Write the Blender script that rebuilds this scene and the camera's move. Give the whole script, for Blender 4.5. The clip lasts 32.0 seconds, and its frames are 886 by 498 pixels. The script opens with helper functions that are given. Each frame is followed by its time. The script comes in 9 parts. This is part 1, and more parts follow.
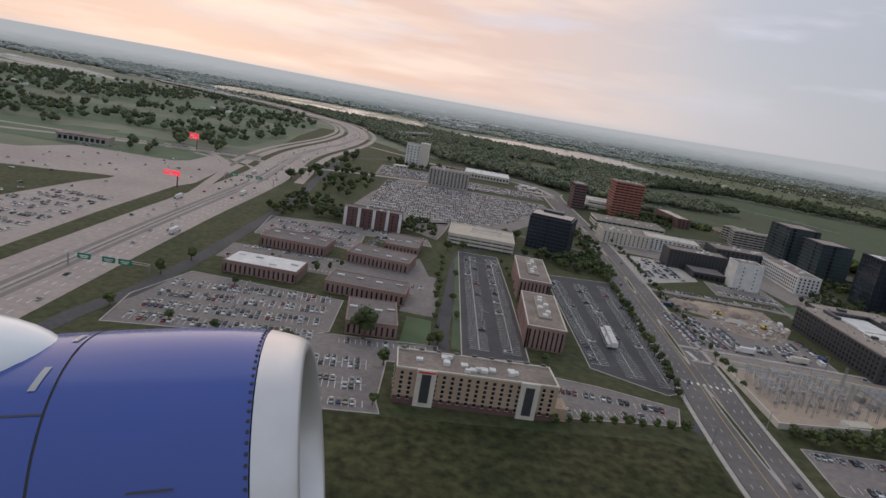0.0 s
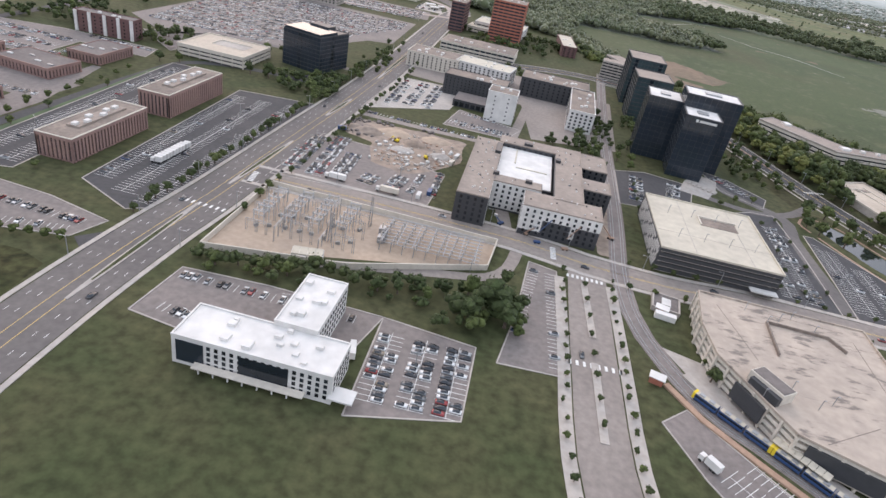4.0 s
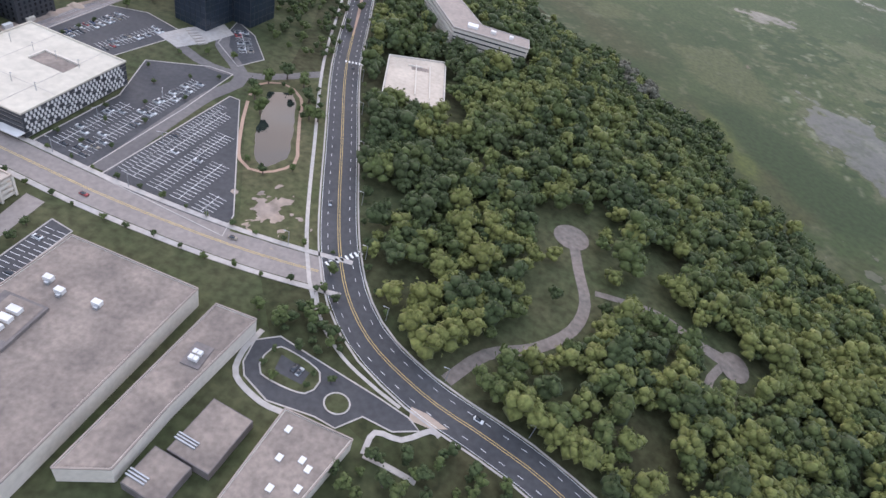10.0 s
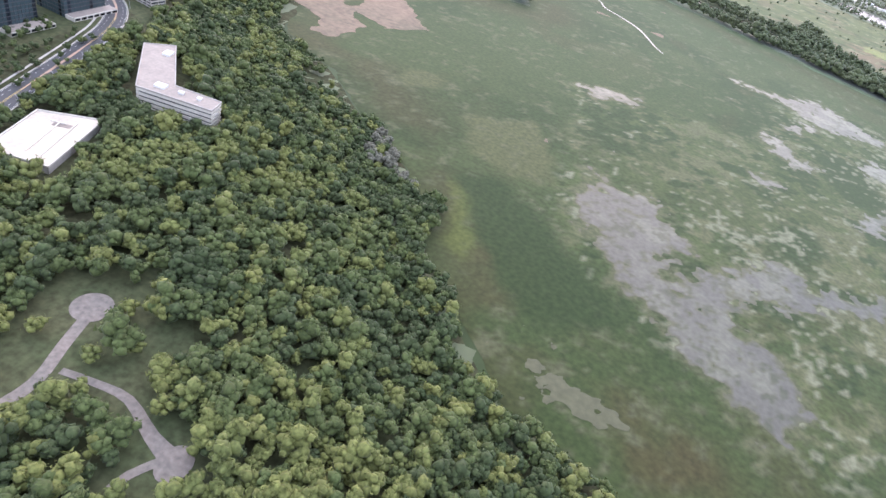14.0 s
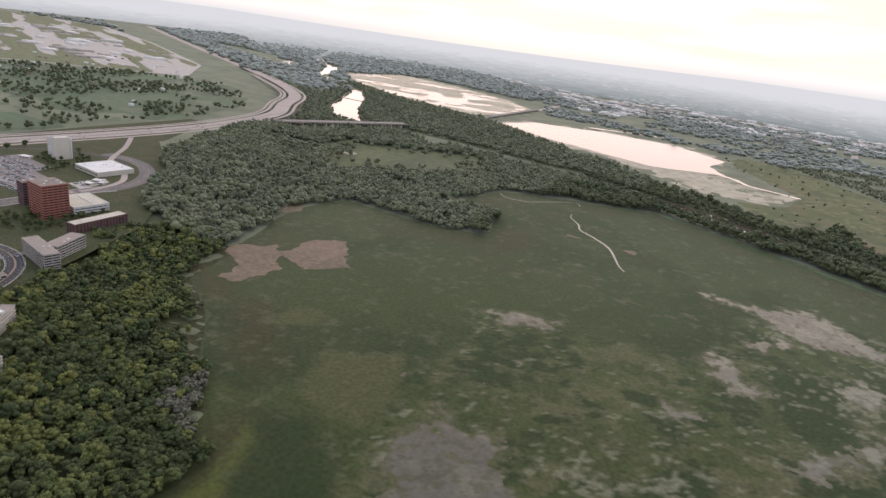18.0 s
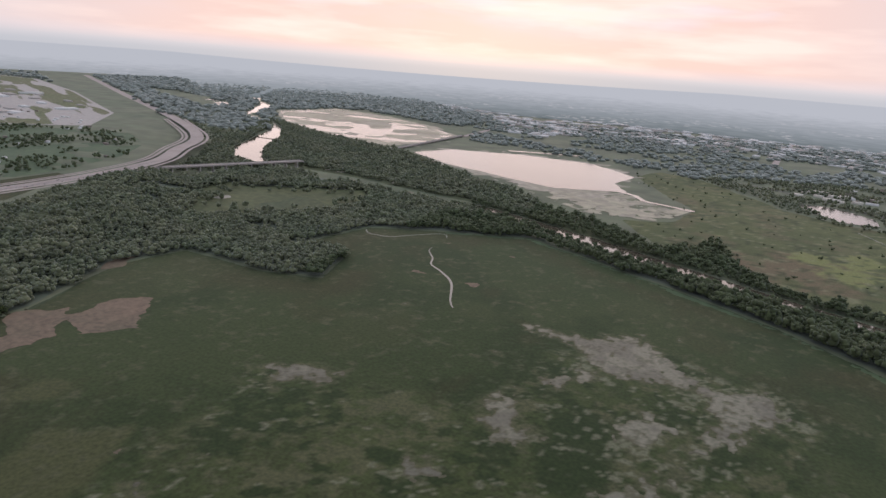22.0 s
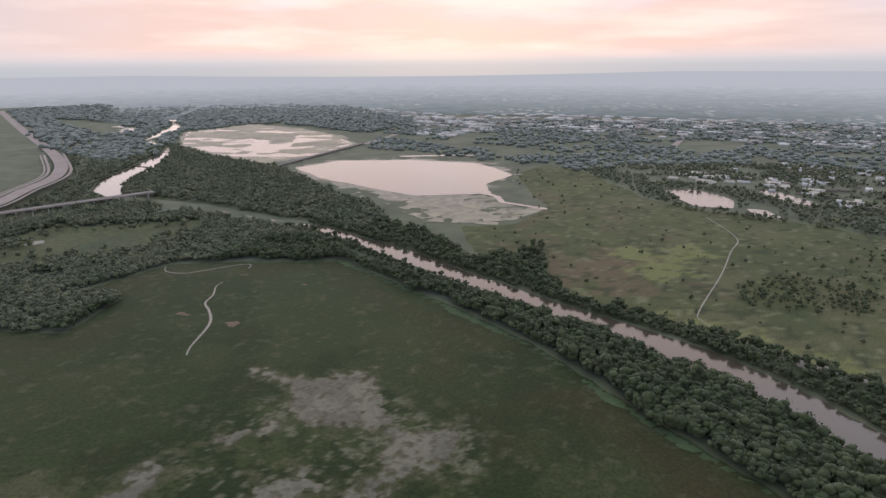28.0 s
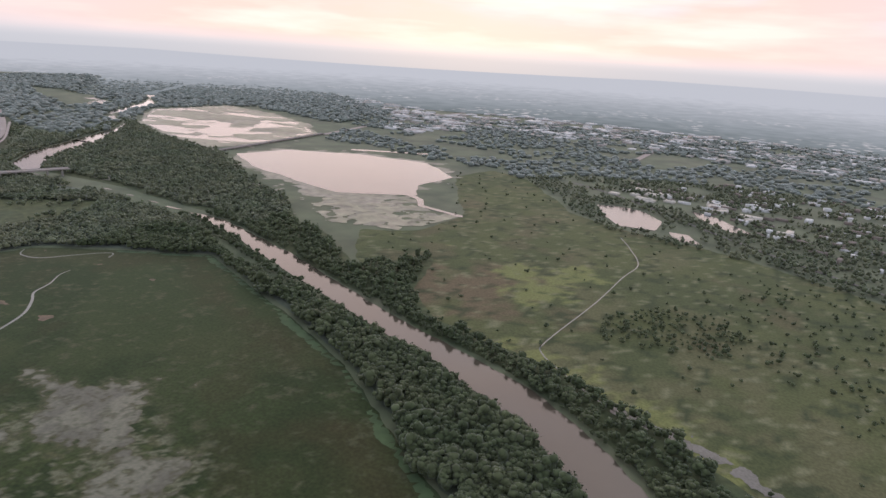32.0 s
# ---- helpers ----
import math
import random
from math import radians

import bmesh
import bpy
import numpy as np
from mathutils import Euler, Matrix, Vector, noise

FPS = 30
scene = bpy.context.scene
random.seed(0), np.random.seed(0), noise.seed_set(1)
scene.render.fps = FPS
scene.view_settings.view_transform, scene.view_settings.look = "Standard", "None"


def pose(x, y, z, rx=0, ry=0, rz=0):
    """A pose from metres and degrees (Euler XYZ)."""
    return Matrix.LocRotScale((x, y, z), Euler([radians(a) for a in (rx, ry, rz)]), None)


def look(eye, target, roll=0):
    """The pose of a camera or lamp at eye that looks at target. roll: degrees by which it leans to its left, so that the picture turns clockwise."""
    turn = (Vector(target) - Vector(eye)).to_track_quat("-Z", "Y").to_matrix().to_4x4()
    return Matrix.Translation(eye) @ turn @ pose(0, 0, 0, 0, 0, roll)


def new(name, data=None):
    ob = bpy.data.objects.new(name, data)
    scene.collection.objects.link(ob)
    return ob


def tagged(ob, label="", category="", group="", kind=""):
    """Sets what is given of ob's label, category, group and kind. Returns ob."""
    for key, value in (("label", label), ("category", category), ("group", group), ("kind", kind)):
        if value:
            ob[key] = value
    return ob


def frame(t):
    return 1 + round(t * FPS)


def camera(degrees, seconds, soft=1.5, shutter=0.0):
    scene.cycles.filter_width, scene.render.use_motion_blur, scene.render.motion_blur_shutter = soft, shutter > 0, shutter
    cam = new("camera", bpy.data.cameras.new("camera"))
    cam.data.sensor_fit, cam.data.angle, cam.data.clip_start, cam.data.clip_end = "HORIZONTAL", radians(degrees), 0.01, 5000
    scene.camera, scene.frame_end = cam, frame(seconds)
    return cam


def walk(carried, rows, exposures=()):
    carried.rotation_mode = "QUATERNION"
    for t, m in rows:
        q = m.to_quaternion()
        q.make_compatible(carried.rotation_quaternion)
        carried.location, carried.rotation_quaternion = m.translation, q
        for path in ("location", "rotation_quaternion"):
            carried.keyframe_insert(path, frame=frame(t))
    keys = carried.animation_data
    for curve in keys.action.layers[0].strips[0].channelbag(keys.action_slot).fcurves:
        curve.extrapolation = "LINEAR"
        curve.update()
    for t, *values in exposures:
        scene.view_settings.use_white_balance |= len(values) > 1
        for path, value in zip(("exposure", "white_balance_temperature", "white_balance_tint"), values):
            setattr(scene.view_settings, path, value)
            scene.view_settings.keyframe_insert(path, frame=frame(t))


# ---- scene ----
cam = camera(72.2, 32.0)
PATH = [
    (0, (-1.456, -0.758, 54.487), (-1.364, 0.990, 54.068), 9.8),
    (0.5, (15.606, 0.968, 55.908), (15.724, 2.713, 55.478), 10.6),
    (1, (32.301, 3.219, 57.328), (32.425, 4.961, 56.892), 10.7),
    (1.5, (48.569, 4.716, 59.090), (48.714, 6.443, 58.604), 9.7),
    (2, (64.519, 7.151, 59.916), (64.588, 8.855, 59.341), 10.7),
    (2.5, (79.856, 8.988, 61.294), (79.900, 10.645, 60.590), 11.7),
    (4.5, (148.606, 13.918, 71.936), (148.560, 15.456, 71.002), 11.8),
    (5, (164.986, 16.342, 73.347), (164.941, 17.845, 72.357), 12.3),
    (5.5, (180.153, 18.812, 75.756), (180.119, 20.278, 74.712), 13.3),
    (6, (196.163, 21.517, 78.357), (196.132, 22.970, 77.294), 14.7),
    (6.5, (210.799, 24.916, 80.329), (210.778, 26.356, 79.248), 15.6),
    (7, (226.085, 28.070, 82.619), (226.063, 29.493, 81.517), 15.8),
    (7.5, (240.942, 31.343, 84.804), (240.916, 32.751, 83.684), 16.7),
    (8, (256.964, 34.898, 87.213), (256.933, 36.289, 86.071), 16.7),
    (8.5, (272.079, 38.699, 89.848), (272.018, 40.081, 88.695), 17.3),
    (9, (287.106, 42.494, 92.471), (287.035, 43.868, 91.311), 17.1),
    (9.5, (302.215, 46.727, 95.443), (302.128, 48.081, 94.260), 17.4),
    (10, (316.978, 51.305, 98.414), (316.874, 52.644, 97.215), 18.2),
    (10.5, (331.805, 56.214, 100.832), (331.655, 57.518, 99.600), 17.9),
    (11, (346.382, 61.365, 104.081), (346.229, 62.610, 102.791), 19.4),
    (11.5, (359.636, 67.097, 106.990), (359.487, 68.360, 105.717), 21.2),
    (12, (373.874, 73.147, 109.966), (373.765, 74.399, 108.676), 23.6),
    (12.5, (388.031, 79.214, 113.297), (387.880, 80.452, 111.999), 21.3),
    (13, (402.629, 86.190, 116.463), (402.443, 87.500, 115.242), 21.3),
    (13.5, (416.634, 92.700, 119.988), (416.336, 94.032, 118.814), 18.9),
    (14, (429.630, 100.476, 123.398), (429.419, 101.902, 122.321), 18.5),
    (14.5, (444.566, 107.286, 126.651), (444.263, 108.734, 125.626), 16.6),
    (16.5, (509.386, 141.390, 142.831), (508.835, 142.799, 141.858), 12.0),
    (17, (523.804, 150.186, 146.558), (523.199, 151.664, 145.726), 10.7),
    (17.5, (536.752, 159.694, 149.555), (536.153, 161.228, 148.825), 10.2),
    (18, (549.065, 170.502, 152.458), (548.317, 172.025, 151.858), 7.9),
    (18.5, (563.074, 178.113, 155.763), (562.265, 179.641, 155.258), 6.6),
    (19, (578.934, 185.364, 158.804), (578.152, 186.912, 158.322), 5.9),
    (19.5, (591.625, 194.473, 161.692), (590.892, 196.024, 161.148), 6.2),
    (20, (604.763, 205.708, 164.114), (604.023, 207.253, 163.564), 6.5),
    (20.5, (616.343, 218.649, 166.067), (615.621, 220.204, 165.518), 6.1),
    (21, (629.117, 229.337, 168.100), (628.419, 230.900, 167.542), 6.5),
    (21.5, (641.547, 239.081, 170.375), (640.836, 240.644, 169.836), 5.3),
    (22, (654.647, 248.989, 172.706), (653.929, 250.553, 172.181), 4.4),
    (22.5, (668.536, 258.459, 175.134), (667.802, 260.025, 174.636), 3.4),
    (23, (682.909, 265.359, 177.843), (682.202, 266.952, 177.394), 3.0),
    (23.5, (696.883, 274.312, 180.279), (696.184, 275.915, 179.855), 2.0),
    (24, (711.193, 283.822, 182.176), (710.497, 285.419, 181.726), 1.3),
    (24.5, (724.649, 291.371, 184.610), (723.938, 292.965, 184.170), 0.9),
    (25, (738.281, 300.432, 187.079), (737.571, 302.023, 186.621), 0.2),
    (25.5, (750.665, 313.161, 188.874), (749.963, 314.749, 188.399), 0.2),
    (27.5, (805.689, 348.765, 196.885), (805.020, 350.352, 196.362), 0.0),
    (28, (819.925, 358.990, 198.067), (819.252, 360.572, 197.534), -0.5),
    (28.5, (834.302, 370.183, 198.885), (833.640, 371.769, 198.349), 0.2),
    (29, (848.437, 383.171, 199.534), (847.783, 384.755, 198.984), 0.1),
    (29.5, (862.583, 394.841, 200.480), (861.920, 396.419, 199.925), 0.5),
    (30, (877.078, 405.253, 201.718), (876.422, 406.820, 201.125), 3.1),
    (30.5, (891.164, 415.960, 203.136), (890.491, 417.520, 202.541), 3.4),
    (31, (905.822, 426.797, 204.209), (905.136, 428.355, 203.622), 3.8),
    (31.5, (920.532, 437.647, 205.192), (919.846, 439.210, 204.623), 3.8),
    (32, (935.191, 449.405, 206.060), (934.501, 450.974, 205.510), 3.6),
]
EXPOSURES = [(0, 0.3, 6100, 12), (1.5, 0.48, 6100, 12), (2, 0.75, 6150, 12), (2.5, 1.0, 6150, 13), (4.5, 1.55, 6150, 14), (5, 1.6, 6150, 14), (6, 1.5, 6050, 14), (9, 1.5, 5800, 14.5), (10, 1.65, 5650, 16.5), (11, 1.8, 5550, 18), (13, 2.15, 5550, 19.5), (14.5, 2.4, 5580, 18.5), (16.5, 2.15, 5600, 16), (17, 1.95, 5700, 15), (17.5, 1.5, 6000, 16), (18, 1.02, 6250, 17), (18.5, 0.68, 6100, 17.5), (19, 0.55, 5950, 16.5), (23, 0.5, 5950, 17), (28, 0.47, 5950, 17), (32, 0.65, 5980, 18)]
walk(cam, [(t, look(eye, target, roll)) for t, eye, target, roll in PATH], EXPOSURES)

# ---- world and light ----
SUN_AZ = math.atan2(-0.38, 0.92)
world = bpy.data.worlds.new("world")
scene.world = world
world.use_nodes = True


def build_world():
    nt = world.node_tree
    nt.nodes.clear()
    N, L = nt.nodes.new, nt.links.new
    out, bg = N("ShaderNodeOutputWorld"), N("ShaderNodeBackground")
    L(bg.outputs[0], out.inputs[0])
    tc, sep = N("ShaderNodeTexCoord"), N("ShaderNodeSeparateXYZ")
    L(tc.outputs["Generated"], sep.inputs[0])
    # overcast dome by elevation
    ramp = N("ShaderNodeValToRGB")
    mapr = N("ShaderNodeMapRange")
    mapr.inputs[1].default_value, mapr.inputs[2].default_value = -0.06, 0.6
    L(sep.outputs[2], mapr.inputs[0])
    L(mapr.outputs[0], ramp.inputs[0])
    els = ramp.color_ramp.elements
    stops = [(0.0, (0.33, 0.34, 0.335)), (0.08, (0.41, 0.41, 0.395)), (0.093, (0.50, 0.47, 0.44)), (0.105, (0.55, 0.50, 0.475)), (0.18, (0.54, 0.50, 0.485)),
             (0.32, (0.49, 0.48, 0.49)), (0.55, (0.46, 0.475, 0.51)), (1.0, (0.40, 0.44, 0.49))]
    els[0].position, els[0].color = stops[0][0], (*stops[0][1], 1)
    els[1].position, els[1].color = stops[-1][0], (*stops[-1][1], 1)
    for p, c in stops[1:-1]:
        els.new(p).color = (*c, 1)
    # warm glow round the hidden sun
    dot = N("ShaderNodeVectorMath")
    dot.operation = "DOT_PRODUCT"
    L(tc.outputs["Generated"], dot.inputs[0])
    el = radians(9)
    dot.inputs[1].default_value = (math.sin(SUN_AZ) * math.cos(el), math.cos(SUN_AZ) * math.cos(el), math.sin(el))
    gl = N("ShaderNodeMapRange")
    gl.interpolation_type = "SMOOTHSTEP"
    gl.inputs[1].default_value, gl.inputs[2].default_value = 0.66, 0.97
    L(dot.outputs["Value"], gl.inputs[0])
    # cloud streaks, drawn out along the horizon
    mp = N("ShaderNodeMapping")
    mp.inputs["Scale"].default_value = (2.2, 2.2, 16.0)
    L(tc.outputs["Generated"], mp.inputs[0])
    ns = N("ShaderNodeTexNoise")
    ns.inputs["Scale"].default_value, ns.inputs["Detail"].default_value = 1.6, 5.0
    L(mp.outputs[0], ns.inputs["Vector"])
    cl = N("ShaderNodeMapRange")
    cl.inputs[1].default_value, cl.inputs[2].default_value = 0.46, 0.64
    L(ns.outputs[0], cl.inputs[0])
    up = N("ShaderNodeMapRange")
    up.inputs[1].default_value, up.inputs[2].default_value = 0.0, 0.02
    L(sep.outputs[2], up.inputs[0])
    m1 = N("ShaderNodeMath")
    m1.operation = "MULTIPLY"
    L(gl.outputs[0], m1.inputs[0])
    L(up.outputs[0], m1.inputs[1])
    m2 = N("ShaderNodeMath")
    m2.operation = "MULTIPLY"
    L(m1.outputs[0], m2.inputs[0])
    L(cl.outputs[0], m2.inputs[1])
    away, low = N("ShaderNodeMapRange"), N("ShaderNodeMapRange")
    away.interpolation_type = "SMOOTHSTEP"
    away.inputs[1].default_value, away.inputs[2].default_value, away.inputs[3].default_value, away.inputs[4].default_value = 0.35, 0.90, 0.75, 0.0
    low.inputs[1].default_value, low.inputs[2].default_value, low.inputs[3].default_value, low.inputs[4].default_value = 0.15, 0.55, 1.0, 0.0
    L(dot.outputs["Value"], away.inputs[0])
    L(sep.outputs[2], low.inputs[0])
    m0 = N("ShaderNodeMath")
    m0.operation = "MULTIPLY"
    L(away.outputs[0], m0.inputs[0])
    L(low.outputs[0], m0.inputs[1])
    mix0 = N("ShaderNodeMix")
    mix0.data_type = "RGBA"
    L(m0.outputs[0], mix0.inputs[0])
    L(ramp.outputs[0], mix0.inputs[6])
    mix0.inputs[7].default_value = (0.30, 0.325, 0.345, 1)
    mix1 = N("ShaderNodeMix")
    mix1.data_type = "RGBA"
    L(m1.outputs[0], mix1.inputs[0])
    L(mix0.outputs[2], mix1.inputs[6])
    mix1.inputs[7].default_value = (0.69, 0.485, 0.385, 1)
    mix2 = N("ShaderNodeMix")
    mix2.data_type = "RGBA"
    L(m2.outputs[0], mix2.inputs[0])
    L(mix1.outputs[2], mix2.inputs[6])
    mix2.inputs[7].default_value = (0.80, 0.62, 0.50, 1)
    # grey cloud bases
    ns2 = N("ShaderNodeTexNoise")
    ns2.inputs["Scale"].default_value, ns2.inputs["Detail"].default_value = 2.6, 6.0
    mp2 = N("ShaderNodeMapping")
    mp2.inputs["Scale"].default_value, mp2.inputs["Location"].default_value = (1.6, 1.6, 9.0), (3.1, 0.7, 0.4)
    L(tc.outputs["Generated"], mp2.inputs[0])
    L(mp2.outputs[0], ns2.inputs["Vector"])
    cg = N("ShaderNodeMapRange")
    cg.inputs[1].default_value, cg.inputs[2].default_value, cg.inputs[4].default_value = 0.50, 0.66, 0.55
    L(ns2.outputs[0], cg.inputs[0])
    hi = N("ShaderNodeMapRange")
    hi.inputs[1].default_value, hi.inputs[2].default_value = 0.03, 0.12
    L(sep.outputs[2], hi.inputs[0])
    m3 = N("ShaderNodeMath")
    m3.operation = "MULTIPLY"
    L(cg.outputs[0], m3.inputs[0])
    L(hi.outputs[0], m3.inputs[1])
    mix3 = N("ShaderNodeMix")
    mix3.data_type = "RGBA"
    L(m3.outputs[0], mix3.inputs[0])
    L(mix2.outputs[2], mix3.inputs[6])
    mix3.inputs[7].default_value = (0.60, 0.58, 0.62, 1)
    # a little clear sky behind the cloud
    sky = N("ShaderNodeTexSky")
    sky.sky_type, sky.sun_disc = "NISHITA", False
    sky.sun_elevation, sky.sun_rotation = radians(12), SUN_AZ
    add = N("ShaderNodeMix")
    add.data_type, add.blend_type = "RGBA", "ADD"
    add.inputs[0].default_value = 0.002
    L(mix3.outputs[2], add.inputs[6])
    L(sky.outputs[0], add.inputs[7])
    L(add.outputs[2], bg.inputs[0])
    bg.inputs[1].default_value = 1.0


build_world()
sun = new("sun", bpy.data.lights.new("sun", "SUN"))
sun.data.energy, sun.data.angle, sun.data.color = 0.55, radians(75), (1.0, 0.88, 0.76)
sun.matrix_world = look((0, 0, 500), (-200 * math.sin(SUN_AZ), -200 * math.cos(SUN_AZ), 380))


# ---- materials ----
def mat(name, col, rough=0.85, metal=0.0, var=0.25, scale=0.5, col2=None, big=0.03, bump=0.0, spec=0.5, per=0.0, sheen=0.0):
    """Base colour broken by noise at two scales; per: change from piece to piece; sheen: fuzz of leaves and grass,
    standing in for haze at low angles.
    """
    m = bpy.data.materials.new(name)
    m.use_nodes = True
    nt = m.node_tree
    N, L = nt.nodes.new, nt.links.new
    b = nt.nodes["Principled BSDF"]
    b.inputs["Roughness"].default_value, b.inputs["Metallic"].default_value = rough, metal
    b.inputs["Specular IOR Level"].default_value = spec
    b.inputs["Sheen Weight"].default_value, b.inputs["Sheen Roughness"].default_value, b.inputs["Sheen Tint"].default_value = sheen, 0.5, (0.88, 0.97, 0.76, 1)
    b.inputs["Sheen Tint"].default_value = (0.93, 0.99, 0.97, 1)
    geo = N("ShaderNodeNewGeometry")
    n1, n2 = N("ShaderNodeTexNoise"), N("ShaderNodeTexNoise")
    for n, s in ((n1, scale), (n2, big)):
        n.inputs["Scale"].default_value, n.inputs["Detail"].default_value = s, 6.0
        L(geo.outputs["Position"], n.inputs["Vector"])
    mr = N("ShaderNodeMapRange")
    mr.inputs[1].default_value, mr.inputs[2].default_value = 0.35, 0.65
    L(n2.outputs[0], mr.inputs[0])
    mx = N("ShaderNodeMix")
    mx.data_type = "RGBA"
    c2 = col2 or tuple(c * (1 - var) for c in col)
    mx.inputs[6].default_value, mx.inputs[7].default_value = (*col, 1), (*c2, 1)
    L(mr.outputs[0], mx.inputs[0])
    hsv = N("ShaderNodeHueSaturation")
    L(mx.outputs[2], hsv.inputs["Color"])
    v = N("ShaderNodeMapRange")
    v.inputs[1].default_value, v.inputs[2].default_value = 0.3, 0.7
    v.inputs[3].default_value, v.inputs[4].default_value = 1 - var, 1 + var
    L(n1.outputs[0], v.inputs[0])
    last = v.outputs[0]
    if per:
        oi = N("ShaderNodeObjectInfo") if per > 0 else geo
        src = oi.outputs["Random"] if per > 0 else geo.outputs["Random Per Island"]
        p = N("ShaderNodeMapRange")
        p.inputs[3].default_value, p.inputs[4].default_value = 1 - abs(per), 1 + abs(per)
        L(src, p.inputs[0])
        mu = N("ShaderNodeMath")
        mu.operation = "MULTIPLY"
        L(last, mu.inputs[0])
        L(p.outputs[0], mu.inputs[1])
        last = mu.outputs[0]
    L(last, hsv.inputs["Value"])
    L(hsv.outputs[0], b.inputs["Base Color"])
    if bump:
        bp = N("ShaderNodeBump")
        bp.inputs["Strength"].default_value, bp.inputs["Distance"].default_value = bump, 0.3
        L(n1.outputs[0], bp.inputs["Height"])
        L(bp.outputs[0], b.inputs["Normal"])
    return m


M = {}
M["grass"] = mat("grass", (0.075, 0.105, 0.045), var=0.3, scale=0.6, col2=(0.10, 0.115, 0.055), big=0.05)
# ground kept pale: haze over the far land is put into its colour
M["earth"] = mat("haze_paled_land", (0.098, 0.116, 0.060), var=0.3, scale=0.02, col2=(0.130, 0.136, 0.078), big=0.006, spec=0.08, sheen=0.14)
M["road"] = mat("worn_asphalt", (0.112, 0.101, 0.097), var=0.14, scale=0.8, col2=(0.142, 0.127, 0.119), big=0.06)
M["asphalt"] = mat("dark_asphalt", (0.042, 0.042, 0.045), var=0.18, scale=0.8, col2=(0.060, 0.058, 0.060), big=0.08)
M["pale_road"] = mat("pale_worn_asphalt", (0.215, 0.185, 0.165), var=0.14, scale=0.8, col2=(0.26, 0.225, 0.20), big=0.06)
M["old_lane"] = mat("cracked_brown_pavement", (0.19, 0.155, 0.13), var=0.25, scale=0.8, col2=(0.15, 0.13, 0.11), big=0.12)
M["lot"] = mat("old_asphalt", (0.165, 0.145, 0.135), var=0.18, scale=0.8, col2=(0.21, 0.18, 0.165), big=0.08)
M["highway"] = mat("concrete_road", (0.31, 0.26, 0.23), var=0.12, scale=0.5, col2=(0.37, 0.31, 0.275), big=0.03)
M["concrete"] = mat("concrete", (0.42, 0.38, 0.34), var=0.12, scale=0.7, col2=(0.34, 0.31, 0.28), big=0.1)
M["sand"] = mat("sandy_gravel", (0.40, 0.31, 0.23), var=0.12, scale=0.8, col2=(0.34, 0.27, 0.21), big=0.1)
M["dirt"] = mat("bare_dirt", (0.30, 0.23, 0.175), var=0.3, scale=0.4, col2=(0.22, 0.18, 0.15), big=0.08)
M["white"] = mat("white_paint", (0.68, 0.66, 0.63), var=0.08, scale=0.5, col2=(0.58, 0.565, 0.54), big=0.15)
M["brick"] = mat("pink_brick", (0.30, 0.19, 0.16), var=0.12, scale=2.0, col2=(0.26, 0.165, 0.145), big=0.2)
M["tan"] = mat("tan_brick", (0.42, 0.30, 0.21), var=0.1, scale=2.0, col2=(0.37, 0.27, 0.19), big=0.2)
M["roof"] = mat("gravel_roof", (0.245, 0.200, 0.165), var=0.2, scale=1.0, col2=(0.158, 0.130, 0.110), big=0.15)
M["roof_dk"] = mat("dark_roof", (0.12, 0.105, 0.10), var=0.15, scale=1.0, col2=(0.16, 0.14, 0.13), big=0.15)
M["glass"] = mat("dark_glass", (0.024, 0.033, 0.045), rough=0.06, var=0.1, scale=0.3, spec=0.5)
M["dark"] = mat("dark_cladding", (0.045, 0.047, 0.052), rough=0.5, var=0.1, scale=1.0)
M["water"] = mat("still_water", (0.085, 0.078, 0.066), rough=0.20, var=0.1, scale=0.05, spec=0.42)


# ---- shape helpers ----
VALLEY = -15.3
TOE = [(900, -150), (620, 130), (520, 190), (470, 212), (441, 225), (415, 253), (390, 282), (368, 325), (330, 354), (296, 389), (250, 415),
       (224, 487), (185, 583), (130, 693), (54, 774), (-60, 905), (-213, 1047), (-393, 1259), (-727, 1574), (-1396, 2174), (-3308, 3854)]


def side(x, y):
    """Signed distance to the foot of the bluff: positive in the valley."""
    x, y = np.asarray(x, float), np.asarray(y, float)
    best, sgn = np.full(x.shape, 1e9), np.ones(x.shape)
    for (ax, ay), (bx, by) in zip(TOE, TOE[1:]):
        ex, ey = bx - ax, by - ay
        t = np.clip(((x - ax) * ex + (y - ay) * ey) / (ex * ex + ey * ey), 0, 1)
        d = np.hypot(x - ax - t * ex, y - ay - t * ey)
        s = np.where(ex * (y - ay) - ey * (x - ax) < 0, 1.0, -1.0)
        near = d < best
        best, sgn = np.where(near, d, best), np.where(near, s, sgn)
    return best * sgn


def ground_z(x, y):
    t = np.clip((side(x, y) + 85) / 85, 0, 1)
    return VALLEY * t * t * (3 - 2 * t)


def link(name, verts, faces, material, parent=None, label=""):
    me = bpy.data.meshes.new(name)
    me.from_pydata([tuple(v) for v in verts], [], [tuple(f) for f in faces])
    me.materials.append(material)
    me.update()
    ob = new(name, me)
    if parent:
        ob.parent = parent
    if label:
        ob["label"] = label
    return ob


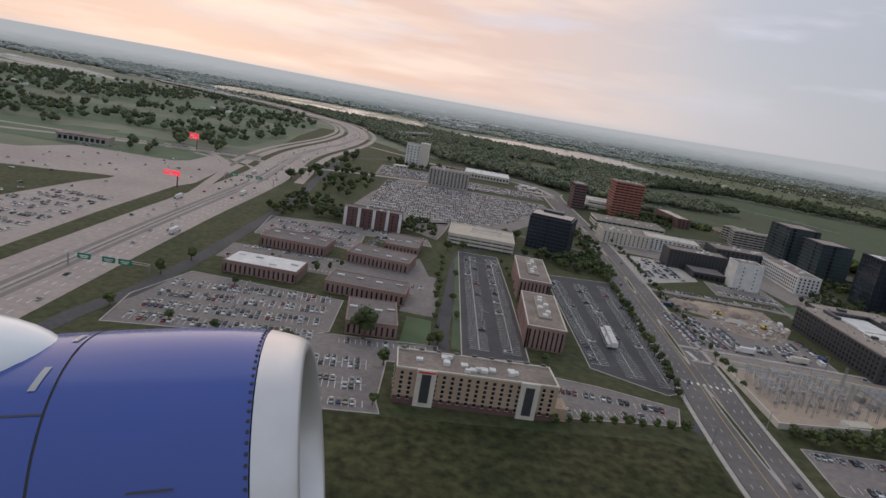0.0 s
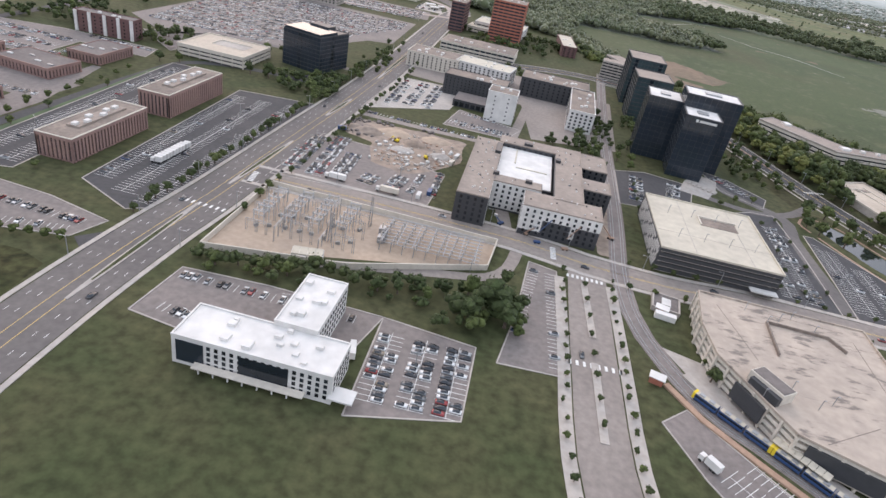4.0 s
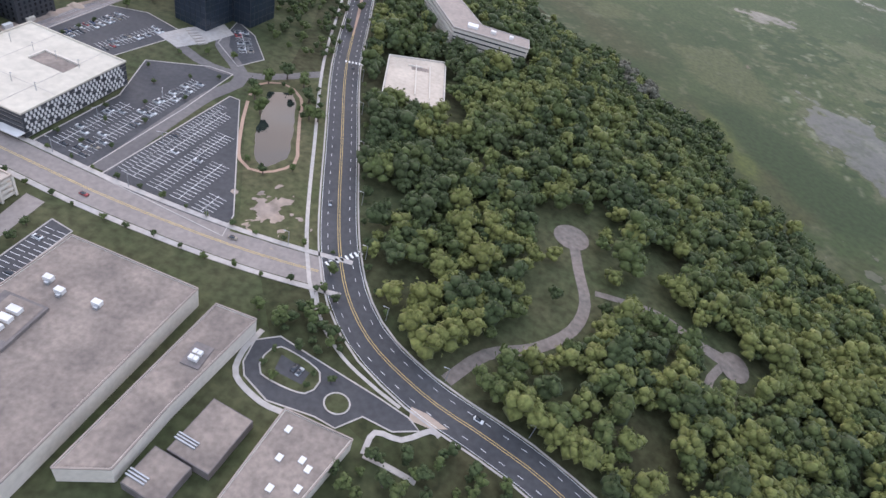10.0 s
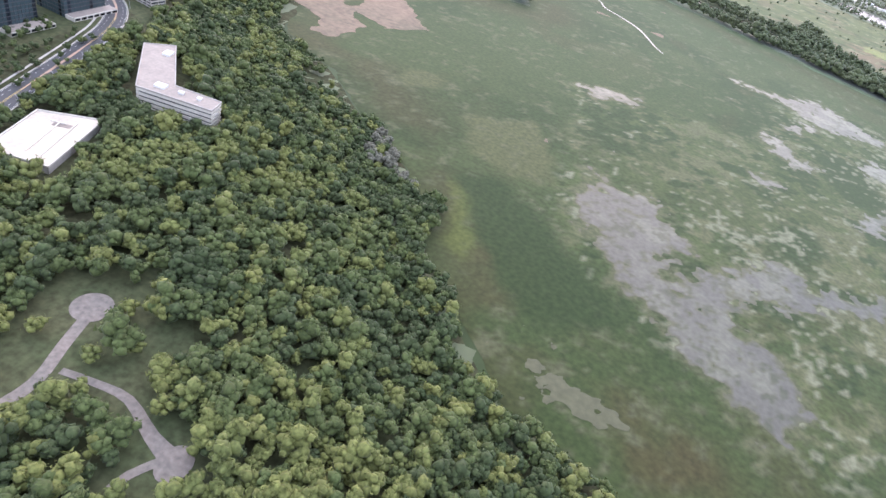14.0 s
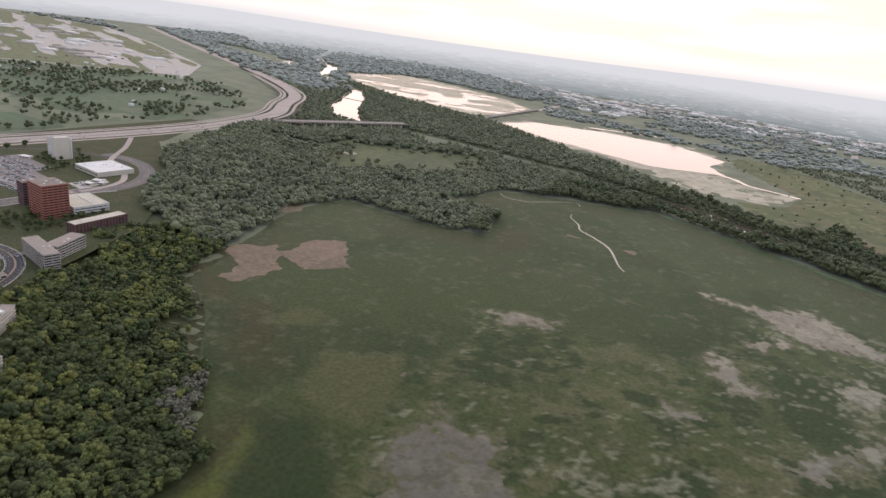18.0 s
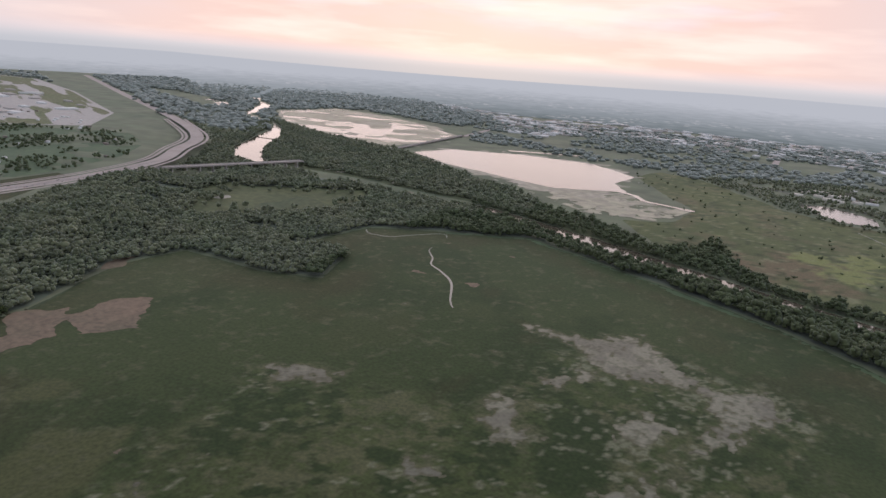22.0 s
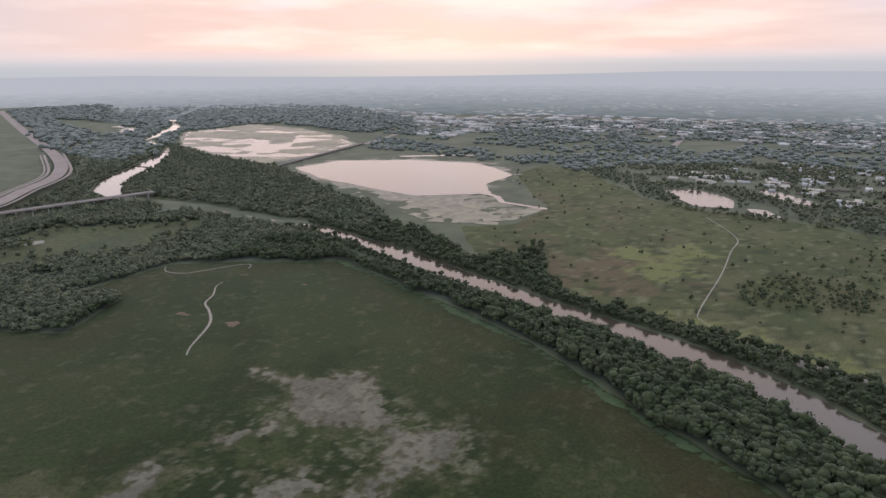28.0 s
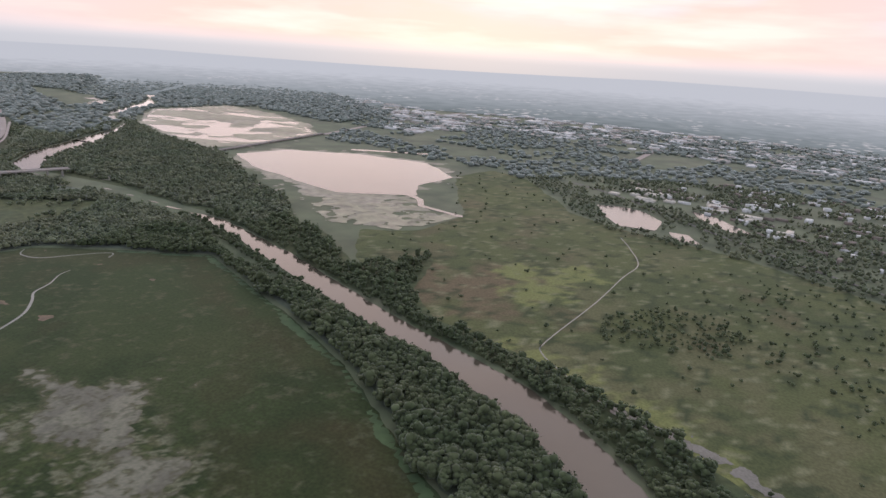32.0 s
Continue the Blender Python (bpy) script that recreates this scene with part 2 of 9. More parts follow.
def big_mesh(name, V, F, material, label="", category="", kind="stuff"):
    """A mesh from arrays of corners and triangles."""
    me = bpy.data.meshes.new(name)
    me.vertices.add(len(V))
    me.vertices.foreach_set("co", np.asarray(V, np.float32).ravel())
    me.loops.add(len(F) * 3)
    me.loops.foreach_set("vertex_index", np.asarray(F, np.int32).ravel())
    me.polygons.add(len(F))
    me.polygons.foreach_set("loop_start", np.arange(len(F), dtype=np.int32) * 3)
    me.materials.append(material)
    me.update(calc_edges=True)
    return tagged(new(name, me), label, category, "", kind)


def smooth_line(pts, step=8.0):
    """A Catmull-Rom curve through the points."""
    P = [np.array(p, float) for p in pts]
    P = [2 * P[0] - P[1]] + P + [2 * P[-1] - P[-2]]
    out = []
    for a, b, c, d in zip(P, P[1:], P[2:], P[3:]):
        n = max(2, int(np.linalg.norm(c - b) / step))
        for k in range(n):
            t = k / n
            out.append(0.5 * (2 * b + (c - a) * t + (2 * a - 5 * b + 4 * c - d) * t * t + (3 * b - a - 3 * c + d) * t ** 3))
    out.append(P[-2])
    return np.array(out)


def ribbon(name, pts, width, material, lift=0.05, z=None, step=8.0, label="", category="", kind="structure", parent=None):
    C = smooth_line(pts, step)
    T = np.gradient(C, axis=0)
    T /= np.linalg.norm(T, axis=1)[:, None]
    Nn = np.stack([-T[:, 1], T[:, 0]], 1)
    w = np.interp(np.linspace(0, 1, len(C)), np.linspace(0, 1, len(width)), width) if hasattr(width, "__len__") else np.full(len(C), width)
    A, B = C + Nn * w[:, None] / 2, C - Nn * w[:, None] / 2
    za = ground_z(A[:, 0], A[:, 1]) if z is None else np.full(len(A), z)
    zb = ground_z(B[:, 0], B[:, 1]) if z is None else np.full(len(B), z)
    n = len(C)
    V = [(*A[i], za[i] + lift) for i in range(n)] + [(*B[i], zb[i] + lift) for i in range(n)]
    F = [(i, n + i, n + i + 1, i + 1) for i in range(n - 1)]
    ob = link(name, V, F, material, parent)
    return tagged(ob, label, category, "", kind)


def sheet(name, pts, material, lift=0.04, z=None, label="", category="", curve=False, kind="structure"):
    """A flat patch of ground."""
    if curve:
        pts = smooth_line(list(pts) + [pts[0]], 12.0)[:-1]
    bm = bmesh.new()
    zz = z if z is not None else float(ground_z(np.mean([p[0] for p in pts]), np.mean([p[1] for p in pts])))
    f = bm.faces.new([bm.verts.new((p[0], p[1], zz + lift)) for p in pts])
    bmesh.ops.recalc_face_normals(bm, faces=[f])
    if f.normal.z < 0:
        f.normal_flip()
    bmesh.ops.triangulate(bm, faces=bm.faces)
    me = bpy.data.meshes.new(name)
    bm.to_mesh(me)
    bm.free()
    me.materials.append(material)
    return tagged(new(name, me), label, category, "", kind)


def rect(cx, cy, w, d, rot=-5.0):
    c, s = math.cos(radians(rot)), math.sin(radians(rot))
    return [(cx + c * u - s * v, cy + s * u + c * v) for u, v in ((-w / 2, -d / 2), (w / 2, -d / 2), (w / 2, d / 2), (-w / 2, d / 2))]


def prism(name, poly, z0, z1, material, parent=None, label=""):
    n = len(poly)
    V = [(*p, z0) for p in poly] + [(*p, z1) for p in poly]
    F = [tuple(range(n - 1, -1, -1)), tuple(range(n, 2 * n))] + [(i, (i + 1) % n, n + (i + 1) % n, n + i) for i in range(n)]
    return link(name, V, F, material, parent, label)


def terrain():
    fine = lambda a, b, s: list(np.arange(a, b, s))
    xs = [-6000, -4500, -3300, -2500] + fine(-2000, -300, 100) + fine(-300, 1000, 12) + fine(1000, 2000, 100) + [2000, 2800, 4000, 5500, 7000]
    ys = [-4000, -2500, -1500, -800, -400] + fine(-200, 1000, 12) + fine(1000, 2600, 100) + [2600, 3000, 3600, 4400, 5200, 6000]
    X, Y = np.meshgrid(xs, ys)
    t = np.clip((side(X, Y) + 85) / 85, 0, 1)
    Z = ground_z(X, Y) - 1.6 * t * (1 - t)
    V = np.stack([X.ravel(), Y.ravel(), Z.ravel()], 1)
    w = len(xs)
    i = np.arange(len(ys) - 1)[:, None] * w + np.arange(w - 1)[None, :]
    i = i.ravel()
    F = np.concatenate([np.stack([i, i + 1, i + w + 1], 1), np.stack([i, i + w + 1, i + w], 1)])
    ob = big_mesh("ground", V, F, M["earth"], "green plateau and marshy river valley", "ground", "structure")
    ob.data.shade_smooth()


terrain()

# ---- roads ----
AVENUE = [(62, -120), (64, 0), (66.5, 76), (69.6, 112), (73.5, 140), (78.5, 190), (83.2, 235), (88, 300), (95, 440), (101, 470), (96, 494), (80, 516), (54, 533), (28, 538), (-4, 534)]
CROSS = [(76, 151.5), (113, 149.5), (146, 146), (163, 141.5), (183, 139), (203, 139.5), (232, 137.3), (256, 137), (274, 138), (292, 140.5)]
STATION_ST = [(163, 141), (161.8, 115), (161.3, 97), (161, 80), (163, 60), (167, 20), (170, -60)]
RAIL = [(196, 420), (186, 320), (180, 255), (174.5, 176), (171, 137), (173, 116), (181, 98.5), (188.3, 91.5), (197.3, 83), (206, 74), (222, 57), (250, 20)]
PARKWAY = [(90, 330), (130, 334), (160, 345), (182, 348), (202, 342), (216, 330), (226, 314), (233, 295), (241, 270), (254, 228), (270, 188), (287, 148), (300, 129.5), (316, 120.3), (331.6, 116), (346, 111), (372, 97), (420, 60)]
HIGHWAY = [(-87, -200), (-87, 60), (-87, 210), (-85, 320), (-92, 450), (-81, 611), (-87, 748), (-124, 887), (-195, 990), (-298, 1128), (-549, 1298), (-1191, 1649), (-2084, 2146)]
ribbon("road_avenue", AVENUE, 13.0, M["road"], 0.10, label="wide asphalt avenue with a raised median", category="road")
ribbon("road_cross_street", CROSS, 8.5, M["pale_road"], 0.08, label="worn asphalt cross street with pale kerbs", category="road")
ribbon("road_station_street", STATION_ST, 9.0, M["pale_road"], 0.09, label="asphalt street with a planted median", category="road")
ribbon("rail_bed", RAIL, 4.6, M["lot"], 0.11, label="paved light rail track bed", category="railway")
ribbon("road_parkway", PARKWAY, 8.6, M["asphalt"], 0.12, label="dark asphalt parkway with yellow lines", category="road")
ribbon("road_highway", HIGHWAY, 24.0, M["highway"], 0.10, z=0.0, label="pale concrete motorway of many lanes", category="road")


# ---- land cover tools ----
def lattice(ix, iy, seed):
    h = np.sin(ix * 127.1 + iy * 311.7 + seed * 74.7) * 43758.5453
    return h - np.floor(h)


def fbm(x, y, size, seed=0, octaves=4):
    """Smooth random height, about 0 to 1, with features of the given size."""
    x, y = np.asarray(x, float) / size, np.asarray(y, float) / size
    tot, amp, norm = 0.0, 1.0, 0.0
    for o in range(octaves):
        ix, iy = np.floor(x), np.floor(y)
        fx, fy = x - ix, y - iy
        fx, fy = fx * fx * (3 - 2 * fx), fy * fy * (3 - 2 * fy)
        a, b = lattice(ix, iy, seed + o), lattice(ix + 1, iy, seed + o)
        c, d = lattice(ix, iy + 1, seed + o), lattice(ix + 1, iy + 1, seed + o)
        tot = tot + amp * ((a * (1 - fx) + b * fx) * (1 - fy) + (c * (1 - fx) + d * fx) * fy)
        norm += amp
        amp *= 0.55
        x, y = x * 2.03 + 17.3, y * 2.03 + 9.1
    return tot / norm


def inside(x, y, poly):
    """Signed distance to a closed outline: positive inside."""
    x, y = np.asarray(x, float), np.asarray(y, float)
    best, odd = np.full(x.shape, 1e9), np.zeros(x.shape, bool)
    for (ax, ay), (bx, by) in zip(poly, list(poly[1:]) + [poly[0]]):
        ex, ey = bx - ax, by - ay
        t = np.clip(((x - ax) * ex + (y - ay) * ey) / (ex * ex + ey * ey + 1e-9), 0, 1)
        best = np.minimum(best, np.hypot(x - ax - t * ex, y - ay - t * ey))
        odd ^= ((ay > y) != (by > y)) & (x < ex * (y - ay) / (ey + (1e-9 if ey == 0 else 0)) + ax)
    return np.where(odd, best, -best)


def near_line(x, y, pts):
    best = np.full(np.shape(x), 1e9)
    for (ax, ay), (bx, by) in zip(pts, pts[1:]):
        ex, ey = bx - ax, by - ay
        t = np.clip(((x - ax) * ex + (y - ay) * ey) / (ex * ex + ey * ey), 0, 1)
        best = np.minimum(best, np.hypot(x - ax - t * ex, y - ay - t * ey))
    return best


def patch(name, box, cell, f, lift, material, label, category, z=VALLEY, kind="structure"):
    """Ground cover where f(x, y) is above zero, with a ragged edge. z None: follows the ground."""
    xs, ys = np.arange(box[0], box[2] + cell, cell), np.arange(box[1], box[3] + cell, cell)
    X, Y = np.meshgrid(xs, ys)
    H = f(X, Y)
    w = len(xs)
    P, Q = np.stack([X.ravel(), Y.ravel()], 1), H.ravel()
    V, F, seen = [], [], {}

    def vert(i):
        if i not in seen:
            seen[i] = len(V)
            V.append(P[i])
        return seen[i]

    def cut(i, j):
        key = (min(i, j), max(i, j))
        if key not in seen:
            seen[key] = len(V)
            t = Q[i] / (Q[i] - Q[j])
            V.append(P[i] + (P[j] - P[i]) * t)
        return seen[key]
    pos = Q > 0
    c = (np.arange(len(ys) - 1)[:, None] * w + np.arange(w - 1)[None, :]).ravel()
    for tri in np.concatenate([np.stack([c, c + 1, c + w + 1], 1), np.stack([c, c + w + 1, c + w], 1)]):
        s = pos[tri]
        k = int(s.sum())
        if k == 0:
            continue
        poly = []
        for a in range(3):
            i, j = int(tri[a]), int(tri[(a + 1) % 3])
            if pos[i]:
                poly.append(vert(i))
            if pos[i] != pos[j]:
                poly.append(cut(i, j))
        for a in range(1, len(poly) - 1):
            F.append((poly[0], poly[a], poly[a + 1]))
    if not F:
        return None
    V = np.array(V)
    zz = np.full(len(V), z, float) if z is not None else ground_z(V[:, 0], V[:, 1])
    return big_mesh(name, np.column_stack([V, zz + lift]), F, material, label, category, kind)


# ---- valley: marsh, mud, water ----
M["marsh"] = mat("marsh", (0.032, 0.044, 0.015), var=0.22, scale=0.10, col2=(0.046, 0.062, 0.025), big=0.012, spec=0.1, sheen=0.11)
M["plain"] = mat("floodplain_sedge", (0.100, 0.108, 0.046), var=0.3, scale=0.12, col2=(0.078, 0.090, 0.038), big=0.015, spec=0.1, sheen=0.08)
M["plain_dk"] = mat("deep_green_meadow", (0.066, 0.084, 0.040), var=0.3, scale=0.15, col2=(0.084, 0.092, 0.040), big=0.02, spec=0.1, sheen=0.08)
M["tanmud"] = mat("dry_tan_reeds", (0.165, 0.115, 0.075), var=0.25, scale=0.3, col2=(0.115, 0.092, 0.056), big=0.03)
M["mud"] = mat("grey_mudflat", (0.155, 0.148, 0.122), rough=0.5, var=0.22, scale=0.6, col2=(0.112, 0.108, 0.086), big=0.05, spec=0.4)
M["lawn"] = mat("light_green_meadow", (0.072, 0.106, 0.044), var=0.2, scale=0.1, col2=(0.062, 0.092, 0.040), big=0.02, spec=0.12, sheen=0.12)
BASIN = [(560, 165), (470, 214), (441, 226), (416, 255), (392, 284), (370, 327), (332, 356), (298, 391), (252, 417), (226, 491), (190, 583), (205, 646), (301, 643), (352, 660),
         (328, 736), (265, 710), (293, 830), (361, 867), (461, 913), (548, 871), (625, 834), (717, 784), (815, 707), (875, 664), (1009, 538), (1400, 260), (1300, -100), (800, -50)]
OLIVES = [[(372, 398), (394, 415), (408, 428), (428, 390), (434, 366), (411, 360), (390, 366)], [(323, 408), (327, 434), (358, 441), (348, 420)], [(566, 435), (608, 444), (606, 427), (599, 394), (582, 379), (572, 388)]]
CLUMPS = [[(592, 561), (630, 582), (636, 520), (605, 483), (597, 514)], [(533, 384), (547, 420), (566, 432), (577, 407), (566, 372), (552, 377), (538, 368)], [(480, 331), (494, 354), (502, 348), (492, 332)],
          [(383, 340), (411, 358), (436, 338), (452, 318), (468, 300), (478, 286), (446, 262), (420, 285)], [(594, 517), (619, 558), (637, 524), (619, 489), (599, 484)], [(637, 604), (662, 620), (674, 602), (659, 584), (641, 586)],
          [(669, 566), (705, 605), (707, 569), (667, 517), (655, 511), (665, 538)]]
MUDS = [[(446, 399), (453, 384), (444, 368), (449, 345), (463, 330), (474, 312), (487, 298), (507, 279), (530, 258), (546, 282), (534, 306), (521, 311), (518, 325), (530, 340), (562, 369), (556, 377), (545, 382), (530, 367), (511, 346), (490, 328), (488, 340), (500, 357), (492, 376), (479, 394), (464, 389)],
        [(538, 357), (562, 368), (602, 388), (640, 405), (636, 396), (600, 372), (570, 358), (545, 340)], [(535, 669), (562, 672), (585, 676), (617, 701), (632, 680), (661, 653), (666, 632), (639, 634), (609, 623), (590, 637), (576, 657)], [(552, 552), (563, 571), (569, 557), (575, 536), (589, 532), (581, 517), (566, 518)],
        [(620, 566), (639, 587), (657, 578), (640, 553), (629, 557)], [(661, 647), (674, 642), (703, 655), (711, 630), (697, 606), (682, 577), (664, 554), (661, 560), (674, 604), (664, 627)], [(661, 543), (642, 522), (621, 491), (604, 470), (610, 467), (640, 500), (660, 529)],
        [(602, 472), (614, 475), (624, 471), (606, 456)], [(536, 478), (555, 480), (565, 476), (547, 465)], [(422, 512), (444, 528), (465, 530), (464, 517), (437, 507)], [(574, 592), (591, 617), (609, 625), (582, 588)]]
FLECKS = [(427, 358), (427, 467), (403, 502), (439, 528), (547, 537), (565, 630), (620, 677), (708, 665), (736, 605), (704, 508), (640, 420), (560, 250), (533, 262), (468, 300)]


def most(x, y, polys):
    return np.max([inside(x, y, p) for p in polys], axis=0)


def mud_f(x, y):
    return np.clip(most(x, y, MUDS) - 0.5, -9, 7) / 9 + 0.9 * (fbm(x, y, 24, 31) - 0.5) + 2.7 * (fbm(x, y, 5.0, 33, 3) - 0.52)


def mosaic(x, y):
    return np.clip(inside(x, y, FLECKS) + 30 * (fbm(x, y, 40, 3) - 0.5), -20, 15) / 15


patch("marsh", (112, -60, 1343, 960), 12, lambda x, y: inside(x, y, BASIN) + 10 * (fbm(x, y, 25, 1) - 0.5), 0.10, M["marsh"], "wide green floating marsh", "marsh")
patch("meadow_rim", (372, 658, 930, 930), 6, lambda x, y: np.minimum(inside(x, y, BASIN) - 1, 7 - inside(x, y, BASIN) + 14 * (fbm(x, y, 30, 2) - 0.5)), 0.22, M["lawn"], "light green grass below the river trees", "grass")
def ease(v, lo, hi):
    t = np.clip((v - lo) / (hi - lo), 0, 1)
    return t * t * (3 - 2 * t)


def blend(C, w, colour):
    return C * (1 - w[:, None]) + np.array(colour) * w[:, None]


def marsh_cover(x, y):
    """Colour of the plant cover: green sedge, dark wet beds, rusty reeds at the rim, olive beds, pale weed, bare mud showing through."""
    edge = inside(x, y, BASIN)
    C = np.tile(np.array([0.031, 0.044, 0.013]), (len(x), 1))
    C = blend(C, ease(fbm(x, y, 120, 101), 0.35, 0.7), (0.038, 0.050, 0.016))
    C = blend(C, 0.8 * ease(fbm(x, y, 80, 5), 0.50, 0.64), (0.021, 0.033, 0.009))
    C = blend(C, 0.75 * np.exp(-((edge - 24) / 22) ** 2) * ease(fbm(x, y, 50, 9), 0.30, 0.6) + 0.4 * ease(fbm(x, y, 60, 11), 0.62, 0.75), (0.043, 0.037, 0.014))
    C = blend(C, 0.55 * ease(fbm(x, y, 85, 21), 0.56, 0.70), (0.047, 0.053, 0.019))
    C = blend(C, ease(most(x, y, OLIVES) + 16 * (fbm(x, y, 14, 23) - 0.5), -4, 4), (0.059, 0.062, 0.024))
    C = blend(C, ease(inside(x, y, [(388, 340), (400, 328), (412, 300), (411, 284), (402, 290), (397, 312)]) + 8 * (fbm(x, y, 9, 27) - 0.5), -4, 4), (0.064, 0.072, 0.018))
    m = ease(mosaic(x, y) + 0.8 * (fbm(x, y, 30, 13) - 0.5), -0.6, 0.5)
    C = blend(C, 0.8 * m * ease(fbm(x, y, 30, 61) + 0.8 * (fbm(x, y, 7, 63, 3) - 0.5), 0.46, 0.62), (0.050, 0.062, 0.020))
    C = blend(C, 0.85 * m * ease(fbm(x, y, 14, 67) + 0.7 * (fbm(x, y, 5, 69, 3) - 0.5), 0.55, 0.68), (0.080, 0.080, 0.038))
    C = blend(C, 0.9 * ease(mud_f(x, y), -0.85, -0.1), (0.074, 0.074, 0.038))
    dark = np.maximum(ease(most(x, y, CLUMPS) + 12 * (fbm(x, y, 8, 49) - 0.5) + 34 * (fbm(x, y, 32, 53) - 0.5), -4, 9), m * ease(fbm(x, y, 17, 47) + 0.5 * (fbm(x, y, 5, 48, 3) - 0.5), 0.56, 0.66))
    C = blend(C, 0.9 * dark, (0.020, 0.032, 0.009))
    return blend(C, 0.8 * m * ease(fbm(x, y, 4.5, 37, 3) + 0.5 * (fbm(x, y, 50, 39) - 0.5), 0.64, 0.71), (0.145, 0.142, 0.090))


def mud_cover(x, y):
    """Wet grey in the middle, paler and weedier to the edges and on the dry bars farther out."""
    f, dry = mud_f(x, y), ease(y, 420, 520)
    C = blend(np.tile(np.array([0.094, 0.089, 0.070]), (len(x), 1)), dry, (0.170, 0.166, 0.118))
    C = blend(C, ease(fbm(x, y, 18, 71), 0.40, 0.66), (0.122, 0.117, 0.086))
    C = blend(C, 0.6 * ease(fbm(x, y, 3.5, 73, 3), 0.55, 0.70), (0.053, 0.059, 0.028))
    return blend(C, 0.9 * ease(-f, -0.45, 0.0), (0.076, 0.076, 0.040))


def cover_material(name, rough, grain, sheen):
    m = bpy.data.materials.new(name)
    m.use_nodes = True
    nt = m.node_tree
    N, L = nt.nodes.new, nt.links.new
    b = nt.nodes["Principled BSDF"]
    b.inputs["Roughness"].default_value, b.inputs["Specular IOR Level"].default_value = rough, 0.1
    # green-tinted sheen lightens far cover in place of haze
    b.inputs["Sheen Weight"].default_value, b.inputs["Sheen Roughness"].default_value, b.inputs["Sheen Tint"].default_value = sheen, 0.5, (0.80, 0.94, 0.70, 1)
    at, geo, ns, mr, hsv = N("ShaderNodeAttribute"), N("ShaderNodeNewGeometry"), N("ShaderNodeTexNoise"), N("ShaderNodeMapRange"), N("ShaderNodeHueSaturation")
    at.attribute_name = "cover"
    ns.inputs["Scale"].default_value, ns.inputs["Detail"].default_value = 0.45, 6.0
    L(geo.outputs["Position"], ns.inputs["Vector"])
    mr.inputs[1].default_value, mr.inputs[2].default_value, mr.inputs[3].default_value, mr.inputs[4].default_value = 0.3, 0.7, 1 - grain, 1 + grain
    L(ns.outputs[0], mr.inputs[0])
    L(at.outputs["Color"], hsv.inputs["Color"])
    L(mr.outputs[0], hsv.inputs["Value"])
    L(hsv.outputs[0], b.inputs["Base Color"])
    return m


def covered(ob, f):
    """Gives every corner of a ground mesh the colour of its plant cover."""
    n = len(ob.data.vertices)
    co = np.empty(n * 3, np.float32)
    ob.data.vertices.foreach_get("co", co)
    co = co.reshape(-1, 3).astype(float)
    rgba = np.ones((n, 4), np.float32)
    rgba[:, :3] = f(co[:, 0], co[:, 1])
    ob.data.attributes.new("cover", "FLOAT_COLOR", "POINT").data.foreach_set("color", rgba.ravel())


M["marsh_cover"] = cover_material("mixed_marsh_cover", 0.85, 0.28, 0.12)
M["mud_cover"] = cover_material("wet_grey_mud", 0.4, 0.15, 0.0)
covered(patch("marsh_plants", (190, 160, 900, 920), 2.1, lambda x, y: np.minimum(inside(x, y, BASIN) - 1 + 6 * (fbm(x, y, 12, 7) - 0.5), inside(x, y, [(195, 165), (560, 165), (890, 400), (895, 915), (195, 915)])), 0.20, M["marsh_cover"], "mixed green and rusty marsh plants with dark wet beds", "marsh plants", kind="stuff"), marsh_cover)
covered(patch("mudflat", (400, 235, 740, 720), 1.5, mud_f, 0.28, M["mud_cover"], "grey mudflats with shallow water in the marsh", "mudflat", kind="stuff"), mud_cover)
covered(patch("mud_spit", (435, 225, 490, 262), 1.2, lambda x, y: np.clip(inside(x, y, [(445, 247), (452, 250), (458, 245), (471, 246), (479, 238), (472, 232), (463, 235), (453, 237)]), -4, 2.4) / 4 + 3.2 * (fbm(x, y, 3.5, 3, 3) - 0.5), 0.30, M["mud_cover"], "pale mud spit below the wooded bluff", "mudflat"), mud_cover)
patch("pale_pool", (388, 264, 403, 277), 0.7, lambda x, y: 1.6 - near_line(x, y, [(392, 271.5), (398, 269)]) + 1.2 * (fbm(x, y, 3, 3) - 0.5), 0.30, M["mud"], "small pale pool below the bluff woods", "pool")
BROWN = [[(227, 476), (246, 502), (264, 488), (278, 470), (278, 438), (256, 421), (265, 443), (246, 458)], [(258, 491), (252, 525), (275, 548), (296, 522), (309, 505), (292, 475)], [(162, 576), (187, 605), (199, 580), (194, 568)]]
patch("dry_reeds", (52, 400, 516, 880), 3.0, lambda x, y: np.maximum(np.clip(most(x, y, BROWN), -9, 7) / 8 + 2.6 * (fbm(x, y, 13, 41) - 0.5),
      np.minimum(inside(x, y, BASIN) / 20 - 0.3, 5 * (fbm(x, y, 26, 43) - 0.80))), 0.30, M["tanmud"], "dry tan reed patches", "reeds")
M["stream"] = mat("pale_mud_stream", (0.20, 0.20, 0.165), rough=0.35, var=0.1, scale=0.3)
ribbon("stream", [(475, 668), (467, 680), (449, 720), (428, 742), (411, 755), (403, 774), (389, 793), (386, 806)], [1.2, 1.8, 2.2, 2.4, 2.1, 1.8, 1.4, 0.8], M["stream"], 0.34, VALLEY, 5, "pale winding creek in the marsh", "stream")
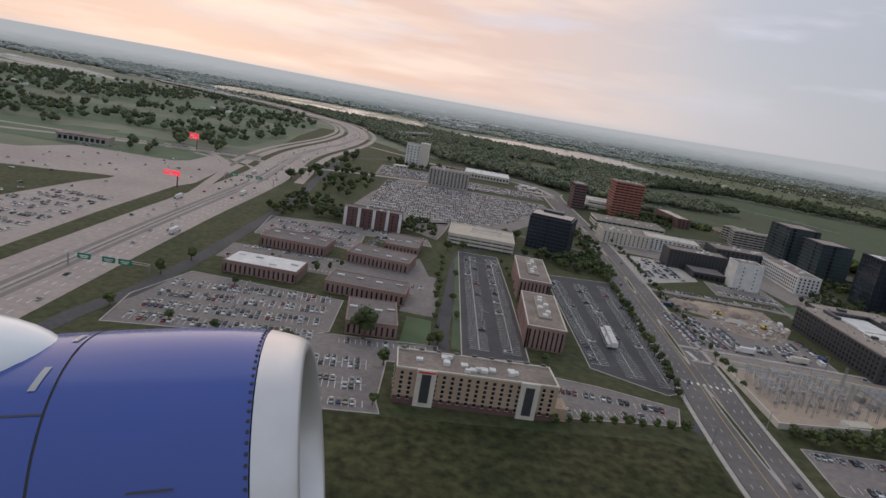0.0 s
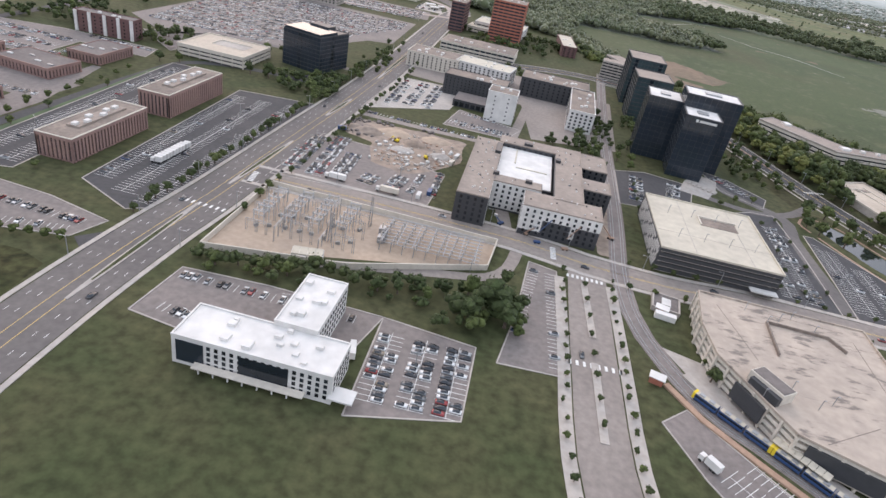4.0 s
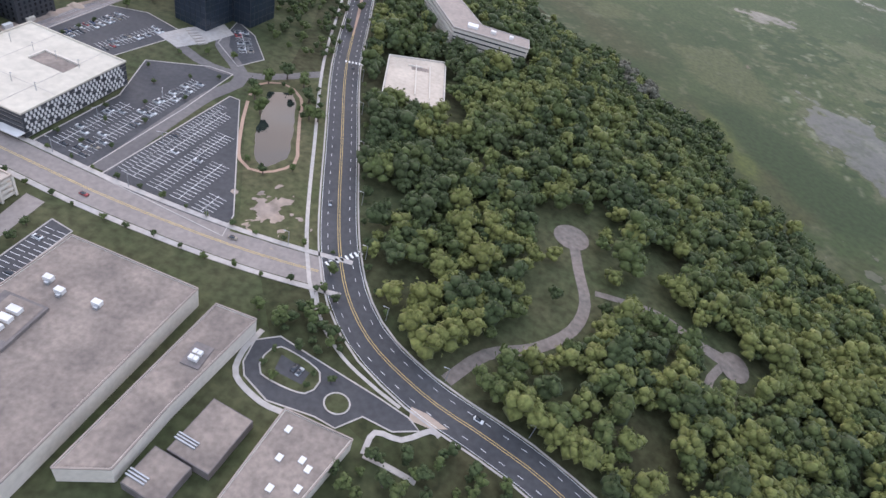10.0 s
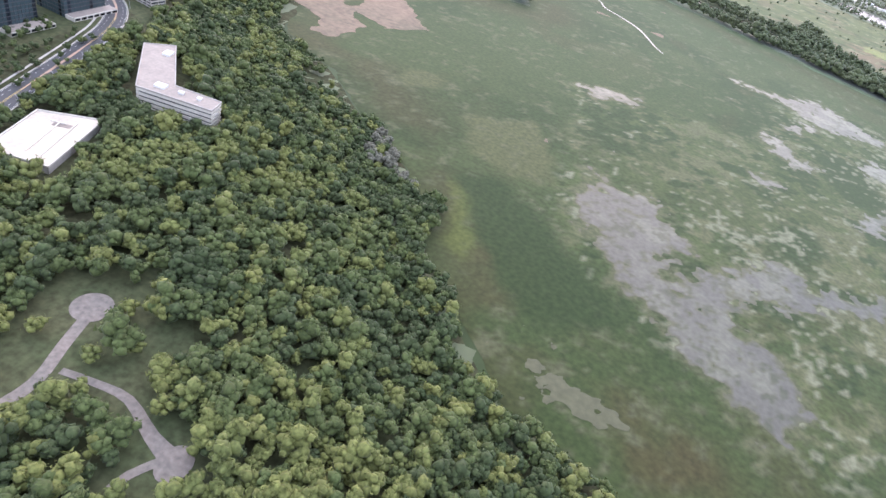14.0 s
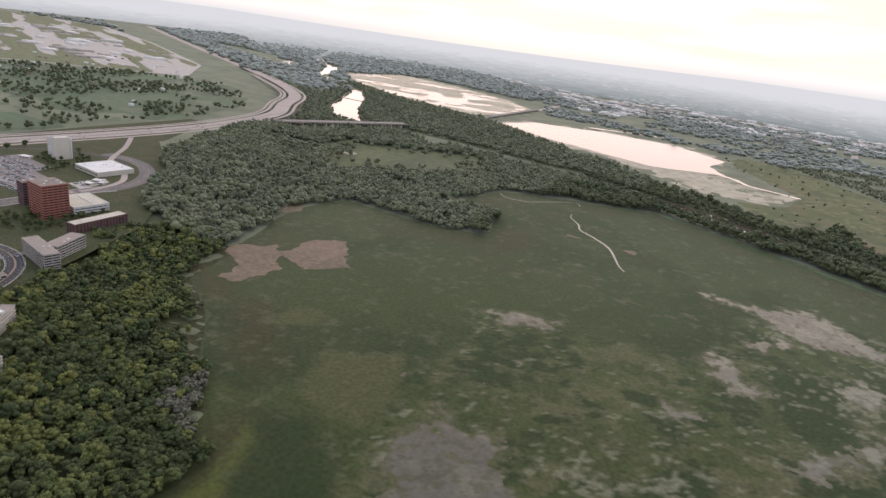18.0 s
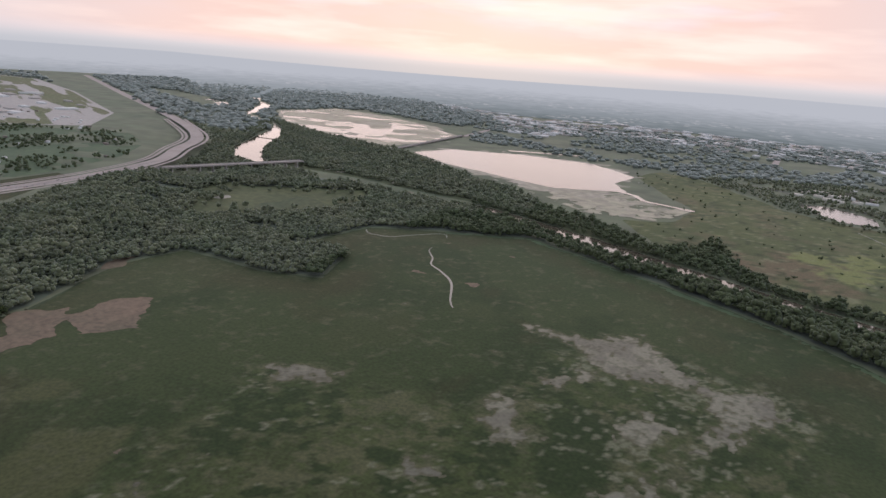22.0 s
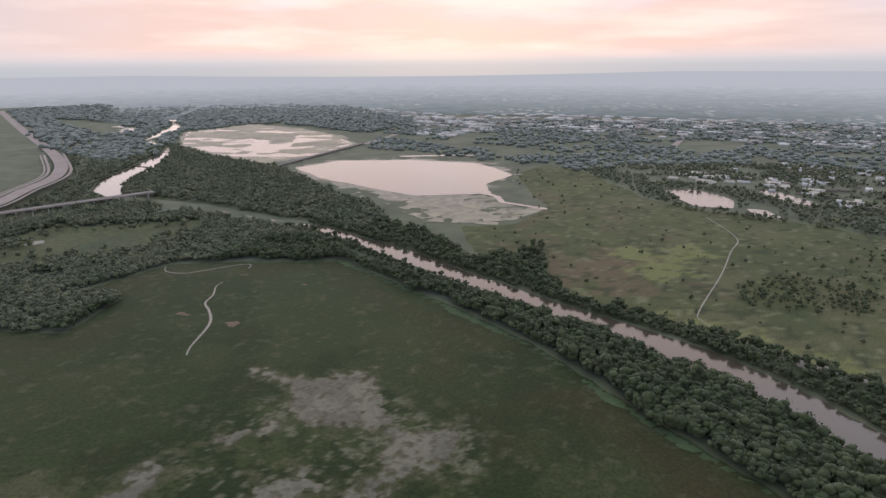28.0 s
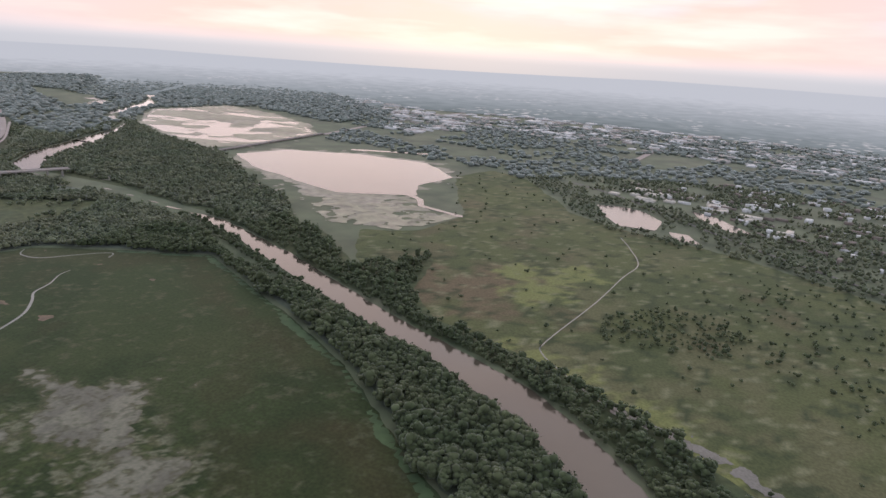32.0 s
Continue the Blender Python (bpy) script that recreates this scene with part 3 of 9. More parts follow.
ribbon("stream", [(293, 821), (306, 809), (330, 812), (348, 835), (367, 858), (377, 860), (382, 850)], [1.0, 1.4, 1.5, 1.5, 1.5, 1.4, 1.0], M["stream"], 0.34, VALLEY, 5, "pale winding creek in the marsh", "stream")
patch("marsh_pool", (2, 780, 103, 852), 2.5, lambda x, y: 9 - np.hypot(x - 68, (y - 828) * 0.8) + 8 * (fbm(x, y, 9, 3) - 0.5), 0.3, M["stream"], "small pale pool in a meadow", "pool")

# ---- river, lakes ----
RIVER = [(1500, 420), (1253, 491), (1061, 615), (941, 715), (887, 769), (836, 807), (775, 836), (715, 861), (642, 894), (531, 947), (463, 977), (366, 1017), (219, 1038), (82, 1056), (-55, 1052), (-147, 1108), (-216, 1185), (-268, 1280), (-335, 1385), (-414, 1495),
         (-495, 1575), (-585, 1605), (-690, 1690), (-745, 1790), (-850, 1950), (-1024, 2110), (-1185, 2260), (-1275, 2420), (-1540, 2800), (-2093, 3667)]
RW = [(1500, 44), (880, 38), (715, 27), (520, 30), (365, 18), (305, 3), (-60, 3), (-90, 24), (-150, 50), (-240, 58), (-330, 44), (-400, 22), (-450, 9), (-540, 9), (-590, 22), (-650, 10), (-720, 34), (-830, 44), (-960, 16), (-1040, 12), (-1120, 36), (-1250, 34), (-1330, 10), (-1470, 10), (-1530, 60), (-1640, 10), (-1950, 10), (-2050, 70), (-2200, 60)]


def river_f(x, y):
    w = np.interp(x, [a for a, _ in RW[::-1]], [b for _, b in RW[::-1]])
    return w / 2 - near_line(x, y, RIVER) + 5 * (fbm(x, y, 18, 51) - 0.5)


M["lake_mud"] = mat("pale_lake_mud", (0.26, 0.24, 0.185), rough=0.55, var=0.4, scale=0.08, col2=(0.15, 0.155, 0.10), big=0.02)
M["river"] = mat("muddy_river", (0.088, 0.073, 0.052), rough=0.1, var=0.1, scale=0.02, col2=(0.078, 0.066, 0.048), big=0.01)
patch("river", (-428, 400, 1530, 1307), 7, river_f, 0.4, M["river"], "calm muddy brown river", "river")
patch("river", (-2308, 1300, -241, 3719), 22, river_f, 0.4, M["river"], "far reach of the muddy river", "river")
LAKE = [(34, 1413), (72, 1521), (217, 1589), (384, 1594), (490, 1490), (470, 1379), (503, 1310), (393, 1246), (267, 1287), (150, 1330)]
LAKE_MUD = [(24, 1398), (67, 1529), (222, 1603), (394, 1608), (508, 1496), (485, 1379), (527, 1304), (613, 1234), (588, 1135), (540, 1100), (491, 1102), (468, 1144), (372, 1215), (246, 1273), (110, 1332)]
FAR_LAKE = [(-718, 1849), (-678, 2142), (-416, 2080), (-194, 1945), (-35, 1793), (-9, 1591), (-60, 1434), (-260, 1495), (-490, 1606)]
patch("lake_mud", (-68, 1069, 657, 1650), 7, lambda x, y: np.clip(inside(x, y, LAKE_MUD), -20, 30) / 20 - 1.5 * np.clip((x - 425) / 120, 0, 1) + 5.0 * (fbm(x, y, 22, 71) - 0.5), 0.35, M["lake_mud"], "pale mud margins of the lake", "mudflat")
patch("lake", (-68, 1209, 579, 1650), 7, lambda x, y: inside(x, y, LAKE) + 12 * (fbm(x, y, 40, 73) - 0.5), 0.5, M["water"], "shallow lake under an evening sky", "lake")
patch("lake_arm", (422, 1217, 638, 1340), 4, lambda x, y: 5 - near_line(x, y, [(483, 1315), (522, 1289), (540, 1254), (613, 1234)]) + 5 * (fbm(x, y, 12, 7) - 0.5), 0.52, M["water"], "narrow arm of the lake", "lake")
patch("lake_mud", (-858, 1393, 46, 2203), 12, lambda x, y: inside(x, y, FAR_LAKE) / 20 + 2.2 * (fbm(x, y, 60, 75) - 0.5), 0.35, M["lake_mud"], "pale mud of the far backwater", "mudflat")
patch("far_lake", (-858, 1393, 46, 2203), 12, lambda x, y: np.minimum(inside(x, y, FAR_LAKE) / 40 - 0.3, 4.0 * (fbm(x, y, 110, 77) - 0.40)), 0.5, M["water"], "pale far backwater lake", "lake")
M["shoal"] = mat("weedy_shoal", (0.235, 0.225, 0.150), rough=0.5, var=0.35, scale=0.06, col2=(0.165, 0.175, 0.105), big=0.015)
patch("weed_shoal", (-858, 1393, 46, 2203), 9, lambda x, y: np.minimum(inside(x, y, FAR_LAKE) / 30, 3.2 * (fbm(x * 0.45 + y * 0.2, y * 1.2 - x * 0.4, 45, 83) - 0.55) + 0.25 * np.clip(-inside(x, y, [(-393, 1674), (-429, 1949), (-199, 1811), (-135, 1618), (-219, 1495)]) / 60, -1, 1)), 0.62, M["shoal"], "pale weedy shoals in the far backwater", "mudflat", kind="stuff")
patch("weed_shoal", (340, 1080, 640, 1290), 4, lambda x, y: np.minimum(inside(x, y, [(350, 1190), (505, 1256), (614, 1228), (582, 1120), (475, 1099)]) / 14, 3.5 * (fbm(x, y, 14, 85, 3) - 0.50)), 0.56, M["shoal"], "weedy mud bars at the lake end", "mudflat", kind="stuff")
patch("left_lake", (-1528, 1650, -863, 2007), 14, lambda x, y: inside(x, y, [(-1386, 1915), (-1114, 1763), (-903, 1704), (-914, 1874), (-1150, 1955)]) + 20 * (fbm(x, y, 60, 79) - 0.5), 0.5, M["water"], "far quiet lake", "lake")
patch("creek_pool", (92, 1617, 396, 1760), 6, lambda x, y: 9 - near_line(x, y, [(179, 1634), (258, 1671), (358, 1717)]) + 8 * (fbm(x, y, 20, 7) - 0.5), 0.5, M["water"], "narrow pale backwater", "pond")
for pts in ([(768, 1447), (802, 1458), (839, 1448), (877, 1396), (873, 1333), (822, 1331), (792, 1379)], [(889, 1339), (916, 1340), (936, 1296), (901, 1301)], [(911, 1504), (945, 1487), (1001, 1404), (972, 1395), (925, 1454)]):
    bx = (min(p[0] for p in pts) - 12, min(p[1] for p in pts) - 12, max(p[0] for p in pts) + 12, max(p[1] for p in pts) + 12)
    patch("quarry_pond", bx, 5, lambda x, y: inside(x, y, pts) + 5 * (fbm(x, y, 14, 81) - 0.5), 0.5, M["water"], "still pond beside the far works", "pond")
# ---- floodplain beyond the river ----
PLAIN = [(668, 941), (737, 887), (823, 866), (898, 832), (948, 801), (1015, 744), (1303, 528), (1602, 657), (1513, 954), (1175, 1141), (992, 1265), (807, 1315), (740, 1371), (609, 1572), (522, 1623), (489, 1497), (618, 1237), (595, 1130), (535, 1093), (591, 993)]
SEDGE = ((797, 1015, 30), (819, 1083, 24), (822, 872, 22), (924, 825, 24), (962, 789, 26), (870, 850, 20), (760, 1060, 22))


def plain_cover(x, y):
    """Olive sedge with darker wet beds, rusty reeds, pale dry grass and yellow green flecks."""
    C = np.tile(np.array([0.098, 0.106, 0.044]), (len(x), 1))
    C = blend(C, ease(fbm(x, y, 90, 93), 0.40, 0.62), (0.076, 0.088, 0.037))
    C = blend(C, 0.8 * ease(fbm(x, y, 45, 95), 0.52, 0.68), (0.122, 0.116, 0.058))
    C = blend(C, 0.75 * ease(30 - 0.5 * np.hypot(x - 732, (y - 978) * 0.8) + 70 * (fbm(x, y, 26, 97, 3) - 0.5), -4, 14), (0.150, 0.104, 0.066))
    C = blend(C, 0.5 * ease(fbm(x, y, 60, 105), 0.60, 0.72), (0.130, 0.100, 0.060))
    C = blend(C, 0.85 * ease(fbm(x, y, 11, 107, 3), 0.58, 0.70), (0.046, 0.057, 0.027))
    spot = np.max([1.5 - np.hypot(x - a, y - b) / r for a, b, r in SEDGE], axis=0)
    C = blend(C, 0.85 * ease(np.clip(spot, -0.6, 1) + 3.0 * (fbm(x, y, 9, 109, 3) - 0.5), 0.3, 0.8), (0.190, 0.200, 0.072))
    return blend(C, 0.7 * ease(fbm(x, y, 6, 113, 3), 0.66, 0.74), (0.200, 0.195, 0.110))


M["plain_cover"] = cover_material("mixed_floodplain_sedge", 0.85, 0.22, 0.07)
covered(patch("floodplain", (412, 499, 1659, 1680), 5, lambda x, y: inside(x, y, PLAIN) + 16 * (fbm(x, y, 40, 91) - 0.5), 0.10, M["plain_cover"], "open olive green floodplain meadow with rusty and yellow beds", "meadow"), plain_cover)
patch("plain_pools", (872, 763, 1026, 860), 2.5, lambda x, y: 7 - near_line(x, y, [(905, 826), (937, 817), (976, 800), (1002, 781)]) + 26 * (fbm(x, y, 8, 17) - 0.58), 0.3, M["mud"], "small pale pools in the sedge", "pool")
ribbon("trail", [(836, 1265), (855, 1220), (873, 1159), (864, 1102), (853, 1014), (834, 906), (836, 882), (862, 856), (896, 829), (924, 817)], 1.1, M["stream"], 0.3, VALLEY, 8, "pale gravel trail over the floodplain", "path")

# ---- woods ----
def icosa():
    bm = bmesh.new()
    bmesh.ops.create_icosphere(bm, subdivisions=1, radius=1.0)
    V = np.array([v.co for v in bm.verts])
    bm.verts.ensure_lookup_table()
    F = np.array([[v.index for v in f.verts] for f in bm.faces])
    bm.free()
    return V, F


def crown(rng, lobes, radius, height, leaves):
    """A broad uneven crown: lobes heaped round a dome, with loose sprays of leaves on them. Foot at z 0."""
    V0, F0 = icosa()
    Vs, Fs, n = [], [], 0
    centres = []
    for k in range(lobes):
        a, q = rng.uniform(0, 6.283), rng.uniform(0, 1) ** 0.6
        zz = height * (0.42 + 0.48 * math.sqrt(max(0, 1 - q * q)) * rng.uniform(0.75, 1.05))
        centres.append((math.cos(a) * q * radius * 0.78, math.sin(a) * q * radius * 0.78, zz, radius * rng.uniform(0.26, 0.46)))
    centres.append((0, 0, height * 0.5, radius * 0.62))
    for cx, cy, cz, r in centres:
        W = V0 * r * rng.uniform(0.72, 1.28, (len(V0), 1)) * np.array([1, 1, 0.8]) + np.array([cx, cy, cz])
        Vs.append(W)
        Fs.append(F0 + n)
        n += len(W)
    for k in range(leaves):
        cx, cy, cz, r = centres[rng.integers(len(centres))]
        d = rng.normal(size=3)
        d[2] = abs(d[2])
        d /= np.linalg.norm(d)
        p = np.array([cx, cy, cz]) + d * r * rng.uniform(0.95, 1.3)
        s = radius * 0.095
        Vs.append(p + rng.normal(size=(3, 3)) * s)
        Fs.append(np.array([[0, 1, 2]]) + n)
        n += 3
    return np.concatenate(Vs), np.concatenate(Fs)


rng = np.random.default_rng(7)
NEAR_CROWNS = [crown(rng, 9, 1.0, 1.9, 72) for _ in range(7)]
MID_CROWNS = [crown(rng, 6, 1.0, 1.8, 40) for _ in range(5)]
MID_FAR = [crown(rng, 2, 1.0, 1.6, 12) for _ in range(5)]
SMALL_FAR = []
for _ in range(6):
    Va, Fa = icosa()
    Va = Va * rng.uniform(0.7, 1.3, (len(Va), 1)) * np.array([1.25, 1.0, 0.55]) + np.array([0, 0, 0.55])
    SMALL_FAR.append((Va, Fa))

LEAF = {}
for key, c1, c2 in (("green", (0.064, 0.082, 0.027), (0.076, 0.092, 0.031)), ("lime", (0.132, 0.138, 0.040), (0.108, 0.122, 0.038)), ("dark", (0.044, 0.059, 0.023), (0.055, 0.069, 0.027)),
                    ("grey", (0.130, 0.122, 0.090), (0.095, 0.095, 0.068))):
    LEAF[key] = mat(key + "_leaves", c1, rough=0.7, var=0.35, scale=1.2, col2=c2, big=0.05, per=-0.2, spec=0.12, sheen=0.04)
LEAF["mid"] = mat("valley_leaves", (0.066, 0.083, 0.038), rough=0.75, var=0.3, scale=0.12, col2=(0.086, 0.098, 0.046), big=0.02, per=-0.25, spec=0.1, sheen=0.14)
# farther forest: leaves paled and sheened to stand in for haze
LEAF["vale"] = mat("haze_paled_vale_leaves", (0.100, 0.116, 0.062), rough=0.8, var=0.3, scale=0.06, col2=(0.132, 0.136, 0.076), big=0.015, per=-0.28, spec=0.06, sheen=0.28)
# farthest leaves: grey haze mixed into the leaf colour
LEAF["far"] = mat("haze_paled_leaves", (0.160, 0.180, 0.150), rough=0.85, var=0.2, scale=0.03, col2=(0.190, 0.205, 0.175), big=0.004, per=-0.12, spec=0.1, sheen=0.45)


def scatter(rg, poly, spacing, keep=1.0):
    """Loosely even places inside an outline."""
    xs, ys = [p[0] for p in poly], [p[1] for p in poly]
    gx, gy = np.meshgrid(np.arange(float(min(xs)), max(xs), spacing), np.arange(float(min(ys)), max(ys), spacing * 0.87))
    gx[1::2] += spacing / 2
    gx, gy = gx.ravel() + rg.normal(0, spacing * 0.22, gx.size), gy.ravel() + rg.normal(0, spacing * 0.22, gy.size)
    ok = (inside(gx, gy, poly) + spacing * 4.5 * (fbm(gx, gy, spacing * 5, 161) - 0.5) > 0) & (rg.uniform(size=gx.size) < keep)
    return np.stack([gx[ok], gy[ok]], 1)


def plant(name, places, sizes, kinds, material, label, rg, sink=0.0, z=None):
    """Joins a crown at every place into one mesh of foliage."""
    Vs, Fs, n = [], [], 0
    zz = ground_z(places[:, 0], places[:, 1]) if z is None else np.full(len(places), z)
    for (x, y), s, h in zip(places, sizes, zz):
        V, F = kinds[rg.integers(len(kinds))]
        a = rg.uniform(0, 6.283)
        c, q = math.cos(a) * s, math.sin(a) * s
        W = np.empty_like(V)
        W[:, 0], W[:, 1], W[:, 2] = V[:, 0] * c - V[:, 1] * q + x, V[:, 0] * q + V[:, 1] * c + y, V[:, 2] * s * rg.uniform(0.85, 1.2) + h - sink * s
        Vs.append(W)
        Fs.append(F + n)
        n += len(W)
    if Vs:
        return big_mesh(name, np.concatenate(Vs), np.concatenate(Fs), material, label, "trees", "stuff")


PARK_LOOP = [(339, 184), (342, 172), (345, 161), (343, 151), (336, 142), (326, 135), (320, 125)]
PARK_LANE = [(347, 166), (355, 167), (364, 167), (374, 162), (383, 159)]
WOOD_BLUFF = [(243, 318), (236, 297), (249, 246), (257, 214), (267, 186), (276, 166), (283, 150), (297, 130), (316, 121), (332, 116), (350, 112), (384, 98), (430, 72), (520, 30), (610, 120), (520, 184), (470, 210), (441, 223), (415, 251), (396, 280), (392, 306), (368, 320), (352, 346),
              (330, 350), (296, 387), (250, 413), (226, 473), (200, 464), (181, 462), (183, 398), (214, 386), (222, 362)]
CLEAR = [(322, 130), (326, 143), (328, 153), (331, 169), (325, 182), (329, 195), (344, 199), (352, 191), (362, 179), (364, 172), (377, 167), (386, 163), (386, 150), (381, 145), (374, 146), (370, 153), (364, 160), (355, 162), (349, 156), (347, 147), (340, 141), (332, 135)]
CLEAR2 = [(281, 172), (288, 178), (296, 171), (292, 160), (286, 160)]
GARAGE_B = [(271, 215.5), (290.5, 219), (282, 250), (264, 241)]
BLUFF_OFFICE = [(278, 270.1), (306.9, 274.4), (305.4, 282.3), (286.6, 280.5), (264.7, 308.9), (255.8, 300.8)]
pts = scatter(rng, WOOD_BLUFF, 3.9)
X, Y = pts[:, 0], pts[:, 1]
free = (inside(X, Y, GARAGE_B) < -2.5) & (inside(X, Y, BLUFF_OFFICE) < -4) & (inside(X, Y, rect(205, 354.5, 33, 8.5, -11)) < -3.5) & (inside(X, Y, rect(202, 370, 9, 24, 22)) < -3.5) & (near_line(X, Y, PARK_LOOP) > 3.6) & (near_line(X, Y, PARK_LANE) > 4.0) & (np.hypot(X - 338.5, Y - 184) > 6.5) & (near_line(X, Y, PARKWAY) > 6.4)
clear = (inside(X, Y, CLEAR) > 0) | (inside(X, Y, CLEAR2) > 0) | (inside(X, Y, [(332, 128), (337, 129), (346, 129), (349, 136), (338, 136)]) > 0) | (fbm(X, Y, 30, 111) > 0.72)
free &= X > np.interp(Y, [p[1] for p in PARKWAY[::-1]], [p[0] for p in PARKWAY[::-1]])
free &= ~clear | (rng.uniform(size=len(X)) < 0.07)
LONE = [(335, 172), (350, 171), (352, 178), (359, 160), (383, 172), (337, 158), (329, 147), (331, 152), (347, 187), (333, 192), (325, 139), (372, 168), (341, 196), (378, 148), (285, 168)]
pts = np.concatenate([pts[free], LONE])
X, Y = pts[:, 0], pts[:, 1]
tone = fbm(X, Y, 34, 121) + 0.22 * rng.normal(size=len(X))
group = np.where(tone > 0.63, "lime", np.where(tone < 0.42, "dark", "green")).astype(object)
group[(np.hypot(X - 372, Y - 335) < 26) & (rng.uniform(size=len(X)) < 0.55)] = "grey"
close = (Y < 330)
SINGLE = {}
size = 1.8 + 2.9 * rng.beta(1.6, 2.8, len(X))
for key, text in (("green", "dense green deciduous trees on the river bluff"), ("lime", "yellow green trees among the bluff woods"), ("dark", "dark green trees among the bluff woods"), ("grey", "bare grey half dead trees at the marsh edge")):
    g = (group == key)
    plant("woodland_trees", pts[g & close][60:], size[g & close][60:], NEAR_CROWNS, LEAF[key], text, rng)
    plant("woodland_trees", pts[g & ~close], size[g & ~close], MID_CROWNS, LEAF[key], text, rng)
    SINGLE[key] = (pts[g & close][:60], size[g & close][:60])

FIELD = [(20, 830), (0, 910), (105, 940), (185, 1005), (225, 900), (205, 820), (165, 765), (100, 720), (60, 780)]
WOOD_NORTH = [(226, 473), (211, 459), (172, 457), (140, 461), (125, 488), (97, 527), (49, 560), (0, 613), (-39, 698), (-69, 777), (-40, 904), (-51, 1030), (81, 1033), (218, 1016), (355, 995), (442, 938), (519, 899), (626, 866), (704, 837), (758, 820), (811, 795), (864, 763), (916, 712), (974, 666), (1050, 600), (1010, 577),
              (943, 618), (876, 667), (815, 710), (717, 787), (625, 837), (548, 874), (463, 917), (361, 871), (289, 833), (263, 716), (328, 737), (350, 660), (301, 646), (205, 649), (185, 583), (224, 489)]
pts = scatter(rng, WOOD_NORTH, 5.6)
pts = pts[rng.uniform(size=len(pts)) < 0.60 + 1.1 * fbm(pts[:, 0], pts[:, 1], 35, 151)]
pts = pts[(inside(pts[:, 0], pts[:, 1], FIELD) + 60 * (fbm(pts[:, 0], pts[:, 1], 40, 181) - 0.5) < 2 + 40 * (rng.uniform(size=len(pts)) < 0.10)) & (river_f(pts[:, 0], pts[:, 1]) < -2)]
glade = (fbm(pts[:, 0], pts[:, 1], 80, 191) > 0.62) & (pts[:, 0] < 230) & (pts[:, 1] > 740)
pts = pts[~glade | (rng.uniform(size=len(pts)) < 0.1)]
big = 3.0 + 3.9 * rng.beta(1.6, 2.4, len(pts))
nigh = (pts[:, 0] > 330) & (pts[:, 1] < 960)
plant("river_belt_trees", pts[nigh], big[nigh] * np.where(pts[nigh, 0] > 560, 1.22, 1.05), MID_CROWNS, LEAF["mid"], "dark belt of trees between marsh and river", rng)
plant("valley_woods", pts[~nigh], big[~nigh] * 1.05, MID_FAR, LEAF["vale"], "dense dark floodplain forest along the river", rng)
RIGHT_BANK = [(220, 1065), (349, 1044), (497, 986), (628, 923), (687, 911), (732, 874), (775, 861), (822, 848), (890, 808), (942, 758), (1000, 710), (1100, 633), (1121, 662), (1015, 742), (948, 801), (897, 832), (823, 865), (737, 887), (683, 941), (659, 1038), (601, 968), (514, 1044), (449, 1071),
              (341, 1177), (245, 1229), (110, 1322), (34, 1388), (-59, 1415), (-268, 1481), (-490, 1596), (-567, 1647), (-418, 1407), (-295, 1236), (-230, 1126), (-143, 1079), (-45, 1079), (83, 1082)]
pts = scatter(rng, RIGHT_BANK, 7.8)
pts = pts[rng.uniform(size=len(pts)) < 0.4 + 1.2 * fbm(pts[:, 0], pts[:, 1], 40, 153)]
pts = pts[(river_f(pts[:, 0], pts[:, 1]) < -3) & (near_line(pts[:, 0], pts[:, 1], [(-101, 857), (-2, 1078)]) > 12)]
big = 3.2 + 3.6 * rng.beta(1.6, 2.6, len(pts))
nigh = (pts[:, 0] > 420)
plant("river_bank_trees", pts[nigh], big[nigh], MID_CROWNS, LEAF["mid"], "dark trees along the far bank of the river", rng)
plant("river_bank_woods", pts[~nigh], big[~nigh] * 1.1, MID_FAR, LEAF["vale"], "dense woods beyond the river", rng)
pts = scatter(rng, [(286, 973), (508, 867), (819, 760), (1107, 534), (1187, 571), (957, 775), (784, 879), (531, 965), (367, 1068)], 6.0)
near = river_f(pts[:, 0], pts[:, 1])
pts = pts[(near < -2.8) & (near > -17)]
pts = pts[rng.uniform(size=len(pts)) < 0.55 + 0.9 * fbm(pts[:, 0], pts[:, 1], 30, 157)]
plant("river_bank_trees", pts, 2.0 + 3.2 * rng.beta(1.6, 2.6, len(pts)), MID_CROWNS, LEAF["mid"], "dark trees leaning over the river edge", rng)
pts = scatter(rng, [(864, 996), (918, 1033), (994, 1014), (962, 934), (886, 925), (871, 959)], 6.5, 0.7)
pts = np.concatenate([pts, scatter(rng, PLAIN, 26, 0.35), scatter(rng, [(924, 972), (1310, 744), (1604, 716), (1513, 954), (1175, 1141), (990, 1196)], 12, 0.5)])
pts = pts[near_line(pts[:, 0], pts[:, 1], [(836, 1265), (873, 1159), (853, 1014), (834, 906), (896, 829)]) > 5]
plant("scrub", pts, rng.uniform(1.2, 3.6, len(pts)), MID_FAR, LEAF["mid"], "scattered scrub and small trees on the floodplain", rng)
FAR_BANK = [(522, 1633), (609, 1581), (740, 1379), (778, 1311), (826, 1300), (992, 1255), (1175, 1132), (1513, 944), (2295, 832), (2736, 2389), (1571, 2819), (-158, 2479), (-76, 1986), (25, 1747), (356, 1638)]
PONDS = [[(768, 1447), (839, 1448), (877, 1396), (873, 1333), (822, 1331)], [(889, 1339), (916, 1340), (936, 1296), (901, 1301)], [(911, 1504), (945, 1487), (1001, 1404), (972, 1395), (925, 1454)]]
pts = scatter(rng, FAR_BANK, 20, 0.85)
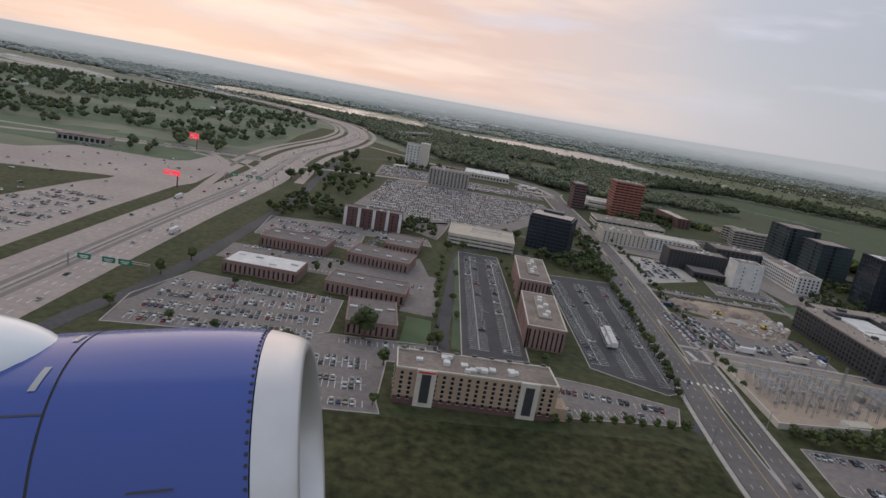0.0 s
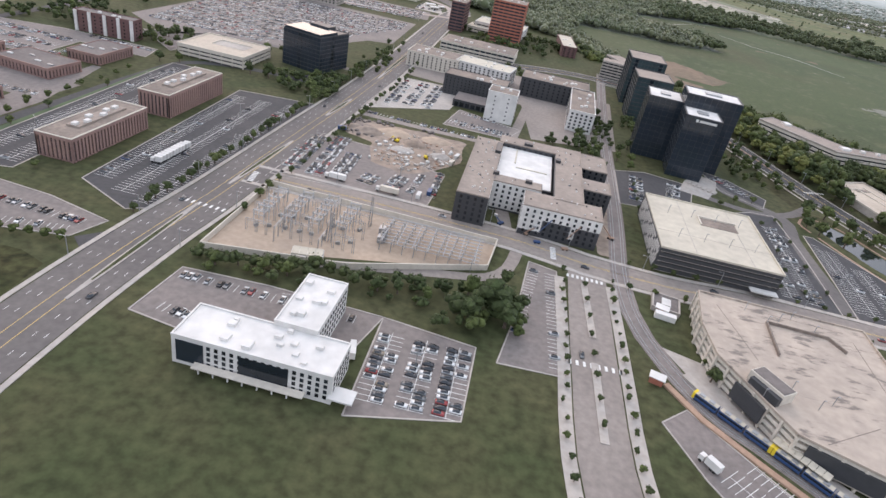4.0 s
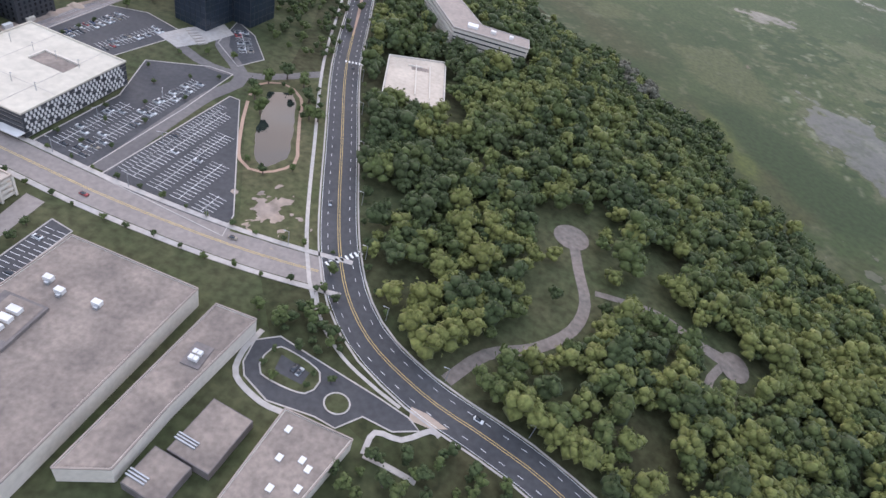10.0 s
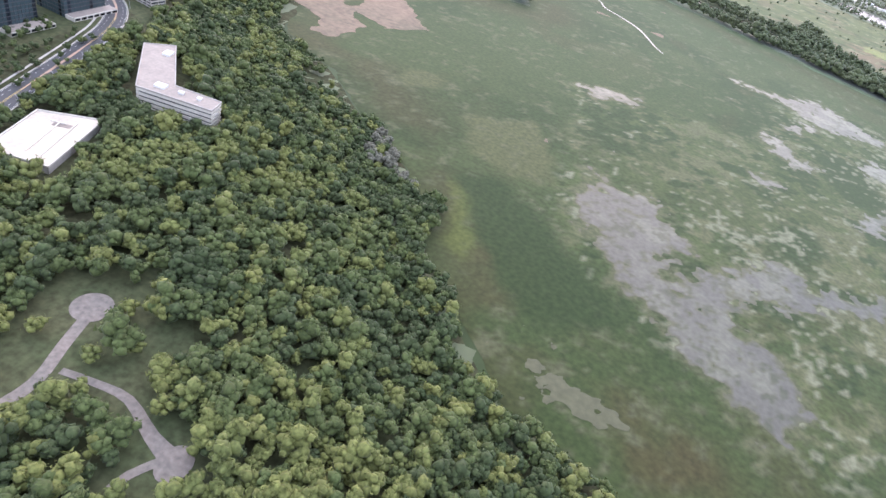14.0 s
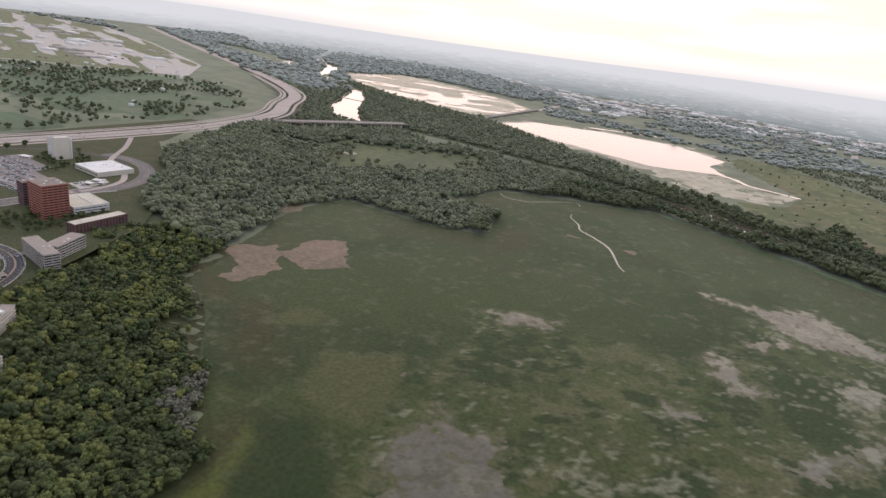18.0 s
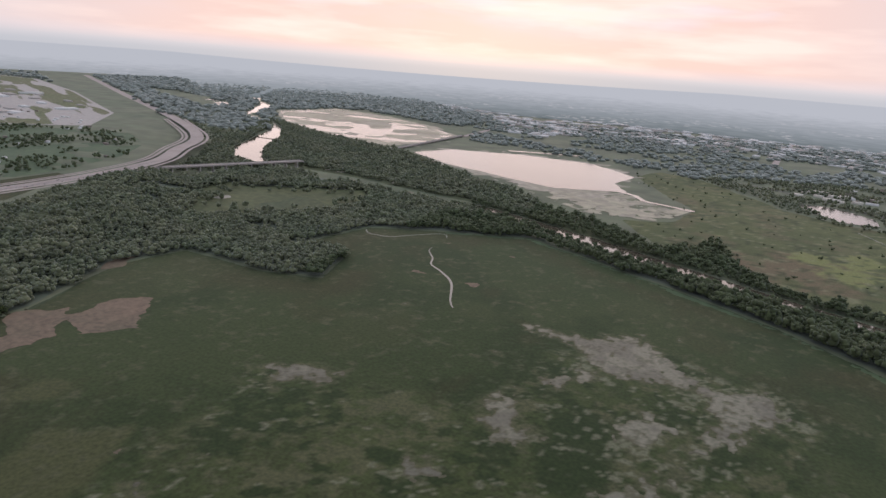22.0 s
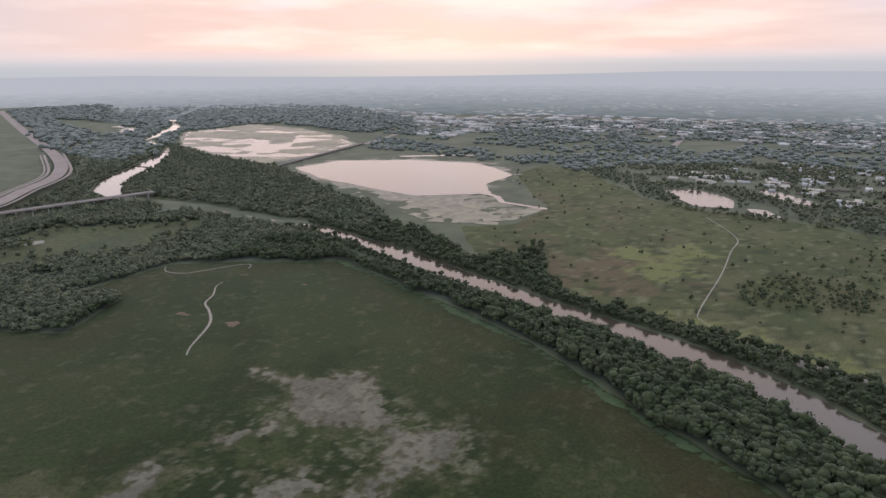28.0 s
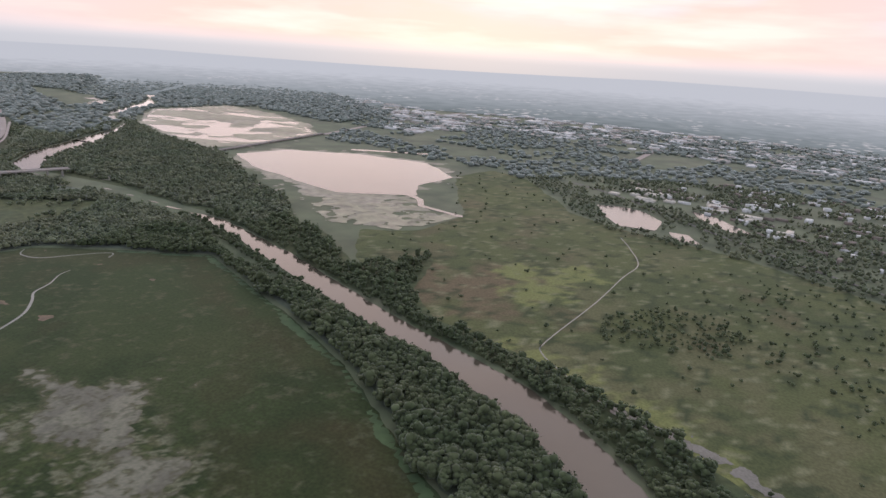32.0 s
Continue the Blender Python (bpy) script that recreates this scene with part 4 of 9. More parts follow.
town = fbm(pts[:, 0], pts[:, 1], 140, 131)
near_bank = np.hypot(pts[:, 0] - 1030, pts[:, 1] - 1214) < 560
pts = pts[(town < 0.60) & ~near_bank & (np.max([inside(pts[:, 0], pts[:, 1], p) for p in PONDS], axis=0) < -7)]
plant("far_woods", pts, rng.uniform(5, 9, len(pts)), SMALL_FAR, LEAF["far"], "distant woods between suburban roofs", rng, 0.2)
pts = scatter(rng, FAR_BANK, 10.5, 0.85)
pts = pts[(np.hypot(pts[:, 0] - 1030, pts[:, 1] - 1214) < 560) & (fbm(pts[:, 0], pts[:, 1], 70, 133) < 0.60) & (np.max([inside(pts[:, 0], pts[:, 1], p) for p in PONDS], axis=0) < -7)]
plant("suburb_woods", pts, rng.uniform(2.6, 6.2, len(pts)), MID_FAR, LEAF["vale"], "woods and garden trees between suburban roofs", rng, 0.1)
FAR_LEFT = [(-23, 835), (-84, 768), (-110, 887), (-214, 1018), (-347, 1159), (-577, 1324), (-1205, 1677), (-2083, 2176), (-1861, 3023), (-781, 2990), (-208, 2481), (-75, 1996), (-609, 2199), (-747, 1859), (-490, 1606), (-358, 1425), (-248, 1186), (-152, 1104), (-51, 1037)]
pts = scatter(rng, FAR_LEFT, 22, 0.9)
pts = pts[river_f(pts[:, 0], pts[:, 1]) < -6]
pts = pts[(inside(pts[:, 0], pts[:, 1], FAR_LAKE) < -8) & (inside(pts[:, 0], pts[:, 1], [(-1386, 1915), (-1114, 1763), (-903, 1704), (-914, 1874), (-1150, 1955)]) < -10)]
pts = pts[pts[:, 1] > 1330]
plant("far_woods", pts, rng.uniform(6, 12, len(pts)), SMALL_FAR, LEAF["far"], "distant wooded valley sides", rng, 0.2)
pts = scatter(rng, [p for p in FAR_LEFT if p[1] < 1450], 9.0, 0.92)
pts = pts[(pts[:, 1] <= 1330) & (inside(pts[:, 0], pts[:, 1], FAR_LEFT) > 2) & (river_f(pts[:, 0], pts[:, 1]) < -5) & (near_line(pts[:, 0], pts[:, 1], [(-101, 857), (-2, 1078)]) > 12) & (near_line(pts[:, 0], pts[:, 1], HIGHWAY) > 24)]
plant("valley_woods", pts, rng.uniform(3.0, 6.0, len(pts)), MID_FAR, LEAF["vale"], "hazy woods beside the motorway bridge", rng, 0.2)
CEMETERY = [(-130, 330), (-128, 600), (-140, 760), (-190, 880), (-270, 985), (-400, 1060), (-520, 1000), (-720, 770), (-620, 420), (-300, 330)]
AIRFIELD = [(-2300, 1250), (-1500, 1060), (-752, 797), (-600, 962), (-520, 1060), (-700, 1250), (-1270, 1540), (-1800, 1750), (-2400, 1700)]
pts = scatter(rng, CEMETERY, 11, 0.6)
pts = pts[(fbm(pts[:, 0], pts[:, 1], 60, 141) > 0.46) & (near_line(pts[:, 0], pts[:, 1], HIGHWAY) > 24)]
plant("parkland_trees", pts, rng.uniform(2.6, 5.5, len(pts)), MID_FAR, LEAF["mid"], "scattered park trees beyond the motorway", rng)
pts = scatter(rng, [(-1500, 200), (-300, 200), (-500, 330), (-640, 430), (-700, 790), (-900, 920), (-1250, 1500), (-2200, 2000), (-2600, 900)], 27, 0.6)
pts = pts[inside(pts[:, 0], pts[:, 1], AIRFIELD) < -8]
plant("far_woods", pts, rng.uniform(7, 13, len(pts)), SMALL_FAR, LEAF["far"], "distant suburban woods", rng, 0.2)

patch("golf_lawn", (-720, 330, -128, 1060), 9, lambda x, y: np.minimum(inside(x, y, CEMETERY), 60 * (fbm(x, y, 60, 143) - 0.42)), 0.12, M["lawn"], "light green mown park lawns beyond the motorway", "lawn", None)
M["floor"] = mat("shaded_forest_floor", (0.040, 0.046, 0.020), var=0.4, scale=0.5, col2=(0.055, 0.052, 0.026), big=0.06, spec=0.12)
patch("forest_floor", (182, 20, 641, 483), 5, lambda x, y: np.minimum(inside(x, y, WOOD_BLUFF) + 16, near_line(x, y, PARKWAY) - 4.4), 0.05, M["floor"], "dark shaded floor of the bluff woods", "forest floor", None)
patch("valley_meadow", (-118, 636, 383, 1042), 8, lambda x, y: np.minimum(inside(x, y, WOOD_NORTH) + 1, 6 + inside(x, y, FIELD) + 60 * (fbm(x, y, 40, 181) - 0.5) + 400 * np.clip(fbm(x, y, 80, 191) - 0.59, 0, 1)), 0.12, M["plain"], "pale olive meadow among the valley woods", "meadow", None)
patch("bank_sedge", (-68, 591, 1184, 1240), 9, lambda x, y: np.minimum(inside(x, y, RIGHT_BANK) + 6 + 10 * (fbm(x, y, 30, 15) - 0.5), -river_f(x, y)), 0.13, M["plain_dk"], "green sedge under the river bank trees", "sedge", None)
# valley floor lightened, with the haze over it put into the colour
M["vale_floor"] = mat("haze_paled_floor", (0.080, 0.094, 0.054), var=0.25, scale=0.1, col2=(0.074, 0.088, 0.052), big=0.02, spec=0.1, sheen=0.25)
patch("forest_floor", (-118, 418, 1080, 1042), 10, lambda x, y: np.minimum(inside(x, y, WOOD_NORTH) - 3 + 8 * (fbm(x, y, 14, 19) - 0.5), -4 - inside(x, y, FIELD) - 60 * (fbm(x, y, 40, 181) - 0.5) - 400 * np.clip(fbm(x, y, 80, 191) - 0.60, 0, 1) * (x < 330)), 0.16, M["vale_floor"], "floor of the valley woods, paled for haze", "forest floor", None)
patch("rear_meadow", (250, -300, 900, 130), 12, lambda x, y: inside(x, y, [(378, -160), (352, 98), (430, 70), (520, 28), (610, 118), (880, -150), (880, -290), (300, -290), (300, -150)]), 0.06, M["grass"], "rough grass on the plateau behind the woods", "grass", None)
patch("glades", (-118, 439, 383, 1042), 8, lambda x, y: np.minimum(inside(x, y, WOOD_NORTH) - 4, 50 * (fbm(x, y, 80, 191) - 0.595)), 0.14, M["plain_dk"], "grassy glades in the valley woods", "meadow", None)

# ---- plateau ground cover ----
M["turf"] = mat("mown_grass", (0.050, 0.060, 0.026), var=0.35, scale=0.5, col2=(0.070, 0.070, 0.034), big=0.06, spec=0.15)
M["rough_grass"] = mat("rough_dark_meadow", (0.030, 0.035, 0.013), var=0.6, scale=0.5, col2=(0.054, 0.052, 0.022), big=0.08, spec=0.15)
M["pond"] = mat("dark_pond_water", (0.020, 0.025, 0.022), rough=0.05, var=0.1, scale=0.1)
M["kerb"] = mat("pale_kerb_concrete", (0.42, 0.375, 0.33), var=0.14, scale=0.8, col2=(0.35, 0.325, 0.30), big=0.1)
M["line"] = mat("white_road_paint", (0.72, 0.71, 0.68), var=0.15, scale=1.0)
M["yline"] = mat("yellow_road_paint", (0.62, 0.45, 0.16), var=0.15, scale=1.0)
M["steel"] = mat("galvanised_steel", (0.36, 0.37, 0.38), rough=0.45, metal=0.6, var=0.1, scale=1.0)
M["window"] = mat("window_glass", (0.02, 0.024, 0.03), rough=0.12, var=0.2, scale=0.8, per=0.4)
M["bandglass"] = mat("blue_black_curtain_glass", (0.016, 0.022, 0.030), rough=0.05, var=0.15, scale=0.3, per=0.3)
M["galv"] = mat("pale_galvanised_bars", (0.42, 0.43, 0.44), rough=0.5, var=0.1, scale=1.0)
M["plum"] = mat("plum_brick", (0.14, 0.075, 0.07), var=0.12, scale=1.5, col2=(0.12, 0.065, 0.06), big=0.2)
M["redbrick"] = mat("orange_red_brick", (0.36, 0.13, 0.085), var=0.1, scale=1.5, col2=(0.32, 0.12, 0.08), big=0.1)
M["cream"] = mat("cream_panel", (0.60, 0.55, 0.47), var=0.08, scale=1.0, col2=(0.55, 0.50, 0.43), big=0.1)
M["gar_roof"] = mat("stained_concrete_deck", (0.50, 0.43, 0.345), var=0.10, scale=0.9, col2=(0.42, 0.355, 0.285), big=0.12)
M["tan_deck"] = mat("pinkish_stained_deck", (0.43, 0.362, 0.298), var=0.12, scale=0.5, col2=(0.36, 0.305, 0.255), big=0.10)


def streaked(m, dark, turn, along, across, lo, hi):
    """Dark drainage stains, drawn out along one direction and broken up by a wider noise."""
    nt = m.node_tree
    N, L = nt.nodes.new, nt.links.new
    b = nt.nodes["Principled BSDF"]
    src = b.inputs["Base Color"].links[0].from_socket
    geo, mp, n1, n2, mul, mr, mx = N("ShaderNodeNewGeometry"), N("ShaderNodeMapping"), N("ShaderNodeTexNoise"), N("ShaderNodeTexNoise"), N("ShaderNodeMath"), N("ShaderNodeMapRange"), N("ShaderNodeMix")
    mp.inputs["Rotation"].default_value, mp.inputs["Scale"].default_value = (0, 0, radians(turn)), (along, across, 0.0)
    n1.inputs["Scale"].default_value, n1.inputs["Detail"].default_value, n1.inputs["Roughness"].default_value = 1.0, 6.0, 0.65
    n2.inputs["Scale"].default_value, n2.inputs["Detail"].default_value = 0.16, 3.0
    mul.operation = "MULTIPLY"
    mr.inputs[1].default_value, mr.inputs[2].default_value, mr.inputs[4].default_value = lo, hi, 0.8
    mx.data_type = "RGBA"
    mx.inputs[7].default_value = (*dark, 1)
    L(geo.outputs["Position"], mp.inputs[0])
    L(mp.outputs[0], n1.inputs["Vector"])
    L(geo.outputs["Position"], n2.inputs["Vector"])
    L(n1.outputs[0], mul.inputs[0])
    L(n2.outputs[0], mul.inputs[1])
    L(mul.outputs[0], mr.inputs[0])
    L(mr.outputs[0], mx.inputs[0])
    L(src, mx.inputs[6])
    L(mx.outputs[2], b.inputs["Base Color"])


streaked(M["tan_deck"], (0.13, 0.113, 0.10), -28, 0.22, 0.75, 0.29, 0.36)
M["pale_roof"] = mat("pale_membrane_deck", (0.52, 0.475, 0.385), var=0.1, scale=0.5, col2=(0.45, 0.41, 0.335), big=0.08)
M["roof_tan"] = mat("tan_membrane_roof", (0.30, 0.25, 0.21), var=0.12, scale=0.8, col2=(0.25, 0.21, 0.18), big=0.15)
M["red"] = mat("red_sign", (0.62, 0.06, 0.05), var=0.1, scale=1.0)
M["green_sign"] = mat("green_sign", (0.02, 0.20, 0.12), var=0.1, scale=1.0)
M["trunk"] = mat("bark", (0.12, 0.09, 0.07), var=0.2, scale=2.0)
M["yellow_p"] = mat("yellow_paint", (0.70, 0.52, 0.03), var=0.1, scale=1.0)
M["blue_p"] = mat("dark_blue_paint", (0.03, 0.07, 0.18), rough=0.4, var=0.1, scale=1.0)
M["orange"] = mat("orange_paver", (0.36, 0.24, 0.17), var=0.15, scale=1.0)
M["tyre"] = mat("tyre_rubber", (0.02, 0.02, 0.02), var=0.1, scale=2.0)


def paint_material():
    """Car paint whose colour changes from car to car, in the proportions of a car park."""
    m = bpy.data.materials.new("car_paint")
    m.use_nodes = True
    nt = m.node_tree
    b = nt.nodes["Principled BSDF"]
    b.inputs["Roughness"].default_value, b.inputs["Coat Weight"].default_value = 0.35, 0.4
    return m, nt, b


def paint(name, island):
    m, nt, b = paint_material()
    m.name = name
    src = nt.nodes.new("ShaderNodeNewGeometry").outputs["Random Per Island"] if island else nt.nodes.new("ShaderNodeObjectInfo").outputs["Random"]
    r = nt.nodes.new("ShaderNodeValToRGB")
    r.color_ramp.interpolation = "CONSTANT"
    cols = [(0, (0.68, 0.68, 0.67)), (0.34, (0.03, 0.03, 0.035)), (0.54, (0.13, 0.135, 0.14)), (0.68, (0.40, 0.41, 0.42)), (0.86, (0.26, 0.03, 0.03)), (0.91, (0.04, 0.06, 0.13)), (0.96, (0.24, 0.20, 0.15))]
    r.color_ramp.elements[0].color = (*cols[0][1], 1)
    r.color_ramp.elements[1].position, r.color_ramp.elements[1].color = cols[1][0], (*cols[1][1], 1)
    for p, c in cols[2:]:
        r.color_ramp.elements.new(p).color = (*c, 1)
    nt.links.new(src, r.inputs[0])
    nt.links.new(r.outputs[0], b.inputs["Base Color"])
    return m


M["car"], M["car_joined"] = paint("car_paint", False), paint("car_paint_joined", True)


def offset(pts, d, step=6.0):
    C = smooth_line(pts, step)
    T = np.gradient(C, axis=0)
    T /= np.linalg.norm(T, axis=1)[:, None]
    return C + np.stack([-T[:, 1], T[:, 0]], 1) * d


def slab_line(name, C, width, material, top, label, category, close=False, parent=None):
    """A raised strip (kerb, path, median) along a line, with upright sides."""
    C = np.asarray(C, float)
    T = np.gradient(C, axis=0)
    T /= np.linalg.norm(T, axis=1)[:, None]
    Nn = np.stack([-T[:, 1], T[:, 0]], 1) * (width / 2 if np.isscalar(width) else (np.asarray(width) / 2)[:, None])
    A, D = C + Nn, C - Nn
    za, zd = ground_z(A[:, 0], A[:, 1]), ground_z(D[:, 0], D[:, 1])
    n = len(C)
    V = np.concatenate([np.column_stack([A, za - 0.2]), np.column_stack([A, za + top]), np.column_stack([D, zd + top]), np.column_stack([D, zd - 0.2])])
    F = []
    for i in range(n - 1):
        for k in range(3):
            F.append((k * n + i, (k + 1) * n + i, (k + 1) * n + i + 1, k * n + i + 1))
    F += [(0, n, 2 * n, 3 * n), (n - 1, 4 * n - 1, 3 * n - 1, 2 * n - 1)]
    ob = link(name, V, F, material, parent)
    return tagged(ob, label, category, "", "structure")


def quads(name, Q, material, label, category, kind="stuff"):
    """Many flat quads joined: road paint."""
    V = np.array(Q, float).reshape(-1, 3)
    i = np.arange(len(Q))[:, None] * 4
    F = np.concatenate([i + np.array([[0, 1, 2]]), i + np.array([[0, 2, 3]])])
    return big_mesh(name, V, F, material, label, category, kind)


def stripes(pts, d, on, gap, width, z, start=0.0, end=1.0):
    C = offset(pts, d, 1.5)
    s = np.concatenate([[0], np.cumsum(np.linalg.norm(np.diff(C, axis=0), axis=1))])
    out, a = [], s[-1] * start
    while a < s[-1] * end:
        b = min(a + on, s[-1])
        p, q = [np.array([np.interp(v, s, C[:, 0]), np.interp(v, s, C[:, 1])]) for v in (a, b)]
        t = (q - p) / (np.linalg.norm(q - p) + 1e-9)
        nn = np.array([-t[1], t[0]]) * width / 2
        out.append([(*(p + nn), z), (*(p - nn), z), (*(q - nn), z), (*(q + nn), z)])
        a += on + gap
    return out


# grass base of the built-up plateau
sheet("lawn_base", [(-62, -150), (380, -150), (352, 100), (296, 148), (262, 226), (236, 318), (190, 430), (110, 520), (-40, 620), (-66, 400), (-60, 200)], M["turf"], 0.03, 0.0, "mown grass of the office park", "grass")
patch("rough_meadow", (-40, 20, 66, 110), 3, lambda x, y: np.minimum(inside(x, y, [(-34, 92), (52, 101), (59, 98), (59.5, 60), (58, 20), (-34, 20)]), 99) , 0.05, M["rough_grass"], "dark rough meadow below the hotel", "meadow", 0.0)
LOTS = [("lot", [(-34, 412), (84, 416), (82, 446), (26, 452), (22, 468), (-34, 472)], "large asphalt car park round the far hotels"),
        ("concrete", [(70, 452), (90, 450), (84, 478), (72, 482)], "pale concrete yard beside the shops"),
        ("asphalt", [(44.5, 131), (60, 122), (63.5, 124), (68, 155), (73.5, 214), (47.5, 212)], "dark asphalt car park with white stalls"),
        ("asphalt", [(13.5, 126), (29.5, 129), (31, 178), (31.5, 226), (16.5, 226), (15, 176)], "dark asphalt car park beside the offices"),
        ("lot", [(-34, 93), (-2.5, 96), (-3.5, 100), (-3, 118), (8, 119), (8, 130), (-16, 128), (-34, 122)], "worn asphalt car park of the hotel"),
        ("lot", [(29.5, 104), (57, 108), (60, 116), (44, 121), (31, 123), (29, 114)], "worn asphalt car park of the hotel"),
        ("lot", [(-62, 117), (-24, 123), (-17, 129), (-17, 151), (-58, 156), (-64, 134)], "worn asphalt car park with stalls"),
        ("lot", [(-56, 206), (-28, 205), (-20, 202), (-20, 228), (6, 226), (4, 238), (-34, 240), (-58, 236)], "worn asphalt car park behind the low offices"),
        ("lot", [(-33, 284), (-6, 262), (45, 284), (66, 326), (78, 330), (80, 395), (-16, 407), (-28, 335)], "large crowded asphalt car park"),
        ("lot", [(80, 154), (122, 155), (124, 176), (104, 186), (84, 189)], "crowded asphalt car park by the building site"),
        ("concrete", [(88, 222), (118, 240), (120, 252), (115.5, 272), (93, 272)], "pale concrete car park"),
        ("lot", [(118, 222), (141, 220), (146, 233), (122, 243)], "car park below the white hotel"),
        ("lot", [(79, 91), (93, 88), (103, 92), (118, 94), (121, 104), (98, 106), (81, 106)], "worn asphalt hotel car park"),
        ("lot", [(120, 78), (138, 82), (139, 101), (121, 104)], "worn asphalt hotel car park"),
        ("lot", [(143, 98), (155, 98), (155.5, 135), (149, 137), (146, 113)], "brown asphalt strip car park"),
        ("asphalt", [(211, 145), (226.5, 143), (229, 176), (229.5, 200), (222, 199.5), (207, 191), (213, 172)], "asphalt car park with tree islands"),
        ("asphalt", [(230, 142), (263, 138.8), (261.5, 146), (238, 189), (235, 189), (230.5, 146)], "empty dark asphalt triangular car park"),
        ("asphalt", [(177, 184), (199, 186), (206, 212), (190, 216), (179, 212)], "asphalt car park in front of the tower"),
        ("lot", [(172, 92), (177.3, 96.5), (197, 74), (215, 55), (200, 48), (183.5, 71), (177, 81)], "asphalt park and ride car park"),
        ("asphalt", [(232, 126), (237.5, 125), (236, 74), (230.5, 74)], "narrow dark asphalt car park"),
        ("pale_road", [(222.6, 129.8), (227.4, 129.4), (228, 116), (227.4, 99), (227.4, 70), (218, 60), (214, 70), (222.4, 86), (223.6, 95), (224.2, 112)], "pale asphalt service road"),
        ("asphalt", [(213, 231), (222, 226), (232, 214), (228, 205), (216, 214)], "small car park beside the parkway"),
        ("asphalt", [(283, 117.3), (286.8, 120.2), (293.6, 118.7), (309.4, 115.6), (316, 114), (318.5, 112.3), (314, 110.1), (308, 110.7), (304.4, 106.5), (300.1, 107.1), (291.2, 106.5), (285.2, 109.4), (283.5, 112)], "dark asphalt drop-off loop"),
        ("lot", [(-15, 262), (8, 240), (12, 262), (14, 280)], "asphalt service yard")]
for k, (m, poly, text) in enumerate(LOTS):
    sheet("car_park", poly, M[m], 0.06 + 0.004 * (k % 3), 0.0, text, "car park")
sheet("verge_land", [(-112, -150), (-58, -150), (-56, 200), (-60, 400), (-30, 620), (-100, 740), (-130, 740), (-126, 600), (-108, 400), (-108, 60)], M["turf"], 0.02, 0.0, "grass along the motorway", "grass")
sheet("lawn_strip", [(11.2, 130), (13.4, 130), (14.8, 176), (16.4, 222), (14.6, 214), (13.4, 176)], M["lawn"], 0.1, 0.0, "green lawn strip beside the drive", "lawn")
sheet("lawn_strip", [(-1, 128), (6, 130), (6.5, 146), (0, 147)], M["lawn"], 0.1, 0.0, "green lawn at the office entrance", "lawn")
sheet("court_paving", [(-58, 173), (6, 169), (8, 186), (-20, 189), (-58, 190)], M["lot"], 0.05, 0.0, "pinkish paved court between the low offices", "pavement")
sheet("court_paving", [(-2, 150), (7, 149), (8.5, 168), (2, 206), (-1, 206)], M["lot"], 0.052, 0.0, "pinkish paved court beside the low offices", "pavement")
sheet("block_paving", [(88, 280), (146, 268), (150, 226), (182, 232), (188, 300), (150, 318), (92, 320)], M["pale_road"], 0.045, 0.0, "pale paved ground between the apartment blocks", "pavement")
ribbon("side_street", [(85, 216), (112, 213), (132, 212), (142, 208)], 3.4, M["pale_road"], 0.085, 0.0, 5, "pale asphalt side street", "road")
ribbon("side_street", [(143, 150), (140, 176), (139, 200), (143, 222), (148, 262), (152, 300), (156, 330)], 3.6, M["pale_road"], 0.09, 0.0, 5, "pale asphalt side street between the apartments", "road")
ribbon("side_street", [(-60, 278), (-20, 256), (10, 272), (40, 278), (82, 262)], 4.0, M["road"], 0.085, 0.0, 6, "asphalt street below the large car park", "road")
sheet("apron", [(-330, 250), (-196, 300), (-172, 371), (-125, 366), (-108, 332), (-104, 280), (-104, 214), (-106, 60), (-330, 60)], M["highway"], 0.05, 0.0, "pale sandy concrete apron", "apron")
sheet("apron_grass", [(-140, 203), (-136, 246), (-133, 264), (-156, 257), (-200, 243), (-230, 200)], M["turf"], 0.09, 0.0, "grass island on the apron", "grass", True)
sheet("verge", [(-104, 100), (-99.5, 100), (-99.5, 200), (-99, 262), (-103, 280), (-107, 262), (-107, 200)], M["turf"], 0.1, 0.0, "grass verge beside the motorway", "grass")
patch("bare_site", (78, 166, 136, 220), 1.6, lambda x, y: inside(x, y, [(89, 195), (99, 190), (101.5, 175), (112, 171), (120, 177), (127, 188), (128, 207), (114, 209), (91, 209)]) + 2 * (fbm(x, y, 6, 5) - 0.5), 0.1, M["dirt"], "bare dirt of a building site", "dirt", 0.0)
patch("bare_site", (160, 145, 182, 215), 1.4, lambda x, y: inside(x, y, [(167, 148), (171, 148), (176, 176), (179, 210), (174, 212), (169, 190), (167, 165)]) + 2.5 * (fbm(x, y, 6, 6) - 0.5), 0.1, M["dirt"], "dirt strip beside the tracks", "dirt", 0.0)
patch("bare_soil", (254, 140, 280, 162), 0.6, lambda x, y: 2.2 - 0.45 * np.hypot((x - 266.5), (y - 150.5)) + 13 * (fbm(x, y, 2.6, 8) - 0.5), 0.1, M["dirt"], "bare stony soil on a lawn", "soil", 0.0)
sheet("substation_yard", [(80.7, 113.8), (83, 147.3), (141, 142), (139.3, 129)], M["sand"], 0.07, 0.0, "sandy gravel yard of the substation", "gravel")
M["olive_lawn"] = mat("olive_lawn", (0.066, 0.074, 0.031), var=0.35, scale=0.5, col2=(0.088, 0.082, 0.042), big=0.06, spec=0.15)
